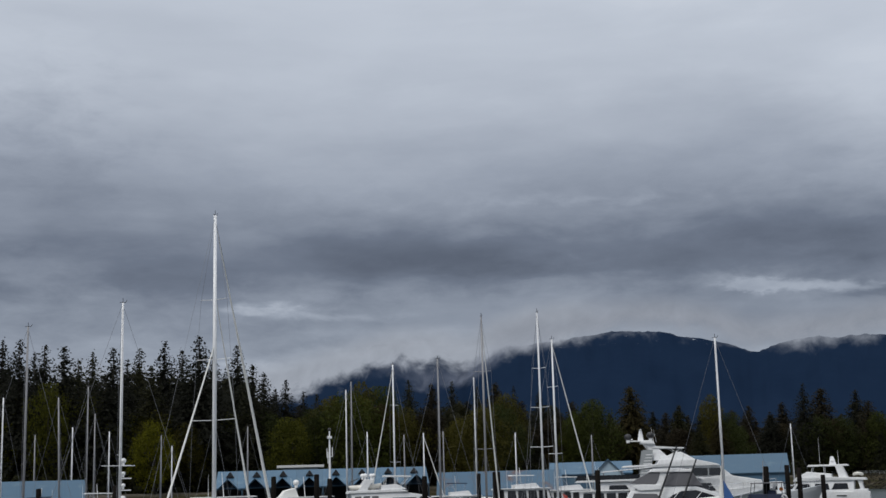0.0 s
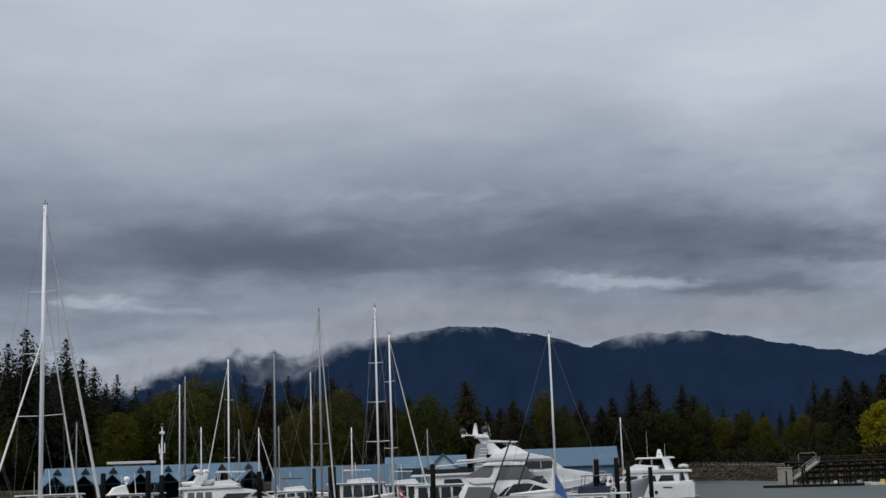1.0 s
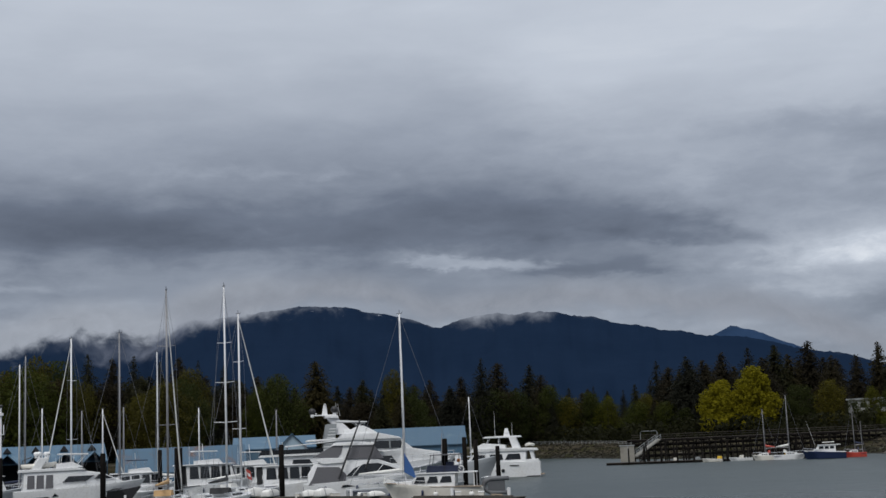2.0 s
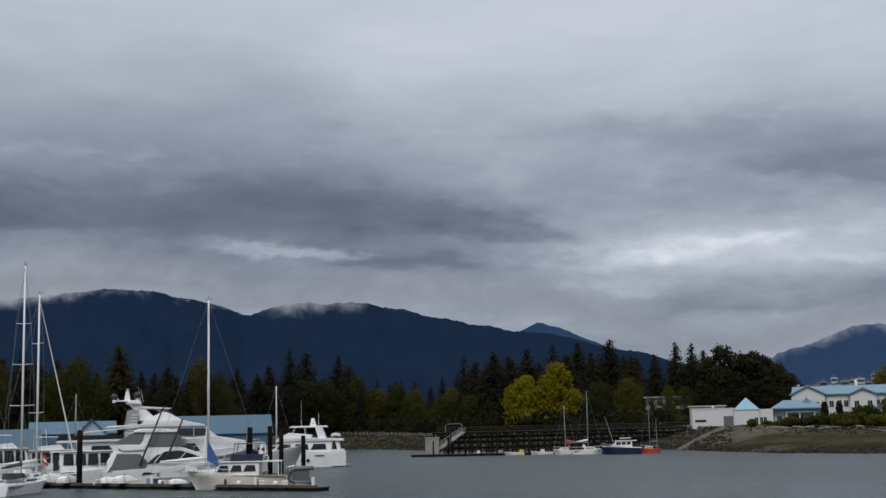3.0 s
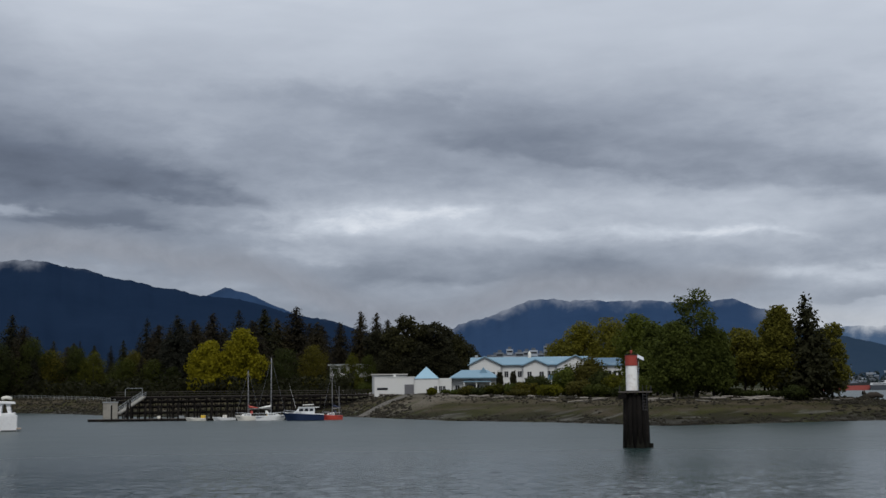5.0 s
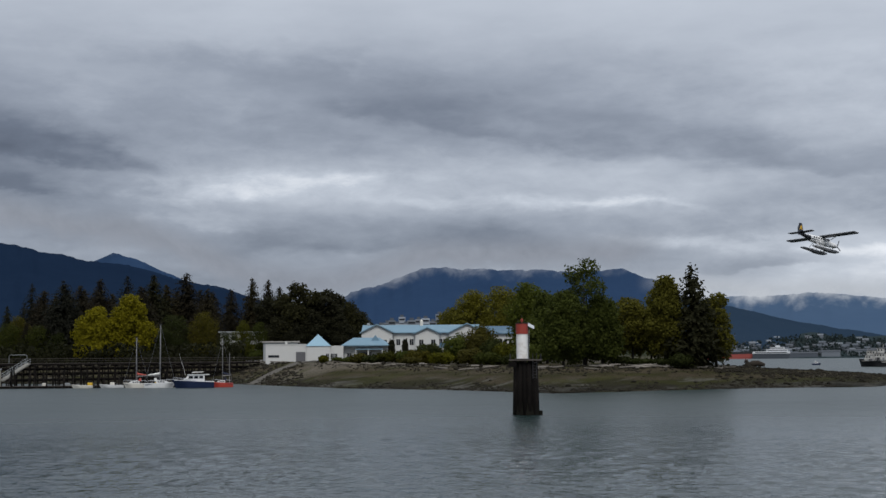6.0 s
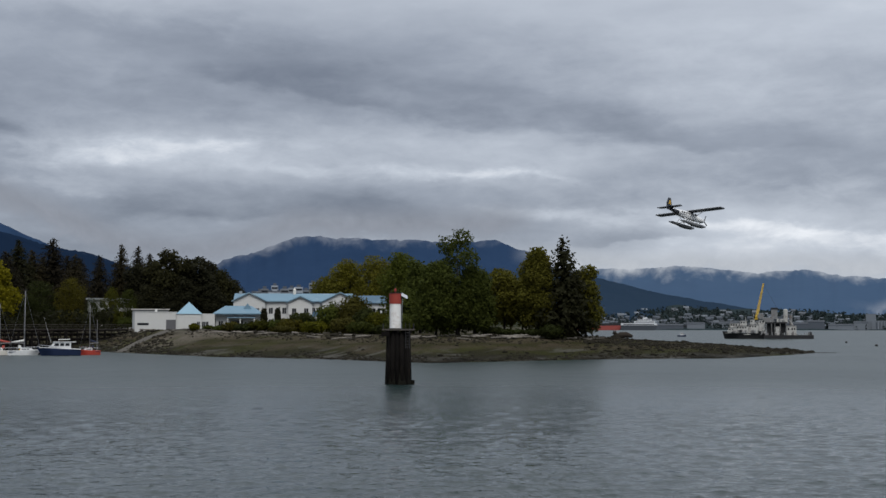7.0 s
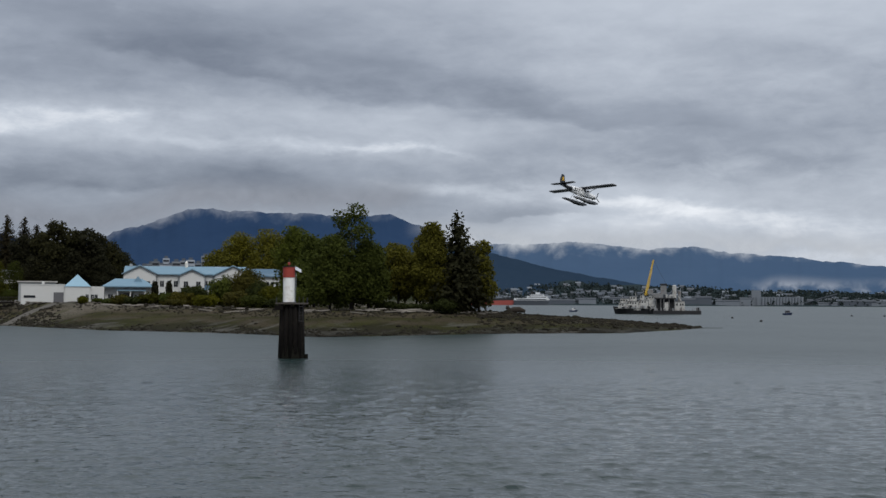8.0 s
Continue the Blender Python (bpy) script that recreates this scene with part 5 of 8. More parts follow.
# seawall path with its railing along the park shore
for k, (a0, a1) in enumerate(((16.2, 22.0),)):
    fence = thing("seawall_railing", Matrix.Identity(4), "pale railing along the seawall path", "railing")
    pts = []
    for i in range(34):
        a = a0 + (a1 - a0) * i / 33
        d = lerp(a, SHORE) + 30
        pts.append(B(a, d, land_z(a, d)))
    for p in pts:
        bars("post", [[p, p + Vector((0, 0, 1.1))]], 0.05, WALLGREY, fence, 4)
    for h in (1.1, 0.6):
        part("rail", tubes([[p + Vector((0, 0, h)) for p in pts]], 0.035, 4), WALLGREY, fence)

# ---------------- driftwood, boulders and stones of the beach ----------------
def boulder(seed):
    rng = random.Random(seed)
    bm = bmesh.new()
    bmesh.ops.create_icosphere(bm, subdivisions=2, radius=1)
    for v in bm.verts:
        k = 1 + 0.35 * noise.noise(v.co * 1.3 + Vector((seed, 0, 0)))
        v.co = Vector((v.co.x * k, v.co.y * k * 0.8, v.co.z * k * 0.6))
    me = bpy.data.meshes.new("boulder")
    bm.to_mesh(me)
    bm.free()
    me.materials.append(ROCK)
    return me


stones = [boulder(s) for s in range(5)]
rng = random.Random(4)
for i in range(290):
    if i < 170:
        a = rng.uniform(52.6, 62.0)
        s = rng.uniform(0.1, 1.0) * lerp(a, RUN) * 1.1
    elif i < 230:
        a = rng.uniform(37, 53)
        s = lerp(a, RUN) * rng.uniform(0.8, 1.05)
    else:
        a = rng.uniform(36, 50)
        s = rng.uniform(0.5, 14)
    d = lerp(a, SHORE) + s
    r = rng.uniform(0.2, 0.5) * (1.6 if rng.random() < 0.1 else 1) * (0.7 if i >= 230 else 1)
    ob = new("boulder", stones[i % 5])
    p = B(a, d, land_z(a, d) + r * 0.15)
    ob.matrix_basis = Matrix.Translation(p) @ Matrix.Rotation(rng.uniform(0, 6.28), 4, "Z") @ Matrix.Diagonal((r * 1.3, r, r, 1))
    tagged(ob, "dark weed-stained boulder on the beach", "rock", "boulders of the spit")
ob = new("boulder", stones[1])
ob.matrix_basis = Matrix.Translation(B(53.75, 283, 3.6)) @ Matrix.Diagonal((1.5, 1.1, 1.4, 1))
tagged(ob, "large dark rock on the crest of the spit", "rock", "boulders of the spit")
bm = bmesh.new()
tube(bm, [(-1.9, 0, 0.35), (-0.6, 0.1, 0.75), (0.6, 0.0, 0.9), (1.9, 0.1, 0.5)], [0.45, 0.75, 0.62, 0.35], 9)
for k in range(7):
    tube(bm, [(-1.2, 0, 0.7), (-1.7 - 0.1 * k, 0.25 * math.sin(k * 2.1), 1.2 + 0.12 * (k % 3)), (-2.0 + 0.25 * math.cos(k * 1.7), 0.7 * math.sin(k * 2.1), 1.5 + 0.3 * math.cos(k * 1.3))], [0.3, 0.18, 0.07], 6)
stump = part("tree_stump", bm, surface("rotten_stump_wood", (0.024, 0.018, 0.013), rough=0.95, var=0.5, scale=3, bump=0.6), smooth=True)
sp_ = B(54.1, 284, land_z(54.1, 284) - 0.1)
stump.matrix_basis = pose(sp_.x, sp_.y, sp_.z, 0, 0, -54.1 + 8)
tagged(stump, "dark uprooted stump stranded on the crest of the spit", "stump")
for i in range(90):
    a = rng.uniform(47.2, 52.9) if i < 52 else rng.uniform(36, 46.5) if i < 82 else rng.uniform(32, 34)
    d = lerp(a, SHORE) + lerp(a, RUN) * (rng.uniform(0.82, 1.06) if a > 35 else 1.0)
    ln, r = rng.uniform(1.6, 5.5), rng.uniform(0.09, 0.2)
    bm = tube(bmesh.new(), [(-ln / 2, 0, 0), (0, rng.uniform(-0.2, 0.2), 0.05), (ln / 2, 0, 0)], [r, r * 0.9, r * 0.65], 8)
    ob = part("driftwood_log", bm, DRIFT, smooth=True)
    p = B(a, d, land_z(a, d) + r * 0.7)
    ob.matrix_basis = pose(p.x, p.y, p.z, 0, rng.uniform(-7, 7), -a + rng.uniform(-40, 40))
    tagged(ob, "bleached driftwood log stranded at the tide line", "log", "driftwood on the beach")

# beds of weedy cobbles too many to count, along the crest of the spit and the tide line
cob_v, cob_f = [], []
crng = np.random.default_rng(8)
cob = bmesh.new()
bmesh.ops.create_icosphere(cob, subdivisions=1, radius=1)
cob_base = np.array([v.co[:] for v in cob.verts])
cob_tri = np.array([[v.index for v in f.verts] for f in cob.faces])
cob.free()
for i in range(8200):
    if i < 2600:
        a = crng.uniform(52.4, 62.1)
        s = lerp(a, RUN) * min(1.15, crng.normal(0.85, 0.2))
    elif i < 3900:
        a = crng.uniform(33, 58)
        s = abs(crng.normal(0, 3.5)) * (1 + math.sin(a * 2.7))
    elif i < 5200:
        a = crng.uniform(35, 53)
        s = lerp(a, RUN) * crng.normal(0.88, 0.13)
    else:
        a = crng.uniform(17, 34.5)
        s = lerp(a, RUN) * crng.uniform(0.0, 1.0)
    d = lerp(a, SHORE) + max(s, 0.0)
    r = crng.uniform(0.09, 0.26) * (1.6 if i >= 5200 else 1.0) * (1.7 if crng.random() < 0.08 else 1.0)
    p = B(a, d, land_z(a, d) + r * 0.1)
    blob = cob_base * crng.uniform(0.75, 1.25, cob_base.shape) * r * np.array((1.3, 1.1, 0.8)) + np.array(p[:])
    cob_f.append(cob_tri + 12 * i)
    cob_v.append(blob)
beds = raw("cobbles", np.concatenate(cob_v).tolist(), np.concatenate(cob_f).tolist(), ROCK)
tagged(beds, "dark weedy cobbles strewn over the beach", "cobbles", kind="stuff")


# ---------------- boats ----------------
def berth(a, d, turn):
    """A pose on the water; turn 0 points the bow east of the line of sight, 180 west, 90 away."""
    p = B(a, d)
    return pose(p.x, p.y, 0, 0, 0, -a + turn)


def hull_mesh(L, beam, bow_z, stern_z, rake=0.12, draft=0.7, flare=1.0, stern_w=0.88, n=22):
    """A hull lofted through stations from transom to stem, with sheer, flare and a raked bow; x runs from -L/2 to L/2."""
    bm = bmesh.new()
    rings = []
    for i in range(n + 1):
        f = i / n
        x = -L / 2 + L * f
        w = beam / 2 * (stern_w + (1 - stern_w) * min(1, f / 0.4)) * (1 if f < 0.5 else max(0.0, 1 - ((f - 0.5) / 0.5) ** 2.3))
        w = max(w, 0.02)
        zs = stern_z + (bow_z - stern_z) * f ** 1.6
        wl = w * (0.86 if f < 0.6 else 0.86 * (1 - 0.75 * ((f - 0.6) / 0.4) ** 1.3) * flare + 0.86 * (1 - flare) * 0.3)
        xs = lambda g: x - rake * L * max(0, f - 0.6) / 0.4 * (1 - g) * 0.9
        k = -draft * (1 - max(0, f - 0.75) / 0.25 * 0.8)
        prof = ((0.0, k, 0.0), (wl * 0.75, k * 0.55, 0.02), (wl, 0.05, 0.12), (wl + (w - wl) * 0.45, zs * 0.45, 0.5), (w * 0.985, zs * 0.86, 0.88), (w, zs, 1.0), (w * 0.93, zs + 0.02, 1.0))
        ring = [bm.verts.new((xs(g), y, z)) for y, z, g in prof] + [bm.verts.new((xs(g), -y, z)) for y, z, g in prof[::-1] if y > 0]
        rings.append(ring)
    m = len(rings[0])
    for a, b in zip(rings, rings[1:]):
        for k in range(m - 1 + 1):
            bm.faces.new((a[k], b[k], b[(k + 1) % m], a[(k + 1) % m]))
    bm.faces.new(rings[0]), bm.faces.new(rings[-1][::-1])
    bmesh.ops.recalc_face_normals(bm, faces=bm.faces)
    return bm


def sheer(L, bow_z, stern_z):
    return lambda x: stern_z + (bow_z - stern_z) * max(0.0, (x + L / 2) / L) ** 1.6


def half(beam, L, scale=0.8, top=0.0, z0=0.0):
    """The half width of a deckhouse: narrower towards the bow and the top."""
    def f(x, z):
        g = max(0.0, (x + L / 2) / L - 0.5) / 0.5
        return max(0.12, beam / 2 * scale * (1 - 0.75 * g ** 2.3) - top * max(0, z - z0))
    return f


def grow(fn, by):
    return lambda x, z: fn(x, z) + by


def rail_run(parent, L, beam, bow_z, stern_z, x0, x1, h=0.75, n=12):
    """A pulpit rail with stanchions round the foredeck."""
    zf = sheer(L, bow_z, stern_z)
    wf = half(beam, L, 0.94)
    for s in (1, -1):
        top = []
        for i in range(n + 1):
            x = x0 + (x1 - x0) * i / n
            p = Vector((x, s * wf(x, 0) * (0.97 if i < n else 0.4), zf(x)))
            top.append(p + Vector((0, 0, h)))
            if i % 2 == 0:
                bars("stanchion", [[p, p + Vector((0, 0, h))]], 0.022, CHROME, parent, 4)
        part("rail", tubes([top], 0.026, 4), CHROME, parent)


def porthole(parent, x, y, z, r=0.16, long=1.6):
    bm = bmesh.new()
    s = 1 if y > 0 else -1
    vs = [bm.verts.new((x + r * long * math.cos(a), y + s * o, z + r * math.sin(a))) for o in (0.0, 0.03) for a in (k * math.pi / 6 for k in range(12))]
    bm.faces.new(vs[:12]), bm.faces.new(vs[12:][::-1])
    for k in range(12):
        bm.faces.new((vs[k], vs[(k + 1) % 12], vs[12 + (k + 1) % 12], vs[12 + k]))
    bmesh.ops.recalc_face_normals(bm, faces=bm.faces)
    part("porthole", bm, GLASS, parent)


def radome(parent, x, y, z, r, mat=None, name="radar_dome"):
    part(name, dome(r, 0.9, (x, y, z)), mat or WHITE, parent, smooth=True)
    part("dome_foot", tube(bmesh.new(), [(x, y, z - r * 1.6), (x, y, z - r * 0.7)], r * 0.45, 8), WHITE, parent)


def antenna(parent, x, y, z, h, lean=0.0):
    part("antenna", tube(bmesh.new(), [(x, y, z), (x + lean, y, z + h)], [0.03, 0.012], 5), WHITE, parent)


def windows(parent, spans, z0, z1, hw_, slope=0.25):
    """Dark glass panes standing a little proud of a cabin side."""
    for x0, x1 in spans:
        k = slope * (z1 - z0)
        part("window", slab([(x0, z0), (x1, z0), (x1 - k, z1), (x0 + k * 0.3, z1)], grow(hw_, 0.025)), GLASS, parent)


def fender(parent, x, y, z):
    part("fender", tube(bmesh.new(), [(x, y, z - 0.35), (x, y, z - 0.28), (x, y, z + 0.28), (x, y, z + 0.35)], [0.03, 0.13, 0.13, 0.03], 8), NAVY, parent, smooth=True)


def dinghy_mesh(L, r, beam):
    path = [(-L / 2, beam / 2, 0), (L * 0.2, beam / 2, 0.02), (L * 0.42, beam * 0.3, 0.12), (L / 2, 0, 0.18), (L * 0.42, -beam * 0.3, 0.12), (L * 0.2, -beam / 2, 0.02), (-L / 2, -beam / 2, 0)]
    return tube(bmesh.new(), path, [r * 0.8, r, r, r, r, r, r * 0.8], 10)


# the large three-deck yacht
def large_yacht():
    L, beam, bz, sz = 29.0, 6.6, 4.6, 2.9
    y = thing("motor_yacht", berth(9.95, 192, 4), "large white three-deck motor yacht with a raked radar arch", "motor yacht", "moored boats")
    part("hull", hull_mesh(L, beam, bz, sz, 0.16), WHITE, y, smooth=False)
    part("rub_rail", slab([(-14.4, 2.35), (8, 2.95), (13.6, 3.95), (13.6, 4.02), (8, 3.03), (-14.4, 2.44)], grow(half(beam, L, 1.0), 0.02)), CHROME, y)
    hw1 = half(beam, L, 0.86, 0.07, 2.9)
    part("main_cabin", slab([(-10.5, 2.6), (12.6, 3.9), (12.0, 5.2), (7.3, 6.0), (4.6, 5.75), (-10.8, 5.45)], hw1, 0.08), WHITE, y)
    windows(y, ((-9.6, -6.2), (-5.9, -2.4), (-2.1, 1.6), (1.9, 5.6)), 3.75, 4.95, hw1, 0.7)
    hw2 = half(beam, L, 0.78, 0.06, 5.5)
    part("deck_overhang", slab([(-14.2, 5.42), (3.6, 5.6), (2.6, 5.85), (-14.0, 5.72)], half(beam, L, 0.93), 0.03), WHITE, y)
    part("pilothouse", slab([(-3.6, 5.7), (8.2, 5.7), (6.7, 6.9), (6.2, 7.4), (-3.6, 7.4)], hw2, 0.06), WHITE, y)
    part("window", slab([(2.3, 5.98), (6.9, 6.02), (6.2, 7.05), (2.5, 7.1)], grow(hw2, 0.03)), GLASS, y)
    windows(y, ((-3.2, -0.6), (-0.4, 2.0)), 6.1, 7.05, hw2, 0.15)
    part("window_post", boxed(4.5, 4.66, -2.6, 2.6, 5.95, 7.1), WALLGREY, y)
    part("sun_deck", slab([(-7.4, 7.35), (6.3, 7.35), (5.9, 7.6), (2.9, 8.3), (-2.2, 8.4), (-2.6, 7.75), (-7.3, 7.6)], half(beam, L, 0.84, 0.12, 7.4), 0.05), WHITE, y)
    part("coaming", slab([(-2.0, 8.3), (2.9, 8.28), (1.7, 9.0), (0.9, 9.4), (0.2, 9.4), (-0.9, 8.9), (-2.0, 8.9)], half(beam, L, 0.70, 0.12, 8.3), 0.05), WHITE, y)
    part("fly_windscreen", slab([(0.95, 9.35), (1.75, 8.98), (1.85, 9.2), (1.1, 9.7)], half(beam, L, 0.58)), GLASS, y)
    part("hardtop", slab([(-3.0, 10.0), (1.35, 9.85), (1.5, 10.0), (-2.6, 10.3), (-3.2, 10.2)], half(beam, L, 0.62), 0.03), WHITE, y)
    for s in (1, -1):
        part("arch_leg", slab([(-2.9, 8.3), (-0.4, 8.3), (-2.2, 10.0), (-3.0, 10.9), (-4.4, 10.95), (-3.4, 9.6)], lambda x, z: 0.16, 0.03), WHITE, y, at=pose(0, s * 2.3, 0, s * 3))
        bars("hardtop_post", [[(1.0, s * 1.7, 9.9), (1.5, s * 1.7, 9.0)], [(-0.6, s * 1.8, 10.0), (0.4, s * 1.8, 9.2)], [(1.0, s * 1.7, 9.9), (-0.2, s * 1.8, 9.1)]], 0.05, WHITE, y)
        rx = part("louvre_panel", slab([(-5.2, 5.8), (-3.4, 5.8), (-3.0, 9.8), (-4.4, 9.8)], lambda x, z: 0.05), WALLGREY, y, "grey louvred stair screen", at=pose(0, s * 2.45, 0))
        for k in range(8):
            part("louvre", boxed(-5.0 + 0.14 * k, -3.5 + 0.06 * k, -0.03, 0.03, 6.1 + 0.42 * k, 6.2 + 0.42 * k), WHITE, rx, at=pose(0, s * 0.07, 0))
        part("bulwark", slab([(-14.2, 5.7), (-5, 5.7), (-5, 6.4), (-13.8, 6.4)], lambda x, z: 0.04), GLASS, y, "smoked glass bulwark", at=pose(0, s * 2.85, 0))
    part("arch_top", slab([(-4.6, 10.7), (-2.6, 10.6), (-2.9, 11.05), (-4.6, 11.1)], lambda x, z: 2.35, 0.05), WHITE, y)
    part("radar_mast", slab([(-5.0, 11.0), (-4.1, 11.0), (-4.3, 12.6), (-4.7, 12.6)], lambda x, z: 0.22, 0.03), WHITE, y)
    part("mast_shelf", boxed(-6.6, -3.0, -0.6, 0.6, 11.05, 11.2, 0.03), WHITE, y)
    radome(y, -6.3, 1.2, 11.75, 0.52, BLACK)
    radome(y, -3.2, -1.7, 11.85, 0.56, BLACK)
    part("radar_bar", boxed(-4.6, -4.4, -0.9, 0.9, 12.65, 12.8, 0.03), WHITE, y)
    part("radar_bar", boxed(-5.9, -5.7, -0.7, 0.7, 11.3, 11.45, 0.03), WHITE, y)
    for ax, ay, ah in ((-2.6, 1.2, 2.2), (-2.4, -1.3, 1.8), (-11, 2.4, 2.2)):
        antenna(y, ax, ay, 10.9 if ax > -10 else 6.3, ah, -0.3)
    part("rear_canopy", slab([(-10.4, 6.75), (-3.2, 7.3), (-3.2, 7.42), (-10.4, 6.9)], half(beam, L, 0.82), 0.02), WHITE, y)
    for s in (1, -1):
        bars("canopy_post", [[(-10.1, s * 2.4, 5.7), (-10.1, s * 2.4, 6.8)], [(-7.4, s * 2.5, 5.7), (-7.4, s * 2.5, 7.0)]], 0.06, CHROME, y)
        for px_ in (-8, -4.5, -1, 3.5, 7.5):
            porthole(y, px_, s * (half(beam, L, 0.93)(px_, 0)), 1.75, 0.2, 1.8)
    rail_run(y, L, beam, bz, sz, 4.5, 14.2)
    part("foredeck_pad", slab([(7.2, 3.7), (11, 4.0), (10.6, 4.35), (7.2, 4.2)], half(beam, L, 0.5), 0.05), CREAM, y)


large_yacht()


def stern_yacht():
    L, beam, bz, sz = 17.5, 5.2, 3.6, 2.6
    y = thing("motor_yacht", berth(15.75, 234, 176), "white flybridge motor yacht with round portholes in its side", "motor yacht", "moored boats")
    part("hull", hull_mesh(L, beam, bz, sz, 0.12, stern_w=0.93), WHITE, y)
    part("boot_stripe", slab([(-8.7, 0.02), (6.6, 0.02), (6.8, 0.2), (-8.7, 0.2)], grow(half(beam, L, 0.87), 0.03)), BLACK, y)
    hw1 = half(beam, L, 0.84, 0.05, 2.6)
    part("main_cabin", slab([(-6.2, 2.5), (4.2, 2.9), (2.6, 4.6), (-6.4, 4.6)], hw1, 0.06), WHITE, y)
    windows(y, ((-5.4, -2.6), (-2.3, 0.5), (0.8, 3.4)), 3.1, 4.1, hw1, 0.6)
    part("upper_deck", slab([(-8.4, 4.55), (3.6, 4.55), (3.0, 5.25), (-2, 5.2), (-8.2, 4.95)], half(beam, L, 0.92), 0.05), WHITE, y)
    part("fly_screen", slab([(-2.8, 5.1), (3.0, 5.2), (1.2, 6.1), (-2.8, 5.7)], half(beam, L, 0.78, 0.12, 5.2), 0.05), WHITE, y)
    part("hardtop", slab([(-5.6, 6.95), (1.2, 6.95), (0.8, 7.25), (-5.4, 7.25)], half(beam, L, 0.72), 0.05), WHITE, y)
    for s in (1, -1):
        part("hardtop_leg", slab([(-5.4, 5.0), (-4.0, 5.0), (-3.4, 7.0), (-4.6, 7.0)], lambda x, z: 0.1, 0.02), WHITE, y, at=pose(0, s * 1.75, 0))
        bars("hardtop_post", [[(0.6, s * 1.6, 5.9), (0.2, s * 1.6, 6.95)], [(-1.6, s * 1.7, 5.6), (-1.6, s * 1.7, 6.95)]], 0.05, WHITE, y)
        part("overhang_post", slab([(-7.9, 2.6), (-7.4, 2.6), (-6.9, 4.6), (-7.6, 4.6)], lambda x, z: 0.08), WHITE, y, at=pose(0, s * 2.0, 0))
        for px_ in (-2.2, -1.2, 1.8, 2.6):
            porthole(y, px_, s * half(beam, L, 0.945)(px_, 0), 1.25, 0.3 if px_ < 0 else 0.16, 1.0)
        part("hawse", slab([(-5.0, 1.95), (-3.4, 1.98), (-3.4, 2.15), (-5.0, 2.12)], lambda x, z: 0.03), BLACK, y, at=pose(0, s * half(beam, L, 0.965)(-4, 0), 0))
    part("aft_bulwark", slab([(-8.6, 2.5), (-6.2, 2.55), (-6.2, 3.0), (-8.4, 3.1)], half(beam, L, 0.94), 0.04), WHITE, y)
    radome(y, -3.0, 0, 7.9, 0.42)
    part("sensor_mast", slab([(-3.6, 7.2), (-2.4, 7.2), (-2.7, 8.6), (-3.2, 8.6)], lambda x, z: 0.2, 0.03), WHITE, y)
    part("tender", dinghy_mesh(2.8, 0.26, 1.3), CREAM, y, "cream tender on the boat deck", at=pose(-7.0, 0, 5.5, 0, 0, 90), smooth=True)
    antenna(y, -1.0, 1.2, 7.2, 4.6)
    antenna(y, -3.9, -1.2, 7.2, 2.4)
    part("swim_platform", boxed(-9.4, -8.7, -2.2, 2.2, 0.3, 0.5, 0.05), TEAK, y)
    rail_run(y, L, beam, bz, sz, 2.5, 8.5)
    return y


stern_yacht()


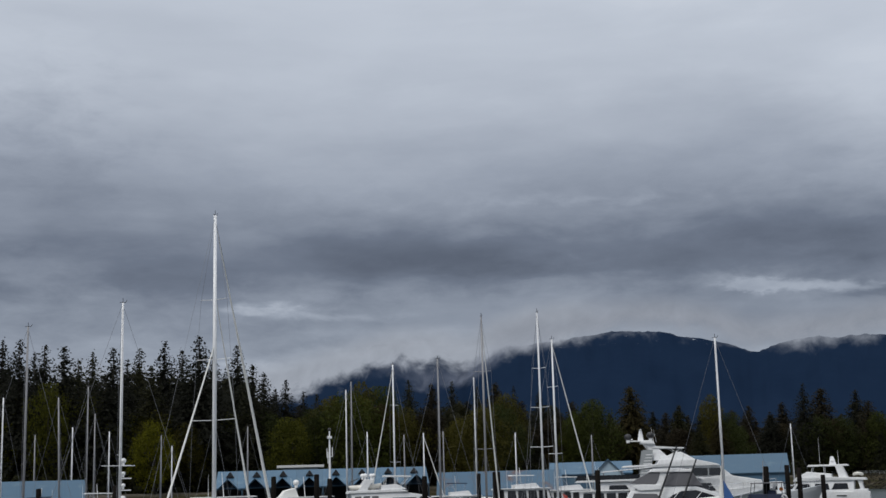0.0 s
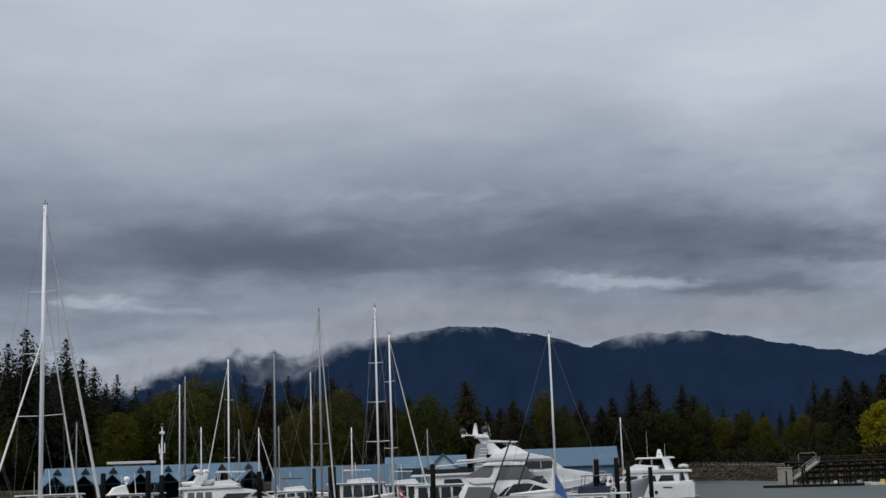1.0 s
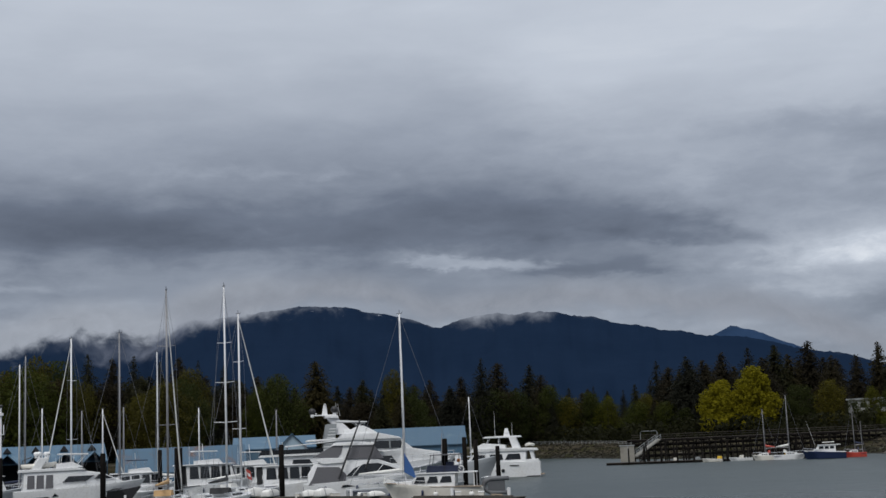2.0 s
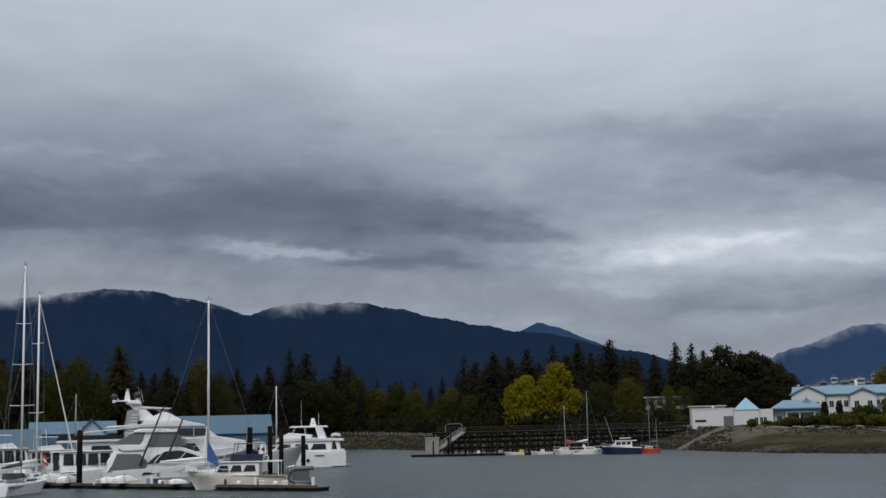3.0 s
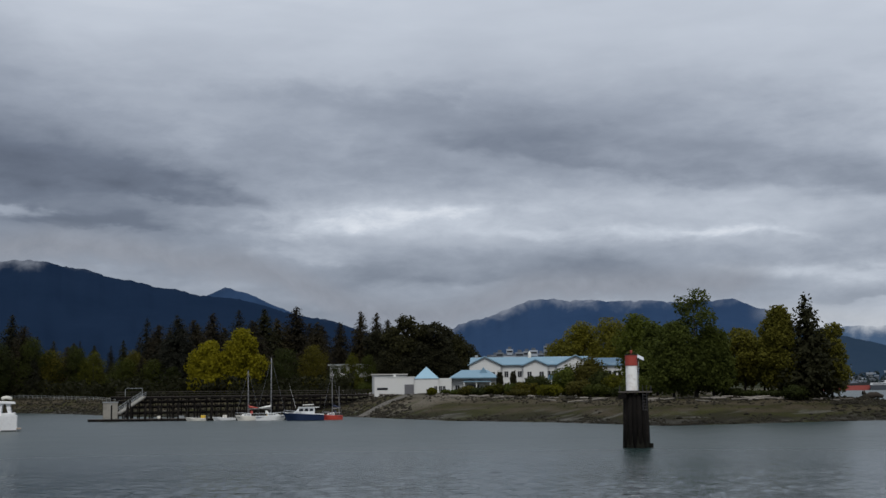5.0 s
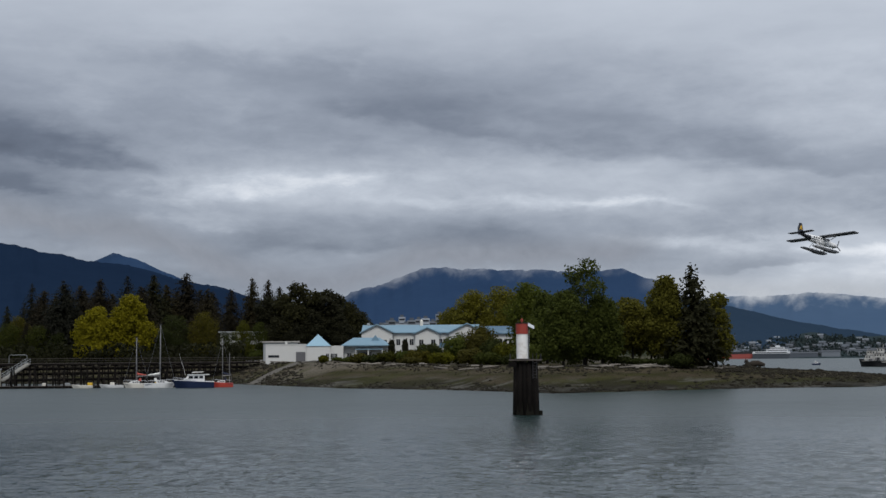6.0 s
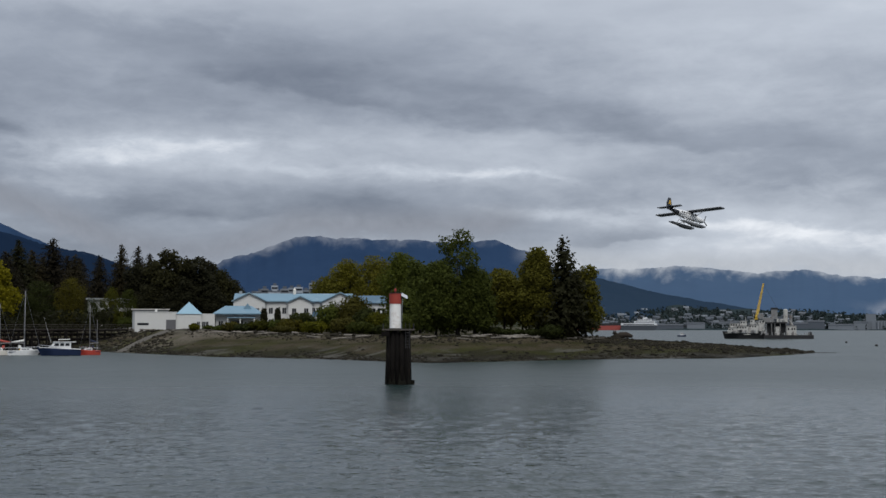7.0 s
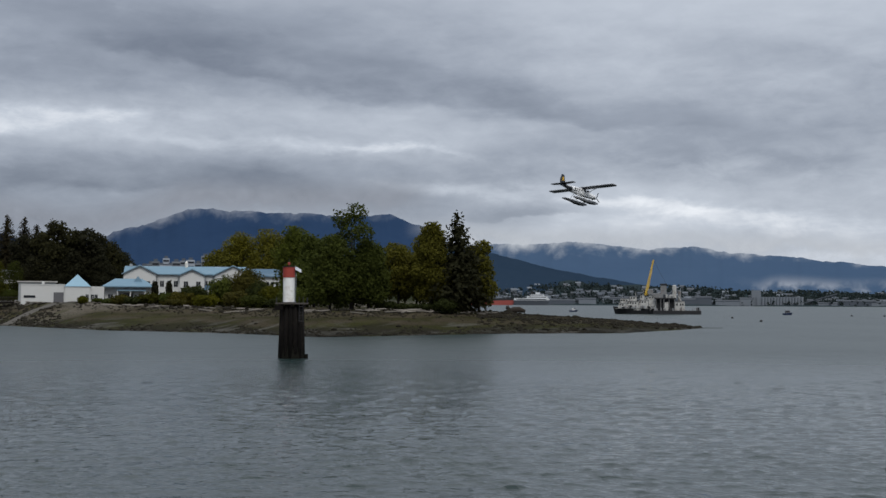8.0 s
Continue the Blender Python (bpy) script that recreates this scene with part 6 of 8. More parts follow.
def express_cruiser():
    L, beam, bz, sz = 15.5, 4.6, 2.9, 1.9
    y = thing("express_cruiser", berth(10.2, 171, 3), "white express cruiser under grey canvas covers", "motor boat", "moored boats")
    part("hull", hull_mesh(L, beam, bz, sz, 0.16), WHITE, y)
    hw1 = half(beam, L, 0.88, 0.12, 1.9)
    part("coachroof", slab([(-7.2, 1.7), (6.6, 2.5), (5.4, 3.0), (4.4, 3.75), (1.8, 4.7), (-2.4, 4.9), (-6.4, 4.3), (-7.2, 3.0)], hw1, 0.08), WHITE, y)
    part("side_window", slab([(-2.4, 2.65), (0.7, 2.75), (4.5, 3.25), (3.2, 3.75), (1.8, 4.2), (0.0, 4.15), (-1.25, 3.65)], grow(hw1, 0.03)), GLASS, y)
    for x0, x1, z0, z1 in ((-1.6, -0.3, 2.7, 4.1), (1.3, 2.5, 2.8, 4.0)):
        part("window_mullion", slab([(x0, z0), (x0 + 0.1, z0), (x1, z1), (x1 - 0.1, z1)], grow(hw1, 0.045)), WHITE, y)
    part("hull_window", slab([(-3.0, 1.3), (1.6, 1.55), (2.2, 1.8), (-2.8, 1.6)], grow(half(beam, L, 0.95), 0.03)), GLASS, y)
    hw2 = half(beam, L, 0.80, 0.10, 4.6)
    part("canvas_enclosure", slab([(-2.3, 4.8), (2.6, 4.75), (1.35, 6.55), (-1.3, 6.6), (-2.1, 5.6)], hw2, 0.06), CANVAS_GREY, y, "grey canvas round the cockpit")
    part("canvas_enclosure", slab([(-6.5, 5.25), (-3.4, 4.9), (-2.9, 5.6), (-2.6, 6.6), (-3.9, 6.6)], hw2, 0.06), CANVAS_GREY, y, "grey canvas over the after cockpit")
    part("hardtop", slab([(-4.1, 6.58), (1.45, 6.5), (1.3, 6.8), (-0.5, 7.0), (-3.6, 6.95)], half(beam, L, 0.80, 0.1, 6.5), 0.06), WHITE, y)
    for s in (1, -1):
        part("arch", slab([(-4.2, 4.35), (-2.4, 4.5), (-1.2, 6.65), (-2.5, 6.8), (-3.0, 5.6)], lambda x, z: 0.1, 0.03), WHITE, y, at=pose(0, s * 1.9, 0, s * 4))
    part("wing_moulding", slab([(-6.4, 4.9), (-5.2, 4.3), (-2.6, 4.4), (-2.6, 5.0), (-5.0, 5.1)], half(beam, L, 0.86), 0.06), WHITE, y)
    part("aft_cover", slab([(-7.2, 1.7), (-2.5, 1.9), (-2.3, 2.9), (-3.2, 3.9), (-6.0, 4.0), (-6.6, 2.6)], grow(half(beam, L, 0.88, 0.1, 2), 0.05), 0.05), CANVAS_GREY, y, "sagging grey aft cover")
    for x0, x1, z0, z1 in ((-3.3, -0.35, 2.4, 9.8), (0.15, 1.95, 3.5, 8.05)):
        part("outrigger", tube(bmesh.new(), [(x0, -2.35, z0), (x1, -2.45, z1)], [0.15, 0.10], 6), BLACK, y, "slanting dark outrigger pole")
    part("anchor_roller", boxed(7.2, 8.1, -0.25, 0.25, 2.75, 2.95, 0.03), CHROME, y)
    part("deck_hatch", boxed(4.0, 4.9, -0.5, 0.5, 3.15, 3.28, 0.03), GLASS, y)
    rail_run(y, L, beam, bz, sz, 0, 7.4, 0.6)
    for fx in (-5, -1, 3):
        fender(y, fx, -half(beam, L, 1.0)(fx, 0) - 0.1, 1.2)


express_cruiser()


def trawler(a, d, turn, L, label, fly=True, canvas=CANVAS_GREY, hullmat=None, flag=False, top=0.0):
    """A cabin cruiser with a wheelhouse, side deck, windows all round and a flying bridge."""
    beam, bz, sz = L * 0.33, L * 0.2, L * 0.125
    y = thing("cabin_cruiser", berth(a, d, turn), label, "motor boat", "moored boats")
    part("hull", hull_mesh(L, beam, bz, sz, 0.13), hullmat or WHITE, y)
    hw1 = half(beam, L, 0.8, 0.06, sz)
    h = sz + L * 0.19 + top
    part("cabin", slab([(-L * 0.33, sz - 0.1), (L * 0.26, sz + 0.3), (L * 0.19, h), (-L * 0.34, h)], hw1, 0.05), WHITE, y)
    wz = sz + (h - sz) * 0.36
    for k in range(4):
        x0 = -L * 0.3 + L * 0.125 * k
        windows(y, ((x0, x0 + L * 0.11),), wz, h - 0.22, hw1, 0.1)
    # a black slab paints the shade of the open cockpit
    part("cockpit_shade", slab([(-L * 0.40, sz + 0.3), (-L * 0.345, sz + 0.3), (-L * 0.345, h - 0.05), (-L * 0.40, h - 0.05)], half(beam, L, 0.74)), SHADE_BLACK, y, "black slab painted as the shaded cockpit opening")
    part("toe_rail", slab([(-L * 0.48, sz * 0.93), (L * 0.2, sz * 1.12), (L * 0.2, sz * 1.18), (-L * 0.48, sz * 0.99)], grow(half(beam, L, 1.0), 0.02)), (NAVY, BLACK, TEAK)[int(abs(a) * 10) % 3], y)
    part("windscreen", slab([(L * 0.195, h - 0.15), (L * 0.235, wz), (L * 0.25, wz), (L * 0.21, h - 0.15)], half(beam, L, 0.68)), GLASS, y)
    part("cabin_roof", slab([(-L * 0.44, h), (L * 0.23, h), (L * 0.22, h + 0.14), (-L * 0.43, h + 0.14)], half(beam, L, 0.88), 0.03), WHITE, y)
    for s in (1, -1):
        bars("roof_post", [[(-L * 0.42, s * beam * 0.36, sz), (-L * 0.42, s * beam * 0.36, h)]], 0.05, WHITE, y)
        fender(y, -L * 0.15, s * (beam / 2 + 0.08), sz * 0.6), fender(y, L * 0.1, s * (beam / 2 + 0.02), sz * 0.7)
    if fly:
        part("flybridge", slab([(-L * 0.2, h + 0.1), (L * 0.1, h + 0.1), (L * 0.05, h + 0.85), (-L * 0.2, h + 0.65)], half(beam, L, 0.66), 0.05), WHITE, y)
        part("bimini", slab([(-L * 0.24, h + 2.0), (L * 0.04, h + 1.95), (L * 0.03, h + 2.08), (-L * 0.23, h + 2.14)], half(beam, L, 0.62), 0.03), canvas, y, "canvas bimini top")
        for s in (1, -1):
            bars("bimini_frame", [[(-L * 0.2, s * beam * 0.28, h + 0.1), (-L * 0.2, s * beam * 0.28, h + 2.0)], [(0, s * beam * 0.28, h + 0.7), (L * 0.02, s * beam * 0.28, h + 1.95)], [(-L * 0.1, s * beam * 0.28, h + 0.6), (-L * 0.18, s * beam * 0.28, h + 2.0)]], 0.025, CHROME, y)
    part("mast", tube(bmesh.new(), [(-L * 0.1, 0, h), (-L * 0.12, 0, h + 3.2)], [0.06, 0.04], 6), WHITE, y)
    antenna(y, -L * 0.25, beam * 0.3, h, 3.0)
    rail_run(y, L, beam, bz, sz, L * 0.05, L * 0.49, 0.7)
    if flag:
        part("flag_staff", tube(bmesh.new(), [(-L * 0.47, 0, sz), (-L * 0.52, 0, sz + 2.6)], [0.03, 0.02], 5), TEAK, y)
        part("flag", slab([(-L * 0.515, sz + 2.5), (-L * 0.47, sz + 2.2), (-L * 0.45, sz + 0.9), (-L * 0.50, sz + 1.2)], lambda x, z: 0.012 + 0.03 * abs(math.sin(6 * z))), REDPAINT, y, "drooping red and white flag")
        part("flag_field", slab([(-L * 0.505, sz + 2.0), (-L * 0.475, sz + 1.8), (-L * 0.465, sz + 1.35), (-L * 0.495, sz + 1.55)], lambda x, z: 0.06), WHITE, y)
    return y


trawler(7.2, 181, 2, 12.5, "white cabin cruiser with a flag at its stern", fly=False, flag=True, top=0.3)
trawler(3.75, 203, 14, 13.0, "white flybridge fishing boat with a tall tower", canvas=WHITE, top=0.6)
trawler(-9.0, 172, 5, 12.5, "white cabin cruiser below the tall mast", fly=False, top=0.9)
trawler(-14.2, 172, 8, 12.0, "white cabin cruiser at its berth", fly=True, canvas=WHITE)


trawler(0.9, 212, 6, 12.0, "white cabin cruiser with a canvas top by the boathouses", canvas=CANVAS_NAVY)
trawler(-3.4, 214, 174, 11.0, "white cabin cruiser moored stern-to by the boathouses", canvas=WHITE, top=0.3)
trawler(5.7, 206, 8, 12.0, "white flybridge cruiser behind the sloops", canvas=WHITE, top=0.5)
trawler(-17.3, 176, 172, 11.0, "white cabin cruiser at the outer pontoon", canvas=CANVAS_NAVY)


def near_cruiser():
    L, beam, bz, sz = 11.4, 3.7, 2.1, 1.35
    y = thing("cabin_cruiser", berth(13.2, 149, 172), "classic white cruiser with navy canvas and a dinghy on its davits", "motor boat", "moored boats")
    part("hull", hull_mesh(L, beam, bz, sz, 0.13), CREAM, y)
    part("cap_rail", slab([(-5.6, 1.36), (0, 1.5), (5.3, 2.05), (5.3, 2.12), (0, 1.57), (-5.6, 1.43)], grow(half(beam, L, 1.0), 0.03)), TEAK, y)
    hw1 = half(beam, L, 0.8, 0.05, 1.3)
    part("cabin", slab([(-2.6, 1.2), (2.9, 1.6), (1.5, 2.95), (-2.7, 2.95)], hw1, 0.05), WHITE, y)
    windows(y, ((-2.3, -0.9), (-0.75, 0.55), (0.7, 2.0)), 1.95, 2.65, hw1, 0.5)
    part("trunk_cabin", slab([(2.6, 1.6), (4.3, 1.8), (4.0, 2.15), (2.2, 2.25)], half(beam, L, 0.6), 0.04), WHITE, y)
    part("cabin_roof", slab([(-5.0, 2.95), (1.9, 2.95), (1.7, 3.08), (-4.9, 3.08)], half(beam, L, 0.86), 0.02), WHITE, y)
    part("fly_dodger", slab([(-3.2, 3.08), (0.6, 3.08), (0.4, 3.85), (-3.1, 3.75)], half(beam, L, 0.7), 0.03), CANVAS_NAVY, y, "navy canvas weather cloth")
    for s in (1, -1):
        bars("enclosure_frame", [[(-3.2, s * 1.35, 3.1), (-3.2, s * 1.35, 5.0)], [(0.3, s * 1.3, 3.1), (0.0, s * 1.3, 5.0)], [(-1.5, s * 1.35, 3.1), (-1.6, s * 1.35, 5.0)], [(-3.2, s * 1.35, 5.0), (0.0, s * 1.3, 5.0)]], 0.035, BLACK, y)
        bars("davit", [[(-5.4, s * 0.9, 1.4), (-5.6, s * 0.9, 2.3), (-6.3, s * 0.9, 2.4)]], 0.04, CHROME, y)
        bars("post", [[(-4.8, s * 1.45, 1.4), (-4.8, s * 1.45, 2.95)]], 0.06, WHITE, y)
        fender(y, 1.0, s * 1.9, 0.9), fender(y, -2.5, s * 1.95, 0.8)
    part("bimini", slab([(-3.3, 4.95), (0.1, 4.95), (0.1, 5.05), (-3.3, 5.08)], half(beam, L, 0.74), 0.02), CANVAS_GREY, y)
    part("pilot_seat", boxed(-2.4, -1.6, -0.5, 0.5, 3.1, 4.2, 0.05), CANVAS_NAVY, y)
    part("life_ring", tube(bmesh.new(), [(-3.4, 1.5 + 0.02, 3.4 + 0.0)] + [(-3.4 + 0.32 * math.cos(a), 1.52, 3.4 + 0.32 * math.sin(a)) for a in (k * math.pi / 6 for k in range(13))][1:], 0.07, 6), WHITE, y, "white life ring", smooth=True)
    part("float_ball", dome(0.22, 1.0, (-2.8, -1.4, 4.3)), ORANGE, y, "orange buoy", smooth=True)
    part("dinghy", dinghy_mesh(2.9, 0.30, 1.6), RUBBER, y, "grey inflatable dinghy tipped on its side", at=pose(-7.1, -0.2, 1.35, 78, 0, 0), smooth=True)
    part("dinghy_floor", boxed(-1.0, 0.95, -0.6, 0.6, -0.1, 0.0, 0.02), RUBBER, y, at=pose(-7.1, -0.15, 1.35, 78, 0, 0))
    part("signal_mast", tube(bmesh.new(), [(-1.0, 0, 3.1), (-1.2, 0, 7.4)], [0.06, 0.04], 6), DARKALU, y)
    rail_run(y, L, beam, bz, sz, 0.5, 5.4, 0.55)


near_cruiser()


def sport_yacht():
    L, beam, bz, sz = 17.5, 5.0, 3.3, 2.3
    y = thing("sport_yacht", berth(-1.7, 188, 6), "white sport yacht with black windows and a dinghy on its roof", "motor yacht", "moored boats")
    part("hull", hull_mesh(L, beam, bz, sz, 0.17), WHITE, y)
    part("hull_window", slab([(-4, 1.45), (4.5, 1.8), (5.5, 2.2), (-3.6, 1.95)], grow(half(beam, L, 0.93), 0.03)), GLASS, y)
    part("dark_topsides", slab([(-8.5, 0.25), (6.6, 0.5), (8.1, 2.3), (5.2, 1.9), (-8.5, 1.35)], grow(half(beam, L, 0.955), 0.03)), BLACK, y, "black painted lower hull")
    hw1 = half(beam, L, 0.86, 0.10, 2.3)
    part("cabin", slab([(-7.6, 2.2), (5.8, 3.0), (2.6, 4.4), (-0.5, 4.9), (-7.6, 4.8)], hw1, 0.07), WHITE, y)
    part("side_window", slab([(-2.6, 3.3), (0.6, 3.4), (1.6, 4.1), (-1.8, 4.1)], grow(hw1, 0.03)), GLASS, y)
    part("side_window", slab([(1.6, 3.6), (4.2, 3.55), (3.0, 4.15), (2.2, 4.2)], grow(hw1, 0.03)), GLASS, y)
    for x in (-7.2, -6.0, -4.8):
        part("curtain_panel", slab([(x, 2.6), (x + 1.0, 2.65), (x + 1.0, 4.4), (x + 0.1, 4.4)], grow(hw1, 0.03)), CANVAS_GREY, y, "grey cockpit curtain")
    part("roof", slab([(-8.2, 4.8), (0.5, 4.9), (-0.8, 5.3), (-8.0, 5.2)], half(beam, L, 0.85), 0.05), WHITE, y)
    part("fly_screen", slab([(-3.4, 5.2), (0.2, 5.25), (-1.2, 6.0), (-3.4, 5.8)], half(beam, L, 0.74), 0.04), WHITE, y)
    part("hardtop", slab([(-3.0, 7.0), (1.0, 6.9), (0.8, 7.1), (-2.9, 7.22)], half(beam, L, 0.62), 0.04), WHITE, y)
    for s in (1, -1):
        bars("hardtop_post", [[(-2.8, s * 1.4, 5.3), (-2.6, s * 1.4, 7.0)], [(0.6, s * 1.3, 6.9), (-0.6, s * 1.4, 5.6)], [(-1.2, s * 1.4, 5.6), (-1.0, s * 1.4, 6.95)]], 0.04, WHITE, y)
    part("dinghy", dinghy_mesh(4.4, 0.34, 1.7), CREAM, y, "cream dinghy stowed on the roof", at=pose(-5.6, 0, 5.65), smooth=True)
    part("dinghy_hull", slab([(-2.0, -0.3), (1.4, -0.3), (2.0, 0.1), (-2.1, 0.1)], lambda x, z: 0.75, 0.05), CREAM, y, at=pose(-5.6, 0, 5.6))
    part("arch", slab([(-6.6, 5.2), (-5.4, 5.2), (-4.4, 6.7), (-5.6, 6.75)], lambda x, z: 1.9, 0.05), WHITE, y)
    for x, yy, r in ((-5.8, 1.3, 0.33), (-4.6, 0.3, 0.33), (-5.6, -1.2, 0.36), (-4.4, -1.5, 0.3)):
        radome(y, x, yy, 7.25, r)
    bars("davit", [[(-7.8, 0.4, 5.2), (-7.6, 0.4, 6.4), (-6.4, 0.2, 6.9)]], 0.07, BLACK, y)
    rail_run(y, L, beam, bz, sz, 0.5, 8.3, 0.65)


sport_yacht()


def grey_boat():
    y = trawler(-5.6, 205, 10, 13.0, "grey-hulled boat with white domes and a radar mast", fly=False, hullmat=GREYHULL, top=0.2)
    radome(y, -2.6, 0.6, 6.6, 0.5)
    part("cover", slab([(-5.6, 4.2), (-2.4, 4.2), (-3.0, 5.8), (-4.6, 5.4)], lambda x, z: 1.3, 0.08), CANVAS_WHITE, y, "white draped cover")
    part("radar_mast", tube(bmesh.new(), [(2.6, 0, 4), (2.6, 0, 12.2), (2.6, 0, 14.4)], [0.18, 0.14, 0.08], 8), WHITE, y)
    bars("yard", [[(2.6, -2.2, 10.4), (2.6, 2.2, 10.4)], [(2.6, -2.2, 10.4), (2.6, -2.2, 11.8)], [(2.6, 2.2, 10.4), (2.6, 2.2, 11.8)], [(2.6, 1.4, 9.4), (2.6, 1.4, 11.2)]], 0.07, WHITE, y)
    part("radar_bar", boxed(2.3, 2.9, -0.5, 0.5, 13.2, 13.6, 0.05), WHITE, y)
    radome(y, 2.6, 0.0, 14.6, 0.3, BLACK)


grey_boat()


def sailboat(a, d, top_el, L=11.0, turn=0.0, mast_mat=None, cover=None, spreaders=2, jib=True, label="", lean=0.0, backstay=True, hullmat=None, thick=1.0, mizzen=0.0):
    """A sloop: hull, coachroof, cockpit, mast with spreaders, boom under its cover, rigging and a furled foresail."""
    H = lift(top_el, d)
    beam, bz, sz = L * 0.29, 0.9 + L * 0.045, 0.75 + L * 0.03
    y = thing("sailboat", berth(a, d, turn), label or "white sloop moored with its sail stowed under a cover", "sailboat", "moored boats")
    part("hull", hull_mesh(L, beam, bz, sz, 0.14, stern_w=0.7), hullmat or WHITE, y)
    part("stripe", slab([(-L * 0.48, sz * 0.78), (L * 0.4, sz * 0.86), (L * 0.4, sz * 0.93), (-L * 0.48, sz * 0.85)], grow(half(beam, L, 0.98), 0.0)), NAVY, y)
    part("coachroof", slab([(-L * 0.12, sz - 0.05), (L * 0.27, sz + 0.2), (L * 0.2, sz + 0.5), (-L * 0.13, sz + 0.62)], half(beam, L, 0.6, 0.1, sz), 0.04), WHITE, y)
    for k in range(3):
        x0 = -L * 0.09 + k * L * 0.08
        part("cabin_window", slab([(x0, sz + 0.22), (x0 + L * 0.06, sz + 0.24), (x0 + L * 0.055, sz + 0.42), (x0, sz + 0.42)], grow(half(beam, L, 0.6, 0.1, sz), 0.02)), GLASS, y)
    part("dodger", slab([(-L * 0.19, sz + 0.5), (-L * 0.08, sz + 0.55), (-L * 0.12, sz + 1.15), (-L * 0.18, sz + 1.2)], half(beam, L, 0.55), 0.05), cover or CANVAS_NAVY, y)
    mx = 0.0
    r = 0.115 * thick
    mm = mast_mat or ALU
    part("mast", tube(bmesh.new(), [(mx, 0, sz), (mx + lean * 0.5, 0, H * 0.55), (mx + lean, 0, H)], [r, r * 0.95, r * 0.7], 9), mm, y, smooth=True)
    bars("masthead", [[(mx + lean, 0, H), (mx + lean, 0, H + 0.5)], [(mx + lean - 0.35, 0, H + 0.05), (mx + lean + 0.3, 0, H + 0.05)], [(mx + lean + 0.25, 0, H), (mx + lean + 0.4, 0, H + 0.3)]], 0.03, BLACK, y)
    sp = []
    for k in range(spreaders):
        z = H * (0.38 + 0.36 * k / max(1, spreaders - 1)) if spreaders > 1 else H * 0.52
        w = beam * (0.36 - 0.07 * k)
        off = lean * z / H
        bars("spreader", [[(mx + off - 0.15, -w, z + 0.06), (mx + off, 0, z), (mx + off - 0.15, w, z + 0.06)]], 0.035, mm, y, 5)
        sp.append((off, w, z))
    wires = []
    for s in (1, -1):
        pts = [(mx - 0.1, s * beam * 0.42, sz)] + [(mx + o - 0.15, s * w, z) for o, w, z in sp] + [(mx + lean, 0, H - 0.2)]
        wires.append(pts)
        if sp:
            wires.append([(mx - 0.4, s * beam * 0.42, sz), (mx + sp[0][0], 0, sp[0][2])])
    if backstay:
        wires.append([(-L * 0.48, 0, sz), (mx + lean, 0, H)])
    wires.append([(L * 0.47, 0, bz), (mx + lean, 0, H - 0.2)])
    for wpts in wires:
        part("stay", tubes([wpts], 0.018 if d > 170 else 0.016, 4), WIRE, y)
    if jib:
        a0, b0 = Vector((L * 0.46, 0, bz + 0.5)), Vector((mx + lean, 0, H - 0.6))
        part("furled_foresail", tube(bmesh.new(), [a0, a0.lerp(b0, 0.08), a0.lerp(b0, 0.5), a0.lerp(b0, 0.93), b0], [0.04, 0.085 * thick, 0.07 * thick, 0.04, 0.025], 7), CANVAS_WHITE, y, smooth=True)
    bl = L * 0.4
    part("boom", tube(bmesh.new(), [(mx - 0.1, 0, sz + 1.55), (mx - bl, 0, sz + 1.7)], [0.08, 0.07], 7), mm, y)
    part("sail_cover", tube(bmesh.new(), [(mx - 0.05, 0, sz + 2.7), (mx - 0.2, 0, sz + 2.1), (mx - bl * 0.5, 0, sz + 1.95), (mx - bl * 0.98, 0, sz + 1.82)], [0.1, 0.26, 0.2, 0.08], 8), cover or CANVAS_NAVY, y, smooth=True)
    if mizzen:
        part("mizzen_mast", tube(bmesh.new(), [(-L * 0.33, 0, sz), (-L * 0.33, 0, mizzen)], [r * 0.8, r * 0.6], 8), mm, y)
    rail_run(y, L, beam, bz, sz, -L * 0.4, L * 0.47, 0.6, 10)
    return y


# tall yachts of the near berths
big = sailboat(-9.82, 131, 11.75, 24, 56, thick=1.9, spreaders=3, cover=CANVAS_WHITE, label="large white sailing yacht with a very tall mast")
Hb = lift(11.75, 131)
part("inner_forestay", tube(bmesh.new(), [(7.0, 0, 2.6), (0.2, 0, Hb * 0.74)], [0.14, 0.05], 6), CANVAS_WHITE, big, "furled staysail")
part("running_backstay", tube(bmesh.new(), [(-8.2, 0.5, 2.6), (-0.1, 0, Hb * 0.6)], [0.12, 0.07], 6), CANVAS_WHITE, big)
ketch = sailboat(-13.73, 140, 7.95, 17, 6, thick=1.4, spreaders=2, cover=CANVAS_WHITE, label="white ketch with radar domes on its after mast", jib=False)
for k, z in enumerate((4.9, 6.2, 7.4, 8.7)):
    radome(ketch, -0.9 + 1.2 * 1, 0.0, z + 0.4, 0.3 if k in (0, 3) else 0.24)
    part("radar_bracket", boxed(0.05, 1.1, -0.35, 0.35, z - 0.15, z - 0.05, 0.02), WHITE, ketch)
bars("yard", [[(-2.0, -1, 8.6), (1.6, 1, 8.6)]], 0.04, WHITE, ketch)
sailboat(1.88, 158, 7.15, 13, 74, mast_mat=DARKALU, cover=CANVAS_TAN, thick=1.2, jib=True, label="sloop with a grey mast and a tan sail cover")
sailboat(4.35, 156, 7.25, 14, 68, cover=BLACK, thick=1.15, spreaders=3, jib=False, label="sloop with a silver mast and a black sail cover")
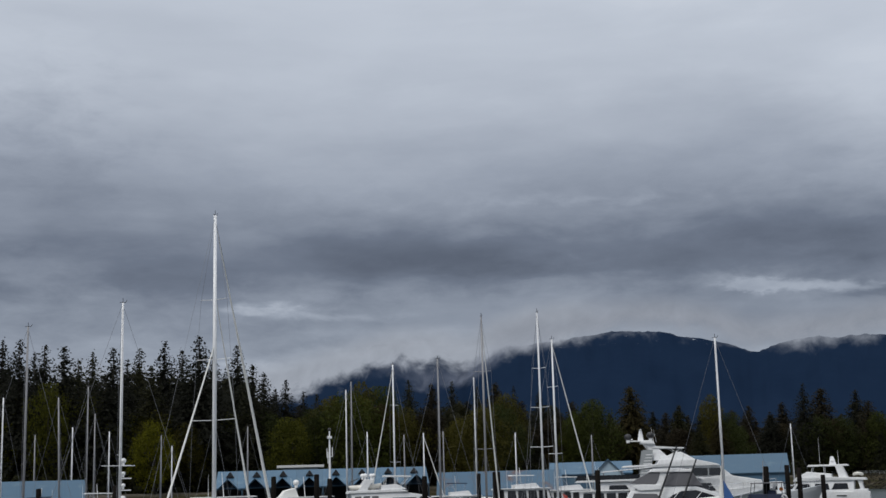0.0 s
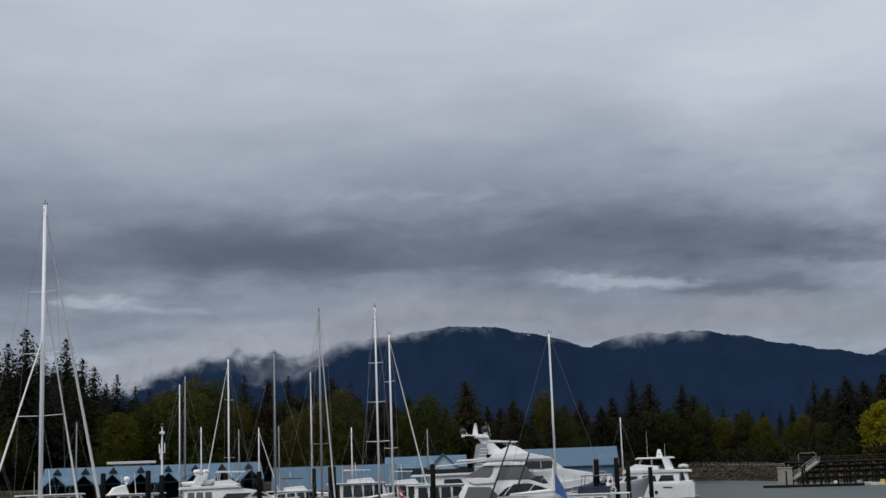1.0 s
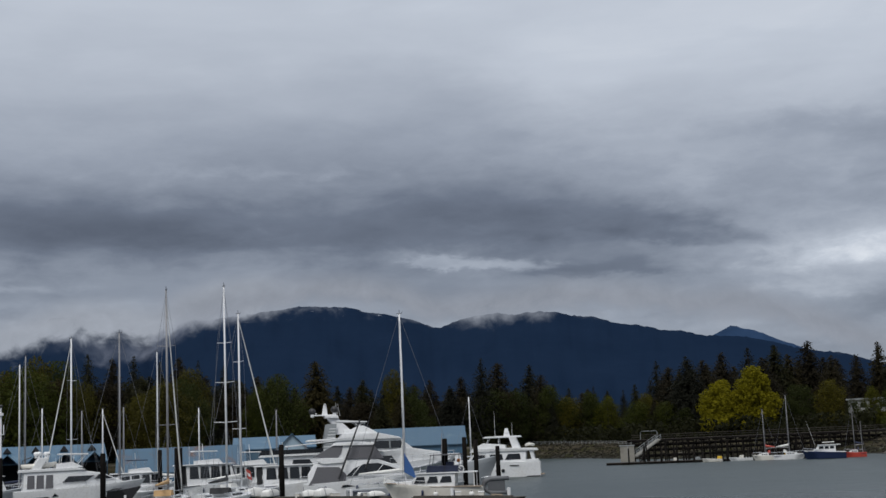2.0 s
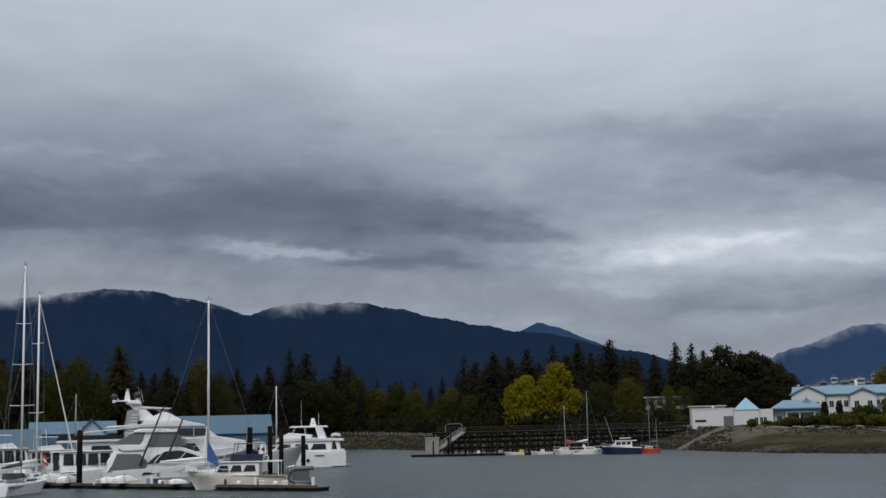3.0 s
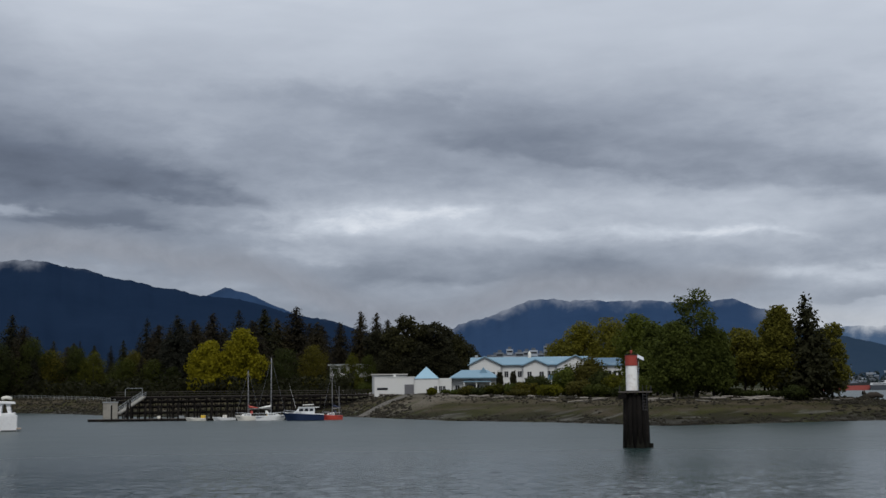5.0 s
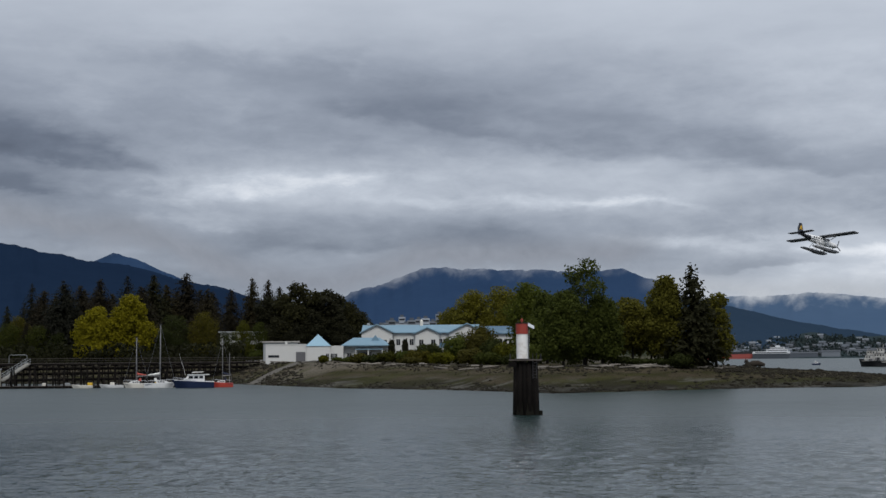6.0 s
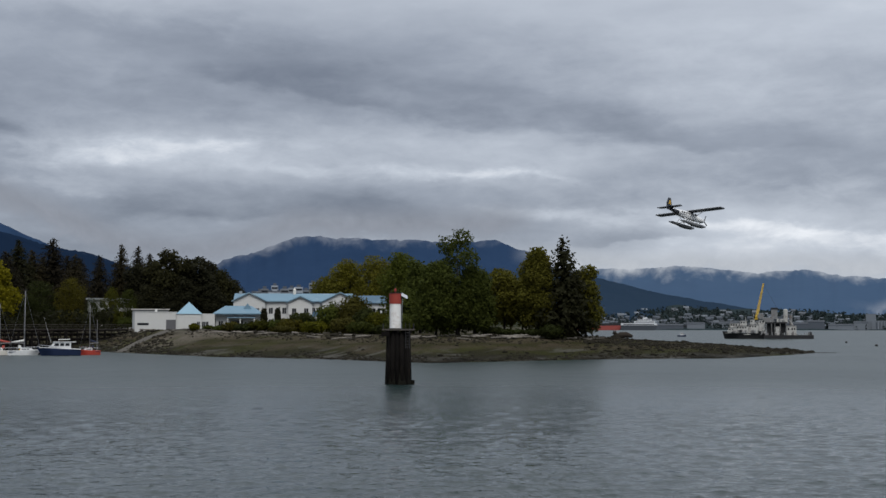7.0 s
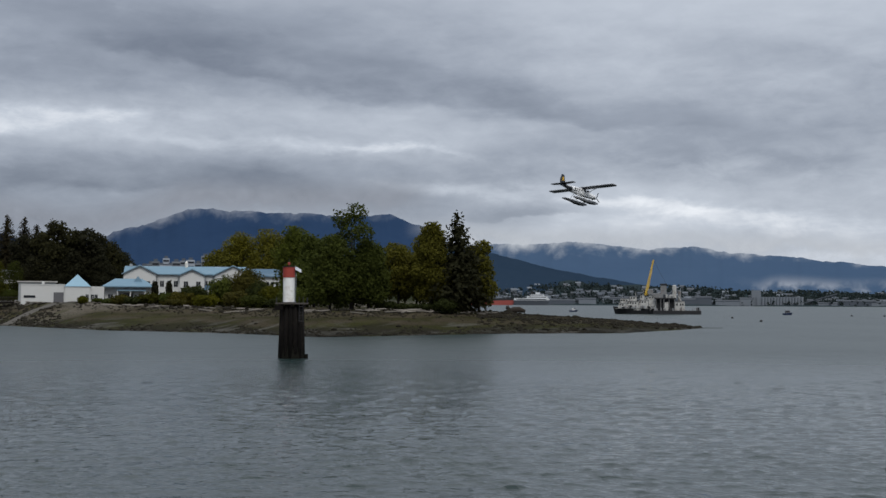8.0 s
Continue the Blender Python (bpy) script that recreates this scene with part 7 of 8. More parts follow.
sailboat(4.95, 176, 6.05, 14, 38, cover=CANVAS_WHITE, thick=1.3, spreaders=2, jib=True, label="white sloop with a furled foresail")
sloop = sailboat(12.0, 162, 5.82, 14.5, 0, cover=CANVAS_WHITE, thick=1.35, spreaders=1, jib=False, label="pale grey sloop with a blue sail cover", hullmat=GREYHULL)
part("sail_bag", slab([(-0.1, 3.0), (1.5, 2.0), (0.9, 3.6), (-0.05, 5.4)], lambda x, z: 0.22, 0.05), CANVAS_BLUE, sloop, "blue canvas sail bag at the mast")
part("stowed_sail", slab([(-0.15, 3.2), (-0.75, 3.0), (-0.5, 5.0), (-0.15, 7.6)], lambda x, z: 0.2, 0.05), CANVAS_WHITE, sloop)
sailboat(-2.08, 205, 5.15, 12, 140, jib=True, label="white sloop with a tall white mast", thick=1.25)
sailboat(-0.10, 196, 5.35, 13, 4, jib=False, mast_mat=DARKALU, cover=CANVAS_WHITE, thick=1.3, label="sloop with a dull grey mast")
sailboat(-4.15, 226, 4.1, 11, 176, jib=False, thick=1.2)
sailboat(-3.92, 232, 4.45, 12, 6, jib=False, mast_mat=DARKALU, thick=1.2)
sailboat(1.47, 230, 4.5, 12, 175, jib=False, cover=CANVAS_WHITE, thick=1.2)
sailboat(-17.6, 150, 6.9, 13, 5, mast_mat=DARKALU, jib=False, thick=1.2)
sailboat(-16.15, 190, 3.95, 10, 172, mast_mat=DARKALU, jib=False, lean=0.5, thick=1.2)
sailboat(-15.1, 190, 4.4, 11, 4, jib=False, mast_mat=DARKALU)
SMALL = ((-18.5, 3.95, 200), (-14.8, 3.25, 215), (-14.2, 2.5, 225), (-12.05, 2.3, 240), (-11.6, 1.85, 245), (-8.4, 2.6, 225), (-3.25, 2.25, 225), (-1.65, 2.1, 225), (-0.8, 2.15, 226), (0.06, 2.2, 227),
         (3.2, 2.05, 228), (6.5, 1.85, 222), (14.9, 2.05, 246), (-17.2, 2.4, 230), (-15.7, 2.7, 225))
for k, (a, e, d) in enumerate(SMALL):
    sailboat(a, d, e, 8.5, (5, 174, 8)[k % 3], spreaders=1, jib=k == 8, mast_mat=(ALU, DARKALU)[k % 2], cover=(CANVAS_NAVY, CANVAS_WHITE, CANVAS_BLUE)[k % 3], label="small sloop with a short mast among the marina berths", thick=1.1)

# pale bow with a raised rail, lying ahead of the porthole yacht
wb = thing("work_boat", berth(14.3, 205, 8), "grey aluminium boat with a high flared bow", "motor boat", "moored boats")
part("hull", hull_mesh(13, 4.0, 4.2, 2.6, 0.18), GREYHULL, wb)
part("wheelhouse", slab([(-4, 2.5), (0.5, 2.7), (0.2, 4.8), (-4, 4.8)], half(4.0, 13, 0.7), 0.05), WHITE, wb)
windows(wb, ((-3.6, -2.2), (-2.0, -0.6)), 3.6, 4.5, half(4.0, 13, 0.7), 0.1)
rail_run(wb, 13, 4.0, 4.2, 2.6, 0, 6.3, 0.8)

# boats along the floating dock below the pier
sailboat(27.42, 291, 0.95, 5.6, 175, spreaders=1, jib=False, cover=REDPAINT, label="small white sloop with a red sail cover", hullmat=CREAM, mast_mat=DARKALU, thick=0.7)
sailboat(28.42, 289, 1.5, 6.8, 4, spreaders=2, jib=False, cover=CANVAS_WHITE, label="white sloop by the floating dock", mast_mat=DARKALU, thick=0.7)
sailboat(31.05, 289, 0.92, 4.6, 175, spreaders=0, jib=False, cover=CANVAS_NAVY, hullmat=REDPAINT, label="small sailboat with a bright red hull", mizzen=7.4, mast_mat=DARKALU, thick=0.6)
cb = thing("cabin_cruiser", berth(29.8, 284, 182), "small cruiser with a navy hull and white cabin", "motor boat", "moored boats")
part("hull", hull_mesh(8.8, 2.9, 1.75, 1.25, 0.12), NAVY, cb)
part("gunwale", slab([(-4.4, 1.22), (3.9, 1.62), (3.9, 1.76), (-4.4, 1.36)], grow(half(2.9, 8.8, 1.0), 0.03)), WHITE, cb)
hwc = half(2.9, 8.8, 0.82, 0.1, 1.2)
part("cabin", slab([(-2.4, 1.2), (2.6, 1.5), (1.6, 2.0), (1.0, 2.75), (-2.4, 2.75)], hwc, 0.05), WHITE, cb)
windows(cb, ((-2.1, -1.2), (-1.05, -0.15), (0.0, 1.0)), 2.0, 2.55, hwc, 0.25)
part("cabin_roof", slab([(-3.4, 2.75), (1.2, 2.75), (1.1, 2.88), (-3.4, 2.88)], half(2.9, 8.8, 0.86), 0.02), WHITE, cb)
part("bimini", slab([(-2.2, 3.3), (0.2, 3.25), (0.1, 3.4), (-2.2, 3.45)], half(2.9, 8.8, 0.7), 0.04), CANVAS_WHITE, cb)
antenna(cb, 1.6, 0.8, 2.7, 5.2, 1.5)
rail_run(cb, 8.8, 2.9, 1.75, 1.25, 0.6, 4.2, 0.5, 8)
for a, m, L in ((25.2, CREAM, 4.5), (26.4, WHITE, 5.2)):
    sk = thing("skiff", berth(a, 294, 176), "small open skiff tied to the floating dock", "rowing boat", "moored boats")
    part("hull", hull_mesh(L, 1.7, 0.8, 0.55, 0.1, 0.2), m, sk)
    part("engine", boxed(-L / 2 - 0.35, -L / 2, -0.2, 0.2, 0.2, 1.15, 0.05), BLACK, sk)

# ---------------- marina: docks, piles, boathouses ----------------
def dock(a0, d0, a1, d1, label, n=8, width=2.2):
    p0, p1 = B(a0, d0), B(a1, d1)
    v = p1 - p0
    dk = thing("pontoon", Matrix.Translation(p0) @ Matrix.Rotation(math.atan2(v.y, v.x), 4, "Z"), label, "dock")
    for i in range(n):
        x0, x1 = v.length * i / n + 0.04, v.length * (i + 1) / n - 0.04
        part("float", boxed(x0 + 0.1, x1 - 0.1, 0.1, width - 0.1, -0.3, 0.32), PILE, dk)
        for k in range(4):
            xa, xb = x0 + (x1 - x0) * k / 4, x0 + (x1 - x0) * (k + 1) / 4 - 0.03
            part("plank", boxed(xa, xb, 0, width, 0.32, 0.42), PLANK, dk)
        part("bull_rail", boxed(x0, x1, 0.02, 0.2, 0.424, 0.62), PLANK, dk)
        part("cleat", boxed((x0 + x1) / 2 - 0.2, (x0 + x1) / 2 + 0.2, 0.3, 0.42, 0.424, 0.6, 0.02), CHROME, dk)
        if i % 2:
            part("power_post", boxed((x0 + x1) / 2 - 0.14, (x0 + x1) / 2 + 0.14, width - 0.5, width - 0.24, 0.424, 1.35, 0.02), WHITE, dk)
    return dk


dock(4.2, 176, 16.6, 137.5, "weathered timber pontoon in front of the moored boats", 12)
dock(-18.5, 182, 3.6, 180, "long weathered marina pontoon", 16)
dock(5.0, 197, 13.5, 212, "weathered pontoon behind the large yacht", 8)
PILES = ((-5.46, 168, 0.5), (2.26, 170, 0.4), (6.68, 167, 0.35), (13.75, 150, 0.31), (14.62, 190, 0.34), (15.1, 192, 0.21), (-13.9, 150, 0.25), (-4.9, 178, 0.3), (-0.8, 165, 0.3), (2.4, 200, 0.4),
         (-17.0, 175, 0.2), (-7.3, 172, 0.45), (16.05, 205, -0.1), (1.55, 210, 0.35))
for a, d, e in PILES:
    h = lift(e, d)
    bm = tube(bmesh.new(), [(0, 0, -2), (0, 0, h - 0.12), (0, 0, h)], [0.36, 0.33, 0.26], 10)
    ob = part("mooring_post", bm, PILE, smooth=True)
    ob.matrix_basis = Matrix.Translation(B(a, d))
    tagged(ob, "black creosoted mooring pile standing in the marina", "mooring pile", "mooring piles")


def boathouse_bay(w=4.9):
    """One bay of the boathouse row: an open dark gable in front of the long blue roof."""
    b = thing("boathouse", Matrix.Identity(4), "blue-roofed boathouse bay with an open dark gable", "boathouse", "boathouse row")
    part("roof", prism_x([(9, 9.15), (1.5, 6.0), (1.5, 5.85), (9, 9.0)], -w / 2, w / 2), ROOFBLUE, b, "blue sheet roof")
    part("roof", prism_x([(9, 9.15), (16.5, 6.0), (16.5, 5.85), (9, 9.0)], -w / 2, w / 2), ROOFBLUE, b)
    for s in (-1, 1):
        part("gable_roof", prism([(0, 7.75), (s * w * 0.42, 5.75), (s * w * 0.42, 5.62), (0, 7.6)], -0.4, 6.0), ROOFBLUE, b)
        part("side_wall", boxed(s * (w / 2 - 0.06) - 0.05, s * (w / 2 - 0.06) + 0.05, 1.6, 16, 0.4, 5.8), ROOFBLUE, b)
        part("post", boxed(s * w * 0.40 - 0.1, s * w * 0.40 + 0.1, -0.3, -0.1, -0.5, 5.7), PILE, b)
    # black sheet and gable prism paint the shade within the boathouse
    part("back_wall", boxed(-w / 2, w / 2, 7.0, 7.12, 0.4, 8.0), SHADE_BLACK, b, "inner sheet painted black as interior shade")
    part("dormer_vent", prism([(-0.75, 8.0), (0.75, 8.0), (0, 9.0)], 5.6, 8.6), SHADE_BLACK, b, "small roof gable painted black as a shaded opening")
    part("float", boxed(-w / 2, w / 2, 0, 16, -0.3, 0.4), PILE, b)
    return b


def prism_x(pts, x0, x1):
    """A solid from a side profile of (y, z) points between two x."""
    bm = bmesh.new()
    f = [bm.verts.new((x0, y, z)) for y, z in pts]
    b = [bm.verts.new((x1, y, z)) for y, z in pts]
    bm.faces.new(f), bm.faces.new(b[::-1])
    for i in range(len(pts)):
        j = (i + 1) % len(pts)
        bm.faces.new((f[j], f[i], b[i], b[j]))
    bmesh.ops.recalc_face_normals(bm, faces=bm.faces)
    return bm


first = boathouse_bay()
row = facing(-5.2, 243)
for i in range(8):
    m = row @ pose(-17.2 + 4.92 * i, 0, 0)
    if i == 0:
        first.matrix_basis = m
    else:
        copy_thing(first, m)


def long_shed(a0, a1, d, z_top, z_eave, material, label, depth=12, wall=None):
    """A long boathouse whose roof slopes towards the quay."""
    c = (a0 + a1) / 2
    w = d * radians(a1 - a0) / 2
    s = thing("boathouse", facing(c, d), label, "boathouse")
    part("roof", prism_x([(-0.4, z_eave), (depth / 2, z_top), (depth / 2, z_top - 0.16), (-0.4, z_eave - 0.16)], -w, w), material, s, "blue sheet roof")
    part("roof", prism_x([(depth + 0.4, z_eave), (depth / 2, z_top), (depth / 2, z_top - 0.16), (depth + 0.4, z_eave - 0.16)], -w, w), material, s)
    part("wall", boxed(-w + 0.2, w - 0.2, 0, 0.15, 0.4, z_eave - 0.1), wall or ROOFBLUE, s)
    for sx in (-1, 1):
        part("end_wall", prism_x([(0.2, 0.4), (depth - 0.2, 0.4), (depth - 0.2, z_eave - 0.1), (depth / 2, z_top - 0.2), (0.2, z_eave - 0.1)], sx * (w - 0.35), sx * (w - 0.2)), wall or ROOFBLUE, s)
    n = int(2 * w / 3)
    for k in range(n + 1):
        x = -w + 2 * w * k / n
        part("roof_seam", prism_x([(-0.42, z_eave + 0.05), (depth / 2, z_top + 0.05), (depth / 2, z_top), (-0.42, z_eave)], max(-w, x - 0.04), min(w, x + 0.04)), material, s)
    part("float", boxed(-w, w, -1, depth + 1, -0.3, 0.4), PILE, s)
    return s


long_shed(-19.6, -15.1, 205, 7.9, 4.9, ROOFBLUE, "long low boathouse under a faded blue sheet roof", 10)
long_shed(-0.3, 5.2, 246, 7.9, 3.4, ROOFRUST, "boathouse with a rust-streaked blue sheet roof", 12)
long_shed(4.6, 8.2, 268, 9.4, 7.0, ROOFBLUE, "boathouse with a blue sheet roof behind the yachts", 12)
long_shed(9.6, 14.75, 258, 9.9, 6.3, ROOFBLUE, "large plain boathouse with a wide blue sheet roof", 16)
gb_ = thing("boathouse", facing(7.15, 252), "gabled boathouse front of blue-grey boards", "boathouse")
part("front_wall", prism([(-3.2, 0.4), (3.2, 0.4), (3.2, 6.3), (0, 9.4), (-3.2, 6.3)], 0, 12), surface("pale_blue_boards", (0.27, 0.36, 0.43), rough=0.75, var=0.1), gb_)
for s in (-1, 1):
    part("roof", prism([(0, 9.62), (s * 3.6, 6.1), (s * 3.6, 5.95), (0, 9.44)], -0.5, 12.4), ROOFBLUE, gb_)
part("float", boxed(-3.4, 3.4, -0.6, 12.6, -0.3, 0.4), PILE, gb_)
office = thing("marina_office", facing(-6.15, 300), "flat white canopy roof of the marina office", "building")
part("wall", boxed(-4, 4, 0, 6, -0.2, 10.2), WALLGREY, office)
part("roof", boxed(-5.3, 5.3, -1, 7, 10.2, 10.75, 0.05), WALLWHITE, office)
for x in (-2.6, 0, 2.6):
    house_window(office, x, 8.2, 1.6, 1.3, 0, 0)
part("float", boxed(-6, 6, -2, 8, -0.4, 0.3), PILE, office)

# wrapped tenders and gear lying on the front pontoon
for k, (a, d) in enumerate(((5.5, 171.0), (6.2, 168.3), (7.9, 162.2), (8.5, 160), (10.7, 152.6))):
    t_ = thing("covered_tender", facing(a, d, 0.62, (35, 62, 10, 48, 15)[k]) @ Matrix.Diagonal(((0.85, 1.1, 0.7, 0.95, 0.6)[k], 1.0, (1.05, 0.85, 0.7, 0.9, 0.55)[k], 1)), "small tender wrapped in a white cover on the pontoon", "dinghy", "tenders on the pontoon")
    part("cover", slab([(-1.5, 0.0), (1.4, 0.0), (1.75, 0.45), (0.9, 0.95), (-0.4, 1.15), (-1.5, 0.8)], lambda x, z: 0.7 - 0.25 * z, 0.12), CANVAS_WHITE, t_, smooth=True)
    bars("lashing", [[(-0.6, -0.75, 0.1), (-0.6, -0.45, 1.13), (-0.6, 0.45, 1.13), (-0.6, 0.75, 0.1)]], 0.03, NAVY, t_)

loose = random.Random(31)
for k in range(26):
    f = loose.uniform(0.02, 0.97)
    p = B(4.2, 176).lerp(B(16.6, 137.5), f) + B(4.2 + 12.4 * f, loose.uniform(0.7, 1.7))
    m = pose(p.x, p.y, 0.43, 0, 0, loose.uniform(0, 360))
    if k % 3 == 0:
        g_ = thing("dock_box", m, "pale plastic dock box on the pontoon", "box", "gear on the pontoon")
        part("body", boxed(-0.55, 0.55, -0.3, 0.3, 0.0, 0.5, 0.04), (CREAM, WHITE, WALLGREY)[k % 3], g_)
        part("lid", boxed(-0.6, 0.6, -0.34, 0.34, 0.5, 0.6, 0.04), WHITE, g_)
    elif k % 3 == 1:
        g_ = thing("fender", m, "round grey mooring fender on the pontoon", "fender", "gear on the pontoon")
        part("ball", dome(0.3, 1.0, (0, 0, 0.29)), (RUBBER, CANVAS_WHITE, NAVY)[(k // 3) % 3], g_, smooth=True)
        part("eye", tube(bmesh.new(), [(0, 0, 0.56), (0, 0, 0.7)], 0.05, 6), BLACK, g_)
    else:
        g_ = thing("rope_coil", m, "coil of dark mooring rope on the pontoon", "rope", "gear on the pontoon")
        for r_, z_ in ((0.34, 0.06), (0.28, 0.15), (0.22, 0.24)):
            part("turn", tube(bmesh.new(), [(r_ * math.cos(q_), r_ * math.sin(q_), z_) for q_ in (t_ * math.pi / 6 for t_ in range(13))], 0.05, 5), TEAK if k % 2 else NAVY, g_)


# ---------------- far shore ----------------
far_v, far_f = [], []
for i in range(181):
    a = 30 + i * 0.3
    for j, (d, z) in enumerate(((2520, -1), (2580, 2.0), (2640, 4), (2750, 12), (2900, 30), (3150, 55))):
        k = lerp(a, ((30, 1.0), (50, 1.0), (58, 0.9), (66, 0.55), (84, 0.5)))
        far_v.append(B(a, d + 40 * math.sin(a * 1.3), z * k * (1 + 0.25 * noise.noise((a * 0.7, j, 0))) if j > 1 else z))
for i in range(180):
    for j in range(5):
        k = i * 6 + j
        far_f.append((k, k + 1, k + 7, k + 6))
# the shore's greyed blue-green has the distance haze painted in
tagged(raw("shore_far", far_v, far_f, hill_material("hazed_wooded_shore", (0.016, 0.026, 0.030), (0.034, 0.046, 0.050), scale=4), smooth=True), "low wooded shore across the inlet", "ground", kind="structure")
# walls across the inlet are dimmed and blued, haze put into their colour
FARWHITE = surface("hazed_pale_walls", (0.105, 0.12, 0.14), rough=0.9, var=0.1, island=0.5)
FARGREY = surface("hazed_grey_walls", (0.05, 0.06, 0.075), rough=0.9, var=0.2, island=0.5)
rng = random.Random(8)


def far_z(a, d):
    k = lerp(a, ((30, 1.0), (50, 1.0), (58, 0.9), (66, 0.55), (84, 0.5)))
    return k * lerp(d - 40 * math.sin(a * 1.3), ((2580, 2.0), (2640, 4), (2750, 12), (2900, 30), (3150, 55)))


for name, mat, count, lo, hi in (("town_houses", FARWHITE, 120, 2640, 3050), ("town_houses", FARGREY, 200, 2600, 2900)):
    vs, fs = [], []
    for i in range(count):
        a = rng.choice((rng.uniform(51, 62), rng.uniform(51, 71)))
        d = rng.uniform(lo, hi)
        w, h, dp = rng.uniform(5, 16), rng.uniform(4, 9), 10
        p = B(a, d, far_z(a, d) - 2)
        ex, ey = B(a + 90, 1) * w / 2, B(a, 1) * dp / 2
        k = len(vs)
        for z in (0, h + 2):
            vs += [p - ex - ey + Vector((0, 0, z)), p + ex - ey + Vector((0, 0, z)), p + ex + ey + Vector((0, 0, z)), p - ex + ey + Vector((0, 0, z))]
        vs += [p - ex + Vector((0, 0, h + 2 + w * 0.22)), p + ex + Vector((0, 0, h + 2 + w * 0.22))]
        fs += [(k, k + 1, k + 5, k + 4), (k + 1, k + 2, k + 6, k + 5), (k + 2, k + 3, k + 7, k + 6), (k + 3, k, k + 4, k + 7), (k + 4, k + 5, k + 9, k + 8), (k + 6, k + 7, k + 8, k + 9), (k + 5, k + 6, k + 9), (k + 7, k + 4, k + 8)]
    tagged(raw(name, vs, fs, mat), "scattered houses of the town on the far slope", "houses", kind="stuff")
# small far trees between the houses
cs = []
for i in range(4200):
    a, d = rng.uniform(50, 76), rng.uniform(2585, 3080)
    p = B(a, d, far_z(a, d))
    for k in range(3):
        cs.append((p.x + rng.uniform(-4, 4), p.y + rng.uniform(-4, 4), p.z + rng.uniform(1, 9)))
# haze over the inlet is mixed into this bluish leaf colour
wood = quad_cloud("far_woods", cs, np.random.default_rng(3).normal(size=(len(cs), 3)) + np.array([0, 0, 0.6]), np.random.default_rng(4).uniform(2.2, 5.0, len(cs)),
                  leaves("hazed_foliage", (0.014, 0.022, 0.024), (0.034, 0.046, 0.044), 0.1), None, np.random.default_rng(5))
tagged(wood, "dark far-off woods among the houses of the slope", "trees", kind="stuff")


TOWERPALE = surface("tower_pale_walls", (0.22, 0.245, 0.28), rough=0.9, var=0.1, random_tint=0.5)


def tower_block(a, el_top, w, d=2700):
    h = lift(el_top, d)
    t = thing("apartment_tower", facing(a, d, 0), "pale high-rise apartment tower on the far shore", "apartment tower", "towers across the inlet")
    part("wall", boxed(-w / 2, w / 2, 0, w, 0, h), TOWERPALE, t)
    part("plant_room", boxed(-w / 4, w / 4, 2, w - 2, h, h + 5), FARGREY, t)
    for k in range(int(h / 9)):
        z = h - 7 - 9 * k
        if z < h * 0.3:
            break
        part("window_band", boxed(-w * 0.42, w * 0.42, -0.5, -0.05, z, z + 3.6), GLASS, t)


for a, e, w in ((37.95, 1.46, 22), (38.2, 1.55, 15), (38.4, 1.66, 15), (38.62, 1.5, 20), (38.84, 1.8, 14), (39.05, 1.5, 20), (39.27, 1.66, 17), (39.58, 1.70, 15), (39.88, 1.74, 17), (40.2, 1.6, 14), (40.5, 1.92, 17), (40.72, 1.5, 22)):
    tower_block(a, e, w, 2700 + 60 * math.sin(a * 7))

# cargo ship with a red hull, white ferry, harbour sheds
ship = thing("cargo_ship", facing(53.0, 2440), "long cargo ship with a red and dark hull at anchor", "ship")
part("hull", prism([(-52, 0), (40, 0), (45, 9), (-52, 7)], 0, 16), RUSTRED, ship)
part("upper_hull", prism([(-52, 7.05), (45, 9.05), (46, 13.5), (-52, 11)], 0.1, 15.9), BLACK, ship)
part("bridge", boxed(-46, -32, 2, 14, 11, 28), FARGREY, ship)
for k in range(3):
    part("deck_crane", tubes([[(-18 + 20 * k, 8, 11), (-18 + 20 * k, 8, 26), (-8 + 20 * k, 8, 32)]], 0.9), FARGREY, ship)
ferry = thing("ferry", facing(54.75, 2430), "white multi-deck ferry moored on the far shore", "ship")
FERRYWHITE = surface("ferry_white", (0.55, 0.57, 0.6), rough=0.5, var=0.05)
part("hull", prism([(-31, 0), (30, 0), (34, 9), (-33, 9)], 0, 14), FARGREY, ferry)
part("car_deck", prism([(-33, 9.05), (34, 9.05), (33, 13), (-32, 13)], 0.2, 13.8), FERRYWHITE, ferry)
part("saloon", boxed(-8, 30, 1, 13, 13, 17), FERRYWHITE, ferry)
part("upper_deck", boxed(-2, 24, 2, 12, 17, 20.5), FERRYWHITE, ferry)
part("wheelhouse", boxed(8, 16, 3, 11, 20.5, 24), FERRYWHITE, ferry)
part("funnel", boxed(0, 4, 5, 9, 20.5, 26), BLACK, ferry)
for z in (10.2, 14.4, 18.2):
    part("window_band", boxed(-6 if z > 12 else -28, 28 if z < 17 else 22, -0.1 if z < 12 else 0.9 if z < 17 else 1.9, 0.19 if z < 12 else 0.99 if z < 17 else 1.99, z, z + 1.3), GLASS, ferry)
elevator = thing("grain_elevator", facing(65.3, 2600), "pale concrete grain elevator on the waterfront", "industrial building")
part("silo_block", boxed(-40, 48, 0, 30, 0, 18), FARWHITE, elevator)
part("head_house", boxed(-50, -32, 2, 24, 0, 31), FARWHITE, elevator)
for k in range(14):
    part("silo", tube(bmesh.new(), [(-28 + 5.6 * k, -1, 0), (-28 + 5.6 * k, -1, 17)], 2.7, 10), FARWHITE, elevator)
bars("conveyor", [[(48, 5, 6), (110, 5, 24)]], 1.5, FARGREY, elevator)
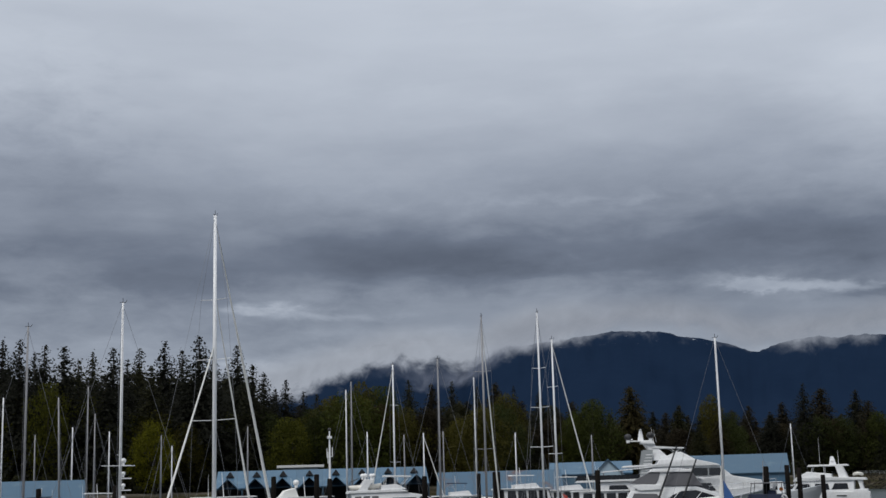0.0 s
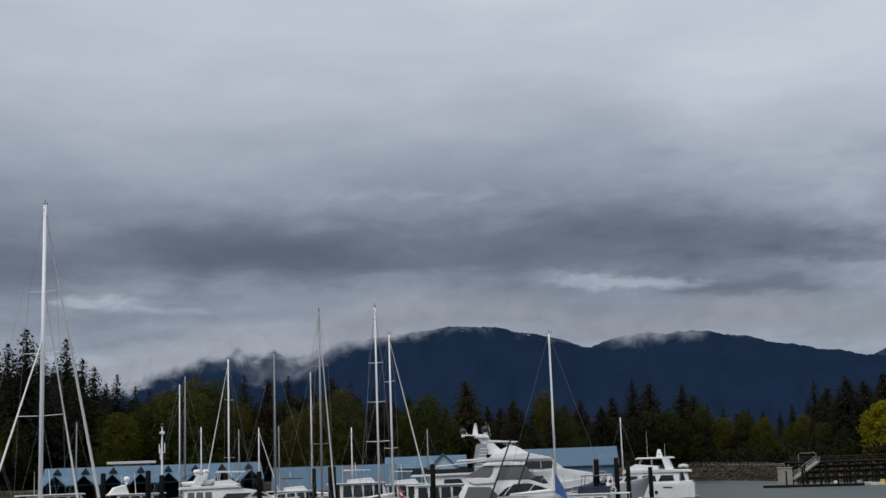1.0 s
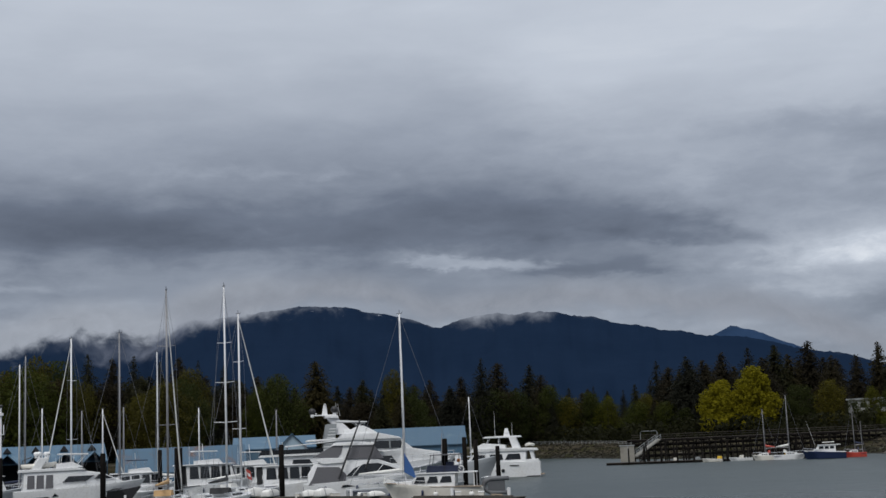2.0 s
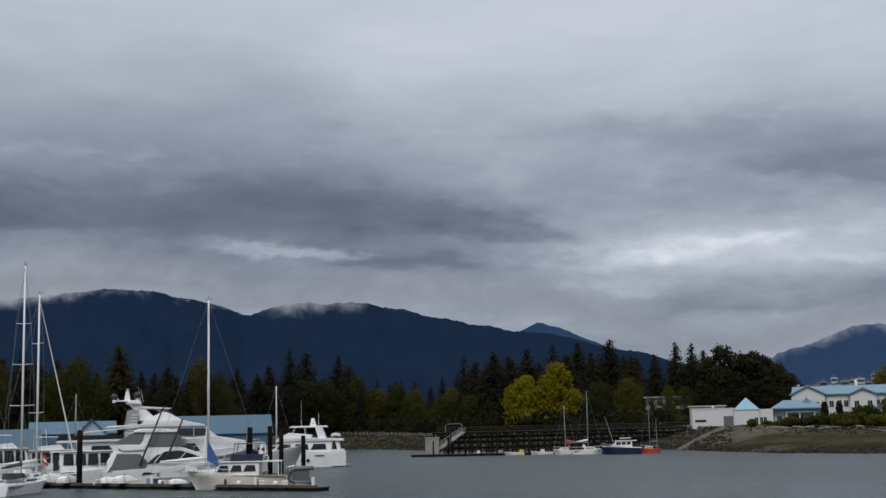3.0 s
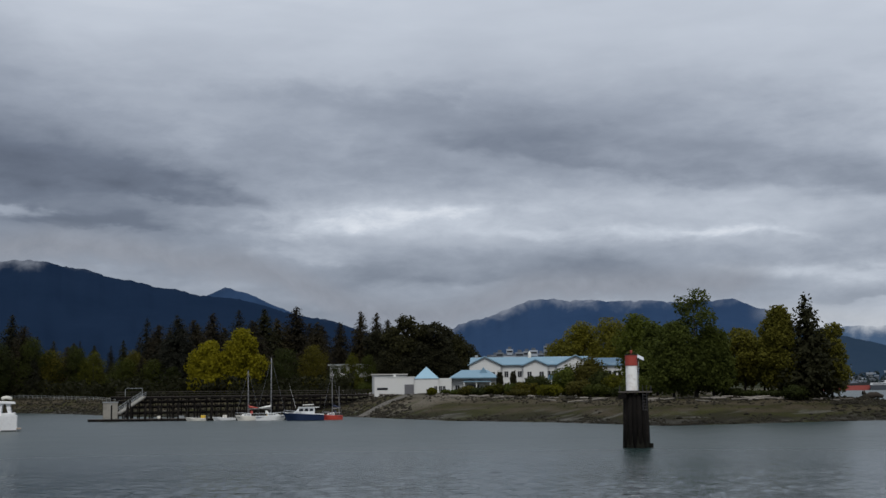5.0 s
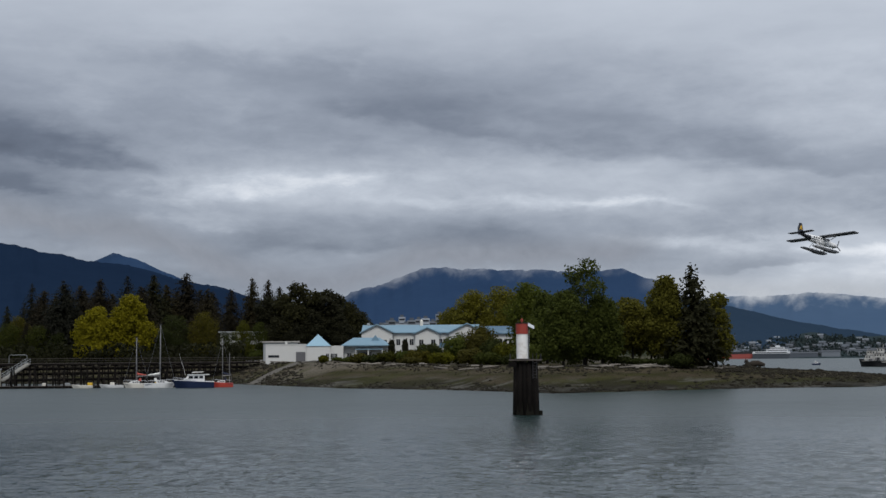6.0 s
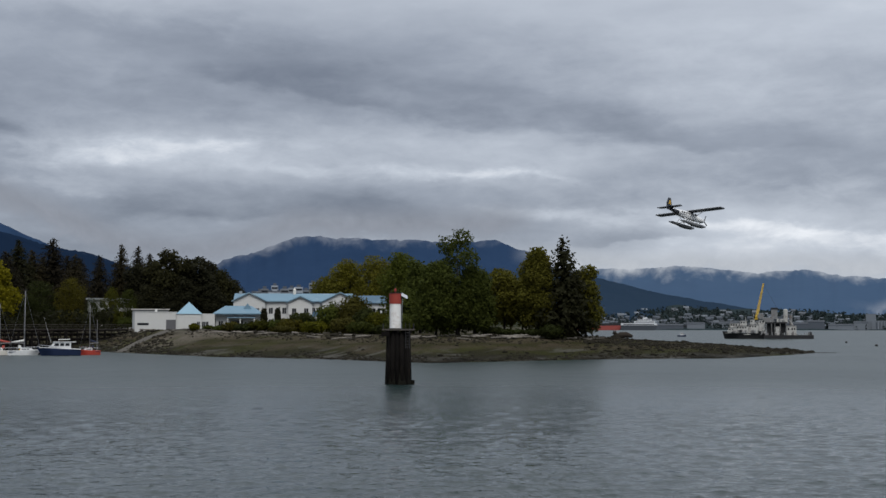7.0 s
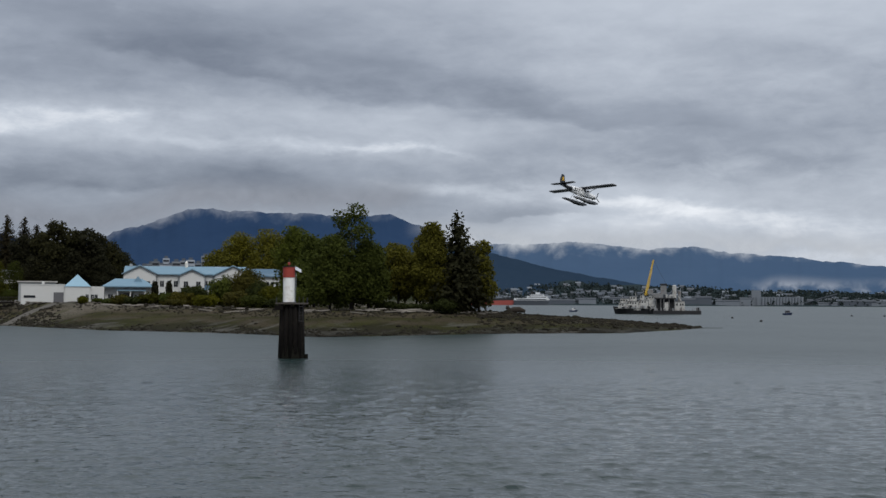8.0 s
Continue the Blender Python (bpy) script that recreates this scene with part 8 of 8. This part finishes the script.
for a, w, h, mat, d in ((56.0, 60, 9, FARGREY, 2560), (57.2, 34, 12, FARWHITE, 2570), (61.2, 60, 12, FARGREY, 2570), (62.2, 30, 16, FARGREY, 2575), (63.2, 46, 9, FARWHITE, 2580), (64.0, 26, 14, FARWHITE, 2590), (67.4, 40, 6, FARWHITE, 2590), (68.6, 60, 10, FARGREY, 2600), (69.6, 70, 8, FARWHITE, 2600), (58.4, 50, 14, FARWHITE, 2650), (59.4, 40, 10, FARGREY, 2600)):
    b = thing("warehouse", facing(a, d, 0), "long low waterfront warehouse across the inlet", "warehouse", "sheds on the far waterfront")
    part("wall", boxed(-w / 2, w / 2, 0, 20, 0, h), mat, b)
    part("roof", gable_roof(-w / 2, w / 2, 0, 20, h + 0.1, h + 3, 0.5), FARGREY, b)

WORNPAINT = surface("worn_ship_paint", (0.40, 0.40, 0.385), rough=0.75, var=0.3, scale=0.8, stain=(0.13, 0.10, 0.08), stain_scale=0.5, stain_amount=0.7)
# barge with an accommodation block and a yellow crane
barge = thing("crane_barge", berth(60.2, 690, 0), "dark work barge with stained whitish deckhouses and a yellow crane boom", "barge")
part("hull", hull_mesh(22, 8, 3.9, 2.9, 0.06, 1.0, stern_w=0.95), BLACK, barge, "black tug hull", at=pose(-11.8, 0, 0, 0, 0, 180))
part("gunwale", boxed(-21.5, -1.2, -4.12, -4.02, 2.75, 3.0), WORNPAINT, barge)
part("pontoon", boxed(-2, 22.6, -6, 6, -0.6, 1.9, 0.05), BLACK, barge)
part("name_plate", boxed(-12, -8.4, -4.1, -4.03, 2.0, 2.4), WORNPAINT, barge)
RIGGREY = surface("rust_streaked_grey", (0.17, 0.175, 0.18), rough=0.8, var=0.3, scale=0.8, stain=(0.09, 0.06, 0.045), stain_scale=0.5, stain_amount=0.7)
# stepped deckhouses of the tug
for x0, x1, z0, z1, yy in ((-19.6, -15.8, 2.9, 5.6, 2.6), (-18.9, -14.2, 5.6, 8.0, 2.3), (-15.6, -9.6, 2.9, 6.6, 2.9), (-13.8, -10.4, 6.6, 9.2, 2.2), (-9.4, -4.4, 2.9, 7.2, 2.7),
                           (-8.6, -6.4, 7.2, 9.8, 1.8), (-5.9, -2.6, 7.2, 8.9, 2.0), (-4.2, -1.0, 2.9, 9.6, 2.4)):
    part("deckhouse", boxed(x0, x1, -yy, yy, z0, z1, 0.06), WORNPAINT, barge)
    part("deck_edge", boxed(x0 - 0.2, x1 + 0.2, -yy - 0.25, yy + 0.25, z1, z1 + 0.14), RIGGREY, barge)
    for k in range(int((x1 - x0) / 1.3)):
        part("window", boxed(x0 + 0.35 + 1.3 * k, x0 + 1.05 + 1.3 * k, -yy - 0.05, -yy - 0.01, z1 - 1.3, z1 - 0.55), GLASS, barge)
# machinery bay under a heavy roof; a black block paints its shaded openings
part("frame_block", boxed(-0.6, 9.2, -2.6, 4, 1.9, 7.8, 0.05), SHADE_BLACK, barge, "block painted black as the shaded machinery bay")
part("bay_roof", boxed(-1.2, 9.8, -4.4, 4.4, 7.8, 8.5, 0.05), BLACK, barge)
part("light_panel", boxed(4.0, 5.9, -4.2, -4.05, 1.9, 6.2), WORNPAINT, barge)
part("stair", slab([(-3.9, 2.0), (-3.2, 2.0), (-0.5, 4.6), (-1.2, 4.6)], lambda x, z: 0.5), RIGGREY, barge, at=pose(0, -4.4, 0))
for x in (-0.5, 2.0, 3.6, 6.3, 9.1):
    part("frame_post", boxed(x - 0.14, x + 0.14, -4.3, -4.02, 1.9, 7.8), RIGGREY, barge)
part("deckhouse", boxed(9.4, 14.2, -3.2, 3.2, 1.9, 6.6, 0.06), WORNPAINT, barge)
part("roof", boxed(9.1, 13.2, -3.5, 3.5, 6.6, 6.85), RIGGREY, barge)
for x in (10.0, 11.8, 13.0):
    part("window", boxed(x, x + 0.7, -3.26, -3.21, 4.5, 5.6), GLASS, barge)
part("upper_house", boxed(-2.4, 3.2, -2.4, 2.4, 8.5, 10.9, 0.06), RIGGREY, barge)
part("upper_house", boxed(4.6, 8.0, -2.2, 2.2, 8.5, 10.2, 0.06), WORNPAINT, barge)
part("winch_tower", boxed(1.9, 5.0, -1.7, 1.7, 10.2, 15.2, 0.06), RIGGREY, barge)
part("tower_cap", boxed(1.6, 5.3, -2.0, 2.0, 15.2, 15.9, 0.06), BLACK, barge)
part("tank", tube(bmesh.new(), [(9.0, 0, 8.4), (9.0, 0, 14.8), (9.0, 0, 15.2)], [1.1, 1.1, 0.5], 12), WORNPAINT, barge)
part("tank", tube(bmesh.new(), [(11.6, 0, 6.8), (11.6, 0, 12.2)], 0.8, 12), RIGGREY, barge)
part("cable_drum", tube(bmesh.new(), [(-3.4, -1.2, 11.6), (-3.4, 1.2, 11.6)], 1.5, 14), RIGGREY, barge)
part("slanting_leg", tubes([[(11.0, -2.5, 9.5), (13.8, -2.5, 5.0)], [(7.6, -2.5, 8.5), (9.0, -2.5, 12.5)]], 0.2), WORNPAINT, barge)
for s in (-0.7, 0.7):
    part("boom_chord", tubes([[(-6.4, s, 9.8), (-2.0, s * 0.3, 28.4)], [(-5.0, s, 9.8), (-1.5, s * 0.3, 28.4)]], 0.13), YELLOWP, barge, "yellow crane boom")
part("boom_lacing", tubes([[(-6.4 + 4.4 * k / 12, (-1) ** k * 0.6, 9.8 + 18.6 * k / 12), (-5.0 + 3.5 * (k + 1) / 12, -(-1) ** k * 0.6, 9.8 + 18.6 * (k + 1) / 12)] for k in range(12)], 0.12), YELLOWP, barge)
part("boom_web", slab([(-6.0, 9.8), (-5.4, 9.8), (-1.7, 28.2), (-1.85, 28.2)], lambda x, z: 0.12), YELLOWP, barge)
part("stay", tubes([[(-1.7, 0, 28.3), (4.6, 0, 16)]], 0.05), BLACK, barge)
gear = random.Random(5)
for k in range(60):
    x = gear.uniform(-20, 21.5)
    z = 2.9 if x < -2 else 1.9
    z = gear.choice((z, z, 8.5 if -2 < x < 9 else z))
    w_, h_ = gear.uniform(0.3, 1.2), gear.uniform(0.4, 1.7)
    part("deck_gear", boxed(x, x + w_, -4.6, -4.2 + w_ * 0.3, z, z + h_, 0.03), gear.choice((WORNPAINT, RIGGREY, RIGGREY, BLACK, DARKALU, WALLGREY)), barge)
for k in range(16):
    x = gear.uniform(-19, 14)
    part("mast", tube(bmesh.new(), [(x, 0, 3), (x, 0, gear.uniform(9, 14))], 0.09, 5), gear.choice((WORNPAINT, DARKALU)), barge)
for a, d, L, lab in ((56.6, 815, 5.4, "small launch under way on the inlet"), (65.7, 690, 5.0, "small open motor boat on the inlet")):
    b = thing("launch", berth(a, d, 20), lab, "motor boat")
    part("hull", hull_mesh(L, 2.0, 1.3, 0.9, 0.1, 0.3), NAVY, b)
    part("cabin", slab([(-1.2, 0.8), (1.2, 0.9), (0.8, 2.3), (-1.2, 2.3)], lambda x, z: 0.75, 0.05), WHITE if d > 700 else CANVAS_GREY, b)
    windows(b, ((-1.0, 0.0), (0.1, 0.9)), 1.5, 2.1, lambda x, z: 0.75, 0.2)
    antenna(b, -0.6, 0, 2.3, 1.6)
for a, d in ((68.3, 640), (69.6, 640), (63.4, 520), (64.6, 430)):
    bu = thing("mooring_buoy", Matrix.Translation(B(a, d)), "small dark mooring buoy on the water", "buoy", "mooring buoys")
    part("float", dome(0.5, 0.9, (0, 0, 0.25)), BLACK, bu, smooth=True)
    bars("ring", [[(0, 0, 0.6), (0, 0, 1.0)]], 0.06, WALLGREY, bu)

cloud_bank("cloud_low", ((63, 0.6), (64.5, 0.4), (65.2, 0.62), (66.5, 0.55), (68.1, 0.42), (70, 0.45), (76, 0.45)), 3300, 0.75, 0.5, 21.0, (0.5, 0.53, 0.58), "low white mist over the far waterfront")


# ---------------- float plane ----------------
PLANE_DARK = surface("plane_black_paint", (0.012, 0.015, 0.022), rough=0.35, var=0.2)
PLANE_WHITE = surface("plane_white_paint", (0.72, 0.73, 0.74), rough=0.3, var=0.04)
PLANE_GREY = surface("plane_float_metal", (0.11, 0.115, 0.125), rough=0.45, metal=0.0, var=0.1)
PLANE_GOLD = surface("plane_gold_paint", (0.62, 0.36, 0.02), rough=0.4, var=0.1)
PLANE_UNDER = surface("plane_wing_underside", (0.06, 0.065, 0.075), rough=0.5, var=0.15)


def float_plane(m):
    p = thing("float_plane", m, "white and black single-engine float plane in flight", "aeroplane")
    # fuselage stations: x, half width, half height, centre height
    st = ((-6.1, 0.10, 0.22, 0.35), (-4.6, 0.28, 0.42, 0.28), (-2.8, 0.50, 0.66, 0.15), (-0.5, 0.72, 0.86, 0.05), (1.6, 0.75, 0.9, 0.02), (2.8, 0.70, 0.72, -0.08), (4.4, 0.58, 0.56, -0.15), (5.6, 0.44, 0.44, -0.18), (6.0, 0.25, 0.26, -0.18))
    bm = bmesh.new()
    rings = []
    for x, w, h, zc in st:
        rings.append([bm.verts.new((x, w * math.copysign(abs(math.cos(t)) ** 0.75, math.cos(t)), zc + h * math.copysign(abs(math.sin(t)) ** 0.75, math.sin(t)))) for t in (2 * math.pi * k / 16 for k in range(16))])
    for a, b in zip(rings, rings[1:]):
        for k in range(16):
            bm.faces.new((a[k], b[k], b[(k + 1) % 16], a[(k + 1) % 16]))
    bm.faces.new(rings[0]), bm.faces.new(rings[-1][::-1])
    bmesh.ops.recalc_face_normals(bm, faces=bm.faces)
    part("fuselage", bm, PLANE_WHITE, p, smooth=True)
    tail = tube(bmesh.new(), [(-6.15, 0, 0.34), (-4.6, 0, 0.27), (-3.2, 0, 0.10)], [0.2, 0.40, 0.60], 14)
    part("tail_cone", tail, PLANE_DARK, p, "black painted tail", smooth=True)
    part("fin", slab([(-6.7, 0.1), (-4.4, 0.4), (-5.3, 1.2), (-5.75, 2.7), (-6.5, 2.75), (-7.0, 1.6), (-6.95, 0.5)], lambda x, z: 0.09, 0.03), PLANE_DARK, p, "black tail fin")
    for s in (1, -1):
        part("fin_emblem", slab([(-6.5, 1.3), (-6.25, 1.3), (-6.15, 1.7), (-5.95, 1.3), (-5.7, 1.3), (-5.9, 2.2), (-6.2, 2.2)], lambda x, z: 0.012), PLANE_GOLD, p, "gold emblem on the fin", at=pose(0, s * 0.105, 0))
    part("tailplane", slab_y([(-3.2, -6.4), (3.2, -6.4), (3.0, -5.3), (0.3, -4.9), (-0.3, -4.9), (-3.0, -5.3)], 0.75, 0.87), PLANE_DARK, p)
    part("wing", slab_y([(-8.85, 0.1), (8.85, 0.1), (8.85, 1.75), (8.5, 1.98), (-8.5, 1.98), (-8.85, 1.75)], 0.92, 1.14), PLANE_UNDER, p, "dark underside of the wing")
    part("wing_skin", slab_y([(-8.8, 0.2), (8.8, 0.2), (8.8, 1.85), (-8.8, 1.85)], 1.145, 1.2), PLANE_WHITE, p)
    for s in (1, -1):
        bars("wing_strut", [[(1.0, s * 0.6, -0.6), (1.0, s * 4.2, 0.92)]], 0.08, PLANE_WHITE, p, 6)
        fl = part("float", float_mesh(), PLANE_GREY, p, "metal float", at=pose(0.35, s * 1.55, -2.05), smooth=False)
        part("float_deck", slab([(-3.6, 0.30), (3.4, 0.36), (3.4, 0.40), (-3.6, 0.34)], lambda x, z: 0.3), PLANE_WHITE, p, at=pose(0.35, s * 1.55, -2.05))
        bars("float_strut", [[(-1.4, s * 0.55, -0.7), (-1.4, s * 1.5, -1.75)], [(2.4, s * 0.5, -0.75), (2.4, s * 1.5, -1.72)], [(-1.4, s * 0.55, -0.7), (1.6, s * 1.5, -1.75)]], 0.06, PLANE_WHITE, p, 6)
        for k in range(6):
            x = -2.2 + 0.72 * k
            part("cabin_window", boxed(x - 0.2, x + 0.2, -0.02, 0.02, 0.2, 0.55, 0.01), GLASS, p, at=pose(0, s * (0.62 + 0.032 * k if k < 4 else 0.755), 0))
        part("cockpit_window", slab([(2.0, 0.25), (2.7, 0.25), (2.3, 0.72), (2.0, 0.75)], lambda x, z: 0.02), GLASS, p, at=pose(0, s * 0.72, 0))
        part("side_stripe", boxed(-3.4, 1.0, -0.012, 0.012, -0.12, 0.0), PLANE_DARK, p, at=pose(0, s * 0.70, 0, 0, 0, s * 2.5))
    bars("cross_bar", [[(-1.4, -1.5, -1.85), (-1.4, 1.5, -1.85)], [(2.4, -1.5, -1.85), (2.4, 1.5, -1.85)]], 0.06, PLANE_WHITE, p, 6)
    part("windscreen", slab([(2.72, 0.35), (3.2, 0.3), (2.75, 0.78), (2.5, 0.85)], lambda x, z: 0.55), GLASS, p)
    part("spinner", tube(bmesh.new(), [(5.98, 0, -0.18), (6.3, 0, -0.18), (6.55, 0, -0.18)], [0.24, 0.18, 0.02], 10), CHROME, p, smooth=True)
    for k in range(3):
        part("propeller_blade", boxed(-0.03, 0.03, -0.1, 0.1, 0.1, 1.35, 0.01), BLACK, p, at=pose(6.25, 0, -0.18, 120 * k + 20))
    part("exhaust", tube(bmesh.new(), [(5.0, -0.5, -0.4), (4.6, -0.75, -0.45)], 0.09, 8), BLACK, p)


def slab_y(pts, z0, z1):
    """A flat solid from a plan of (y, x) points."""
    bm = bmesh.new()
    lo = [bm.verts.new((x, y, z0)) for y, x in pts]
    hi = [bm.verts.new((x, y, z1)) for y, x in pts]
    bm.faces.new(lo[::-1]), bm.faces.new(hi)
    for i in range(len(pts)):
        j = (i + 1) % len(pts)
        bm.faces.new((lo[i], lo[j], hi[j], hi[i]))
    bmesh.ops.recalc_face_normals(bm, faces=bm.faces)
    bmesh.ops.bevel(bm, geom=list(bm.edges), offset=0.03, segments=1, affect="EDGES")
    return bm


def float_mesh():
    bm = bmesh.new()
    rings = []
    for x, w, zt, zb in ((-4.3, 0.12, 0.2, 0.05), (-3.2, 0.3, 0.3, -0.1), (-0.6, 0.42, 0.34, -0.36), (-0.5, 0.42, 0.34, -0.46), (1.5, 0.44, 0.36, -0.48), (3.2, 0.36, 0.38, -0.32), (4.3, 0.16, 0.38, 0.08), (4.55, 0.04, 0.34, 0.22)):
        rings.append([bm.verts.new(c) for c in ((x, 0, zb), (x, w, zb * 0.35), (x, w, zt * 0.6), (x, w * 0.6, zt), (x, -w * 0.6, zt), (x, -w, zt * 0.6), (x, -w, zb * 0.35))])
    for a, b in zip(rings, rings[1:]):
        for k in range(7):
            bm.faces.new((a[k], b[k], b[(k + 1) % 7], a[(k + 1) % 7]))
    bm.faces.new(rings[0]), bm.faces.new(rings[-1][::-1])
    bmesh.ops.recalc_face_normals(bm, faces=bm.faces)
    return bm


PL_A, PL_E, PL_D = 56.85, 4.82, 290
q_ = B(PL_A, PL_D)
float_plane(pose(q_.x, q_.y, lift(PL_E, PL_D), 0, 0, -PL_A + 52) @ pose(0, 0, 0, -2, 8, 0))
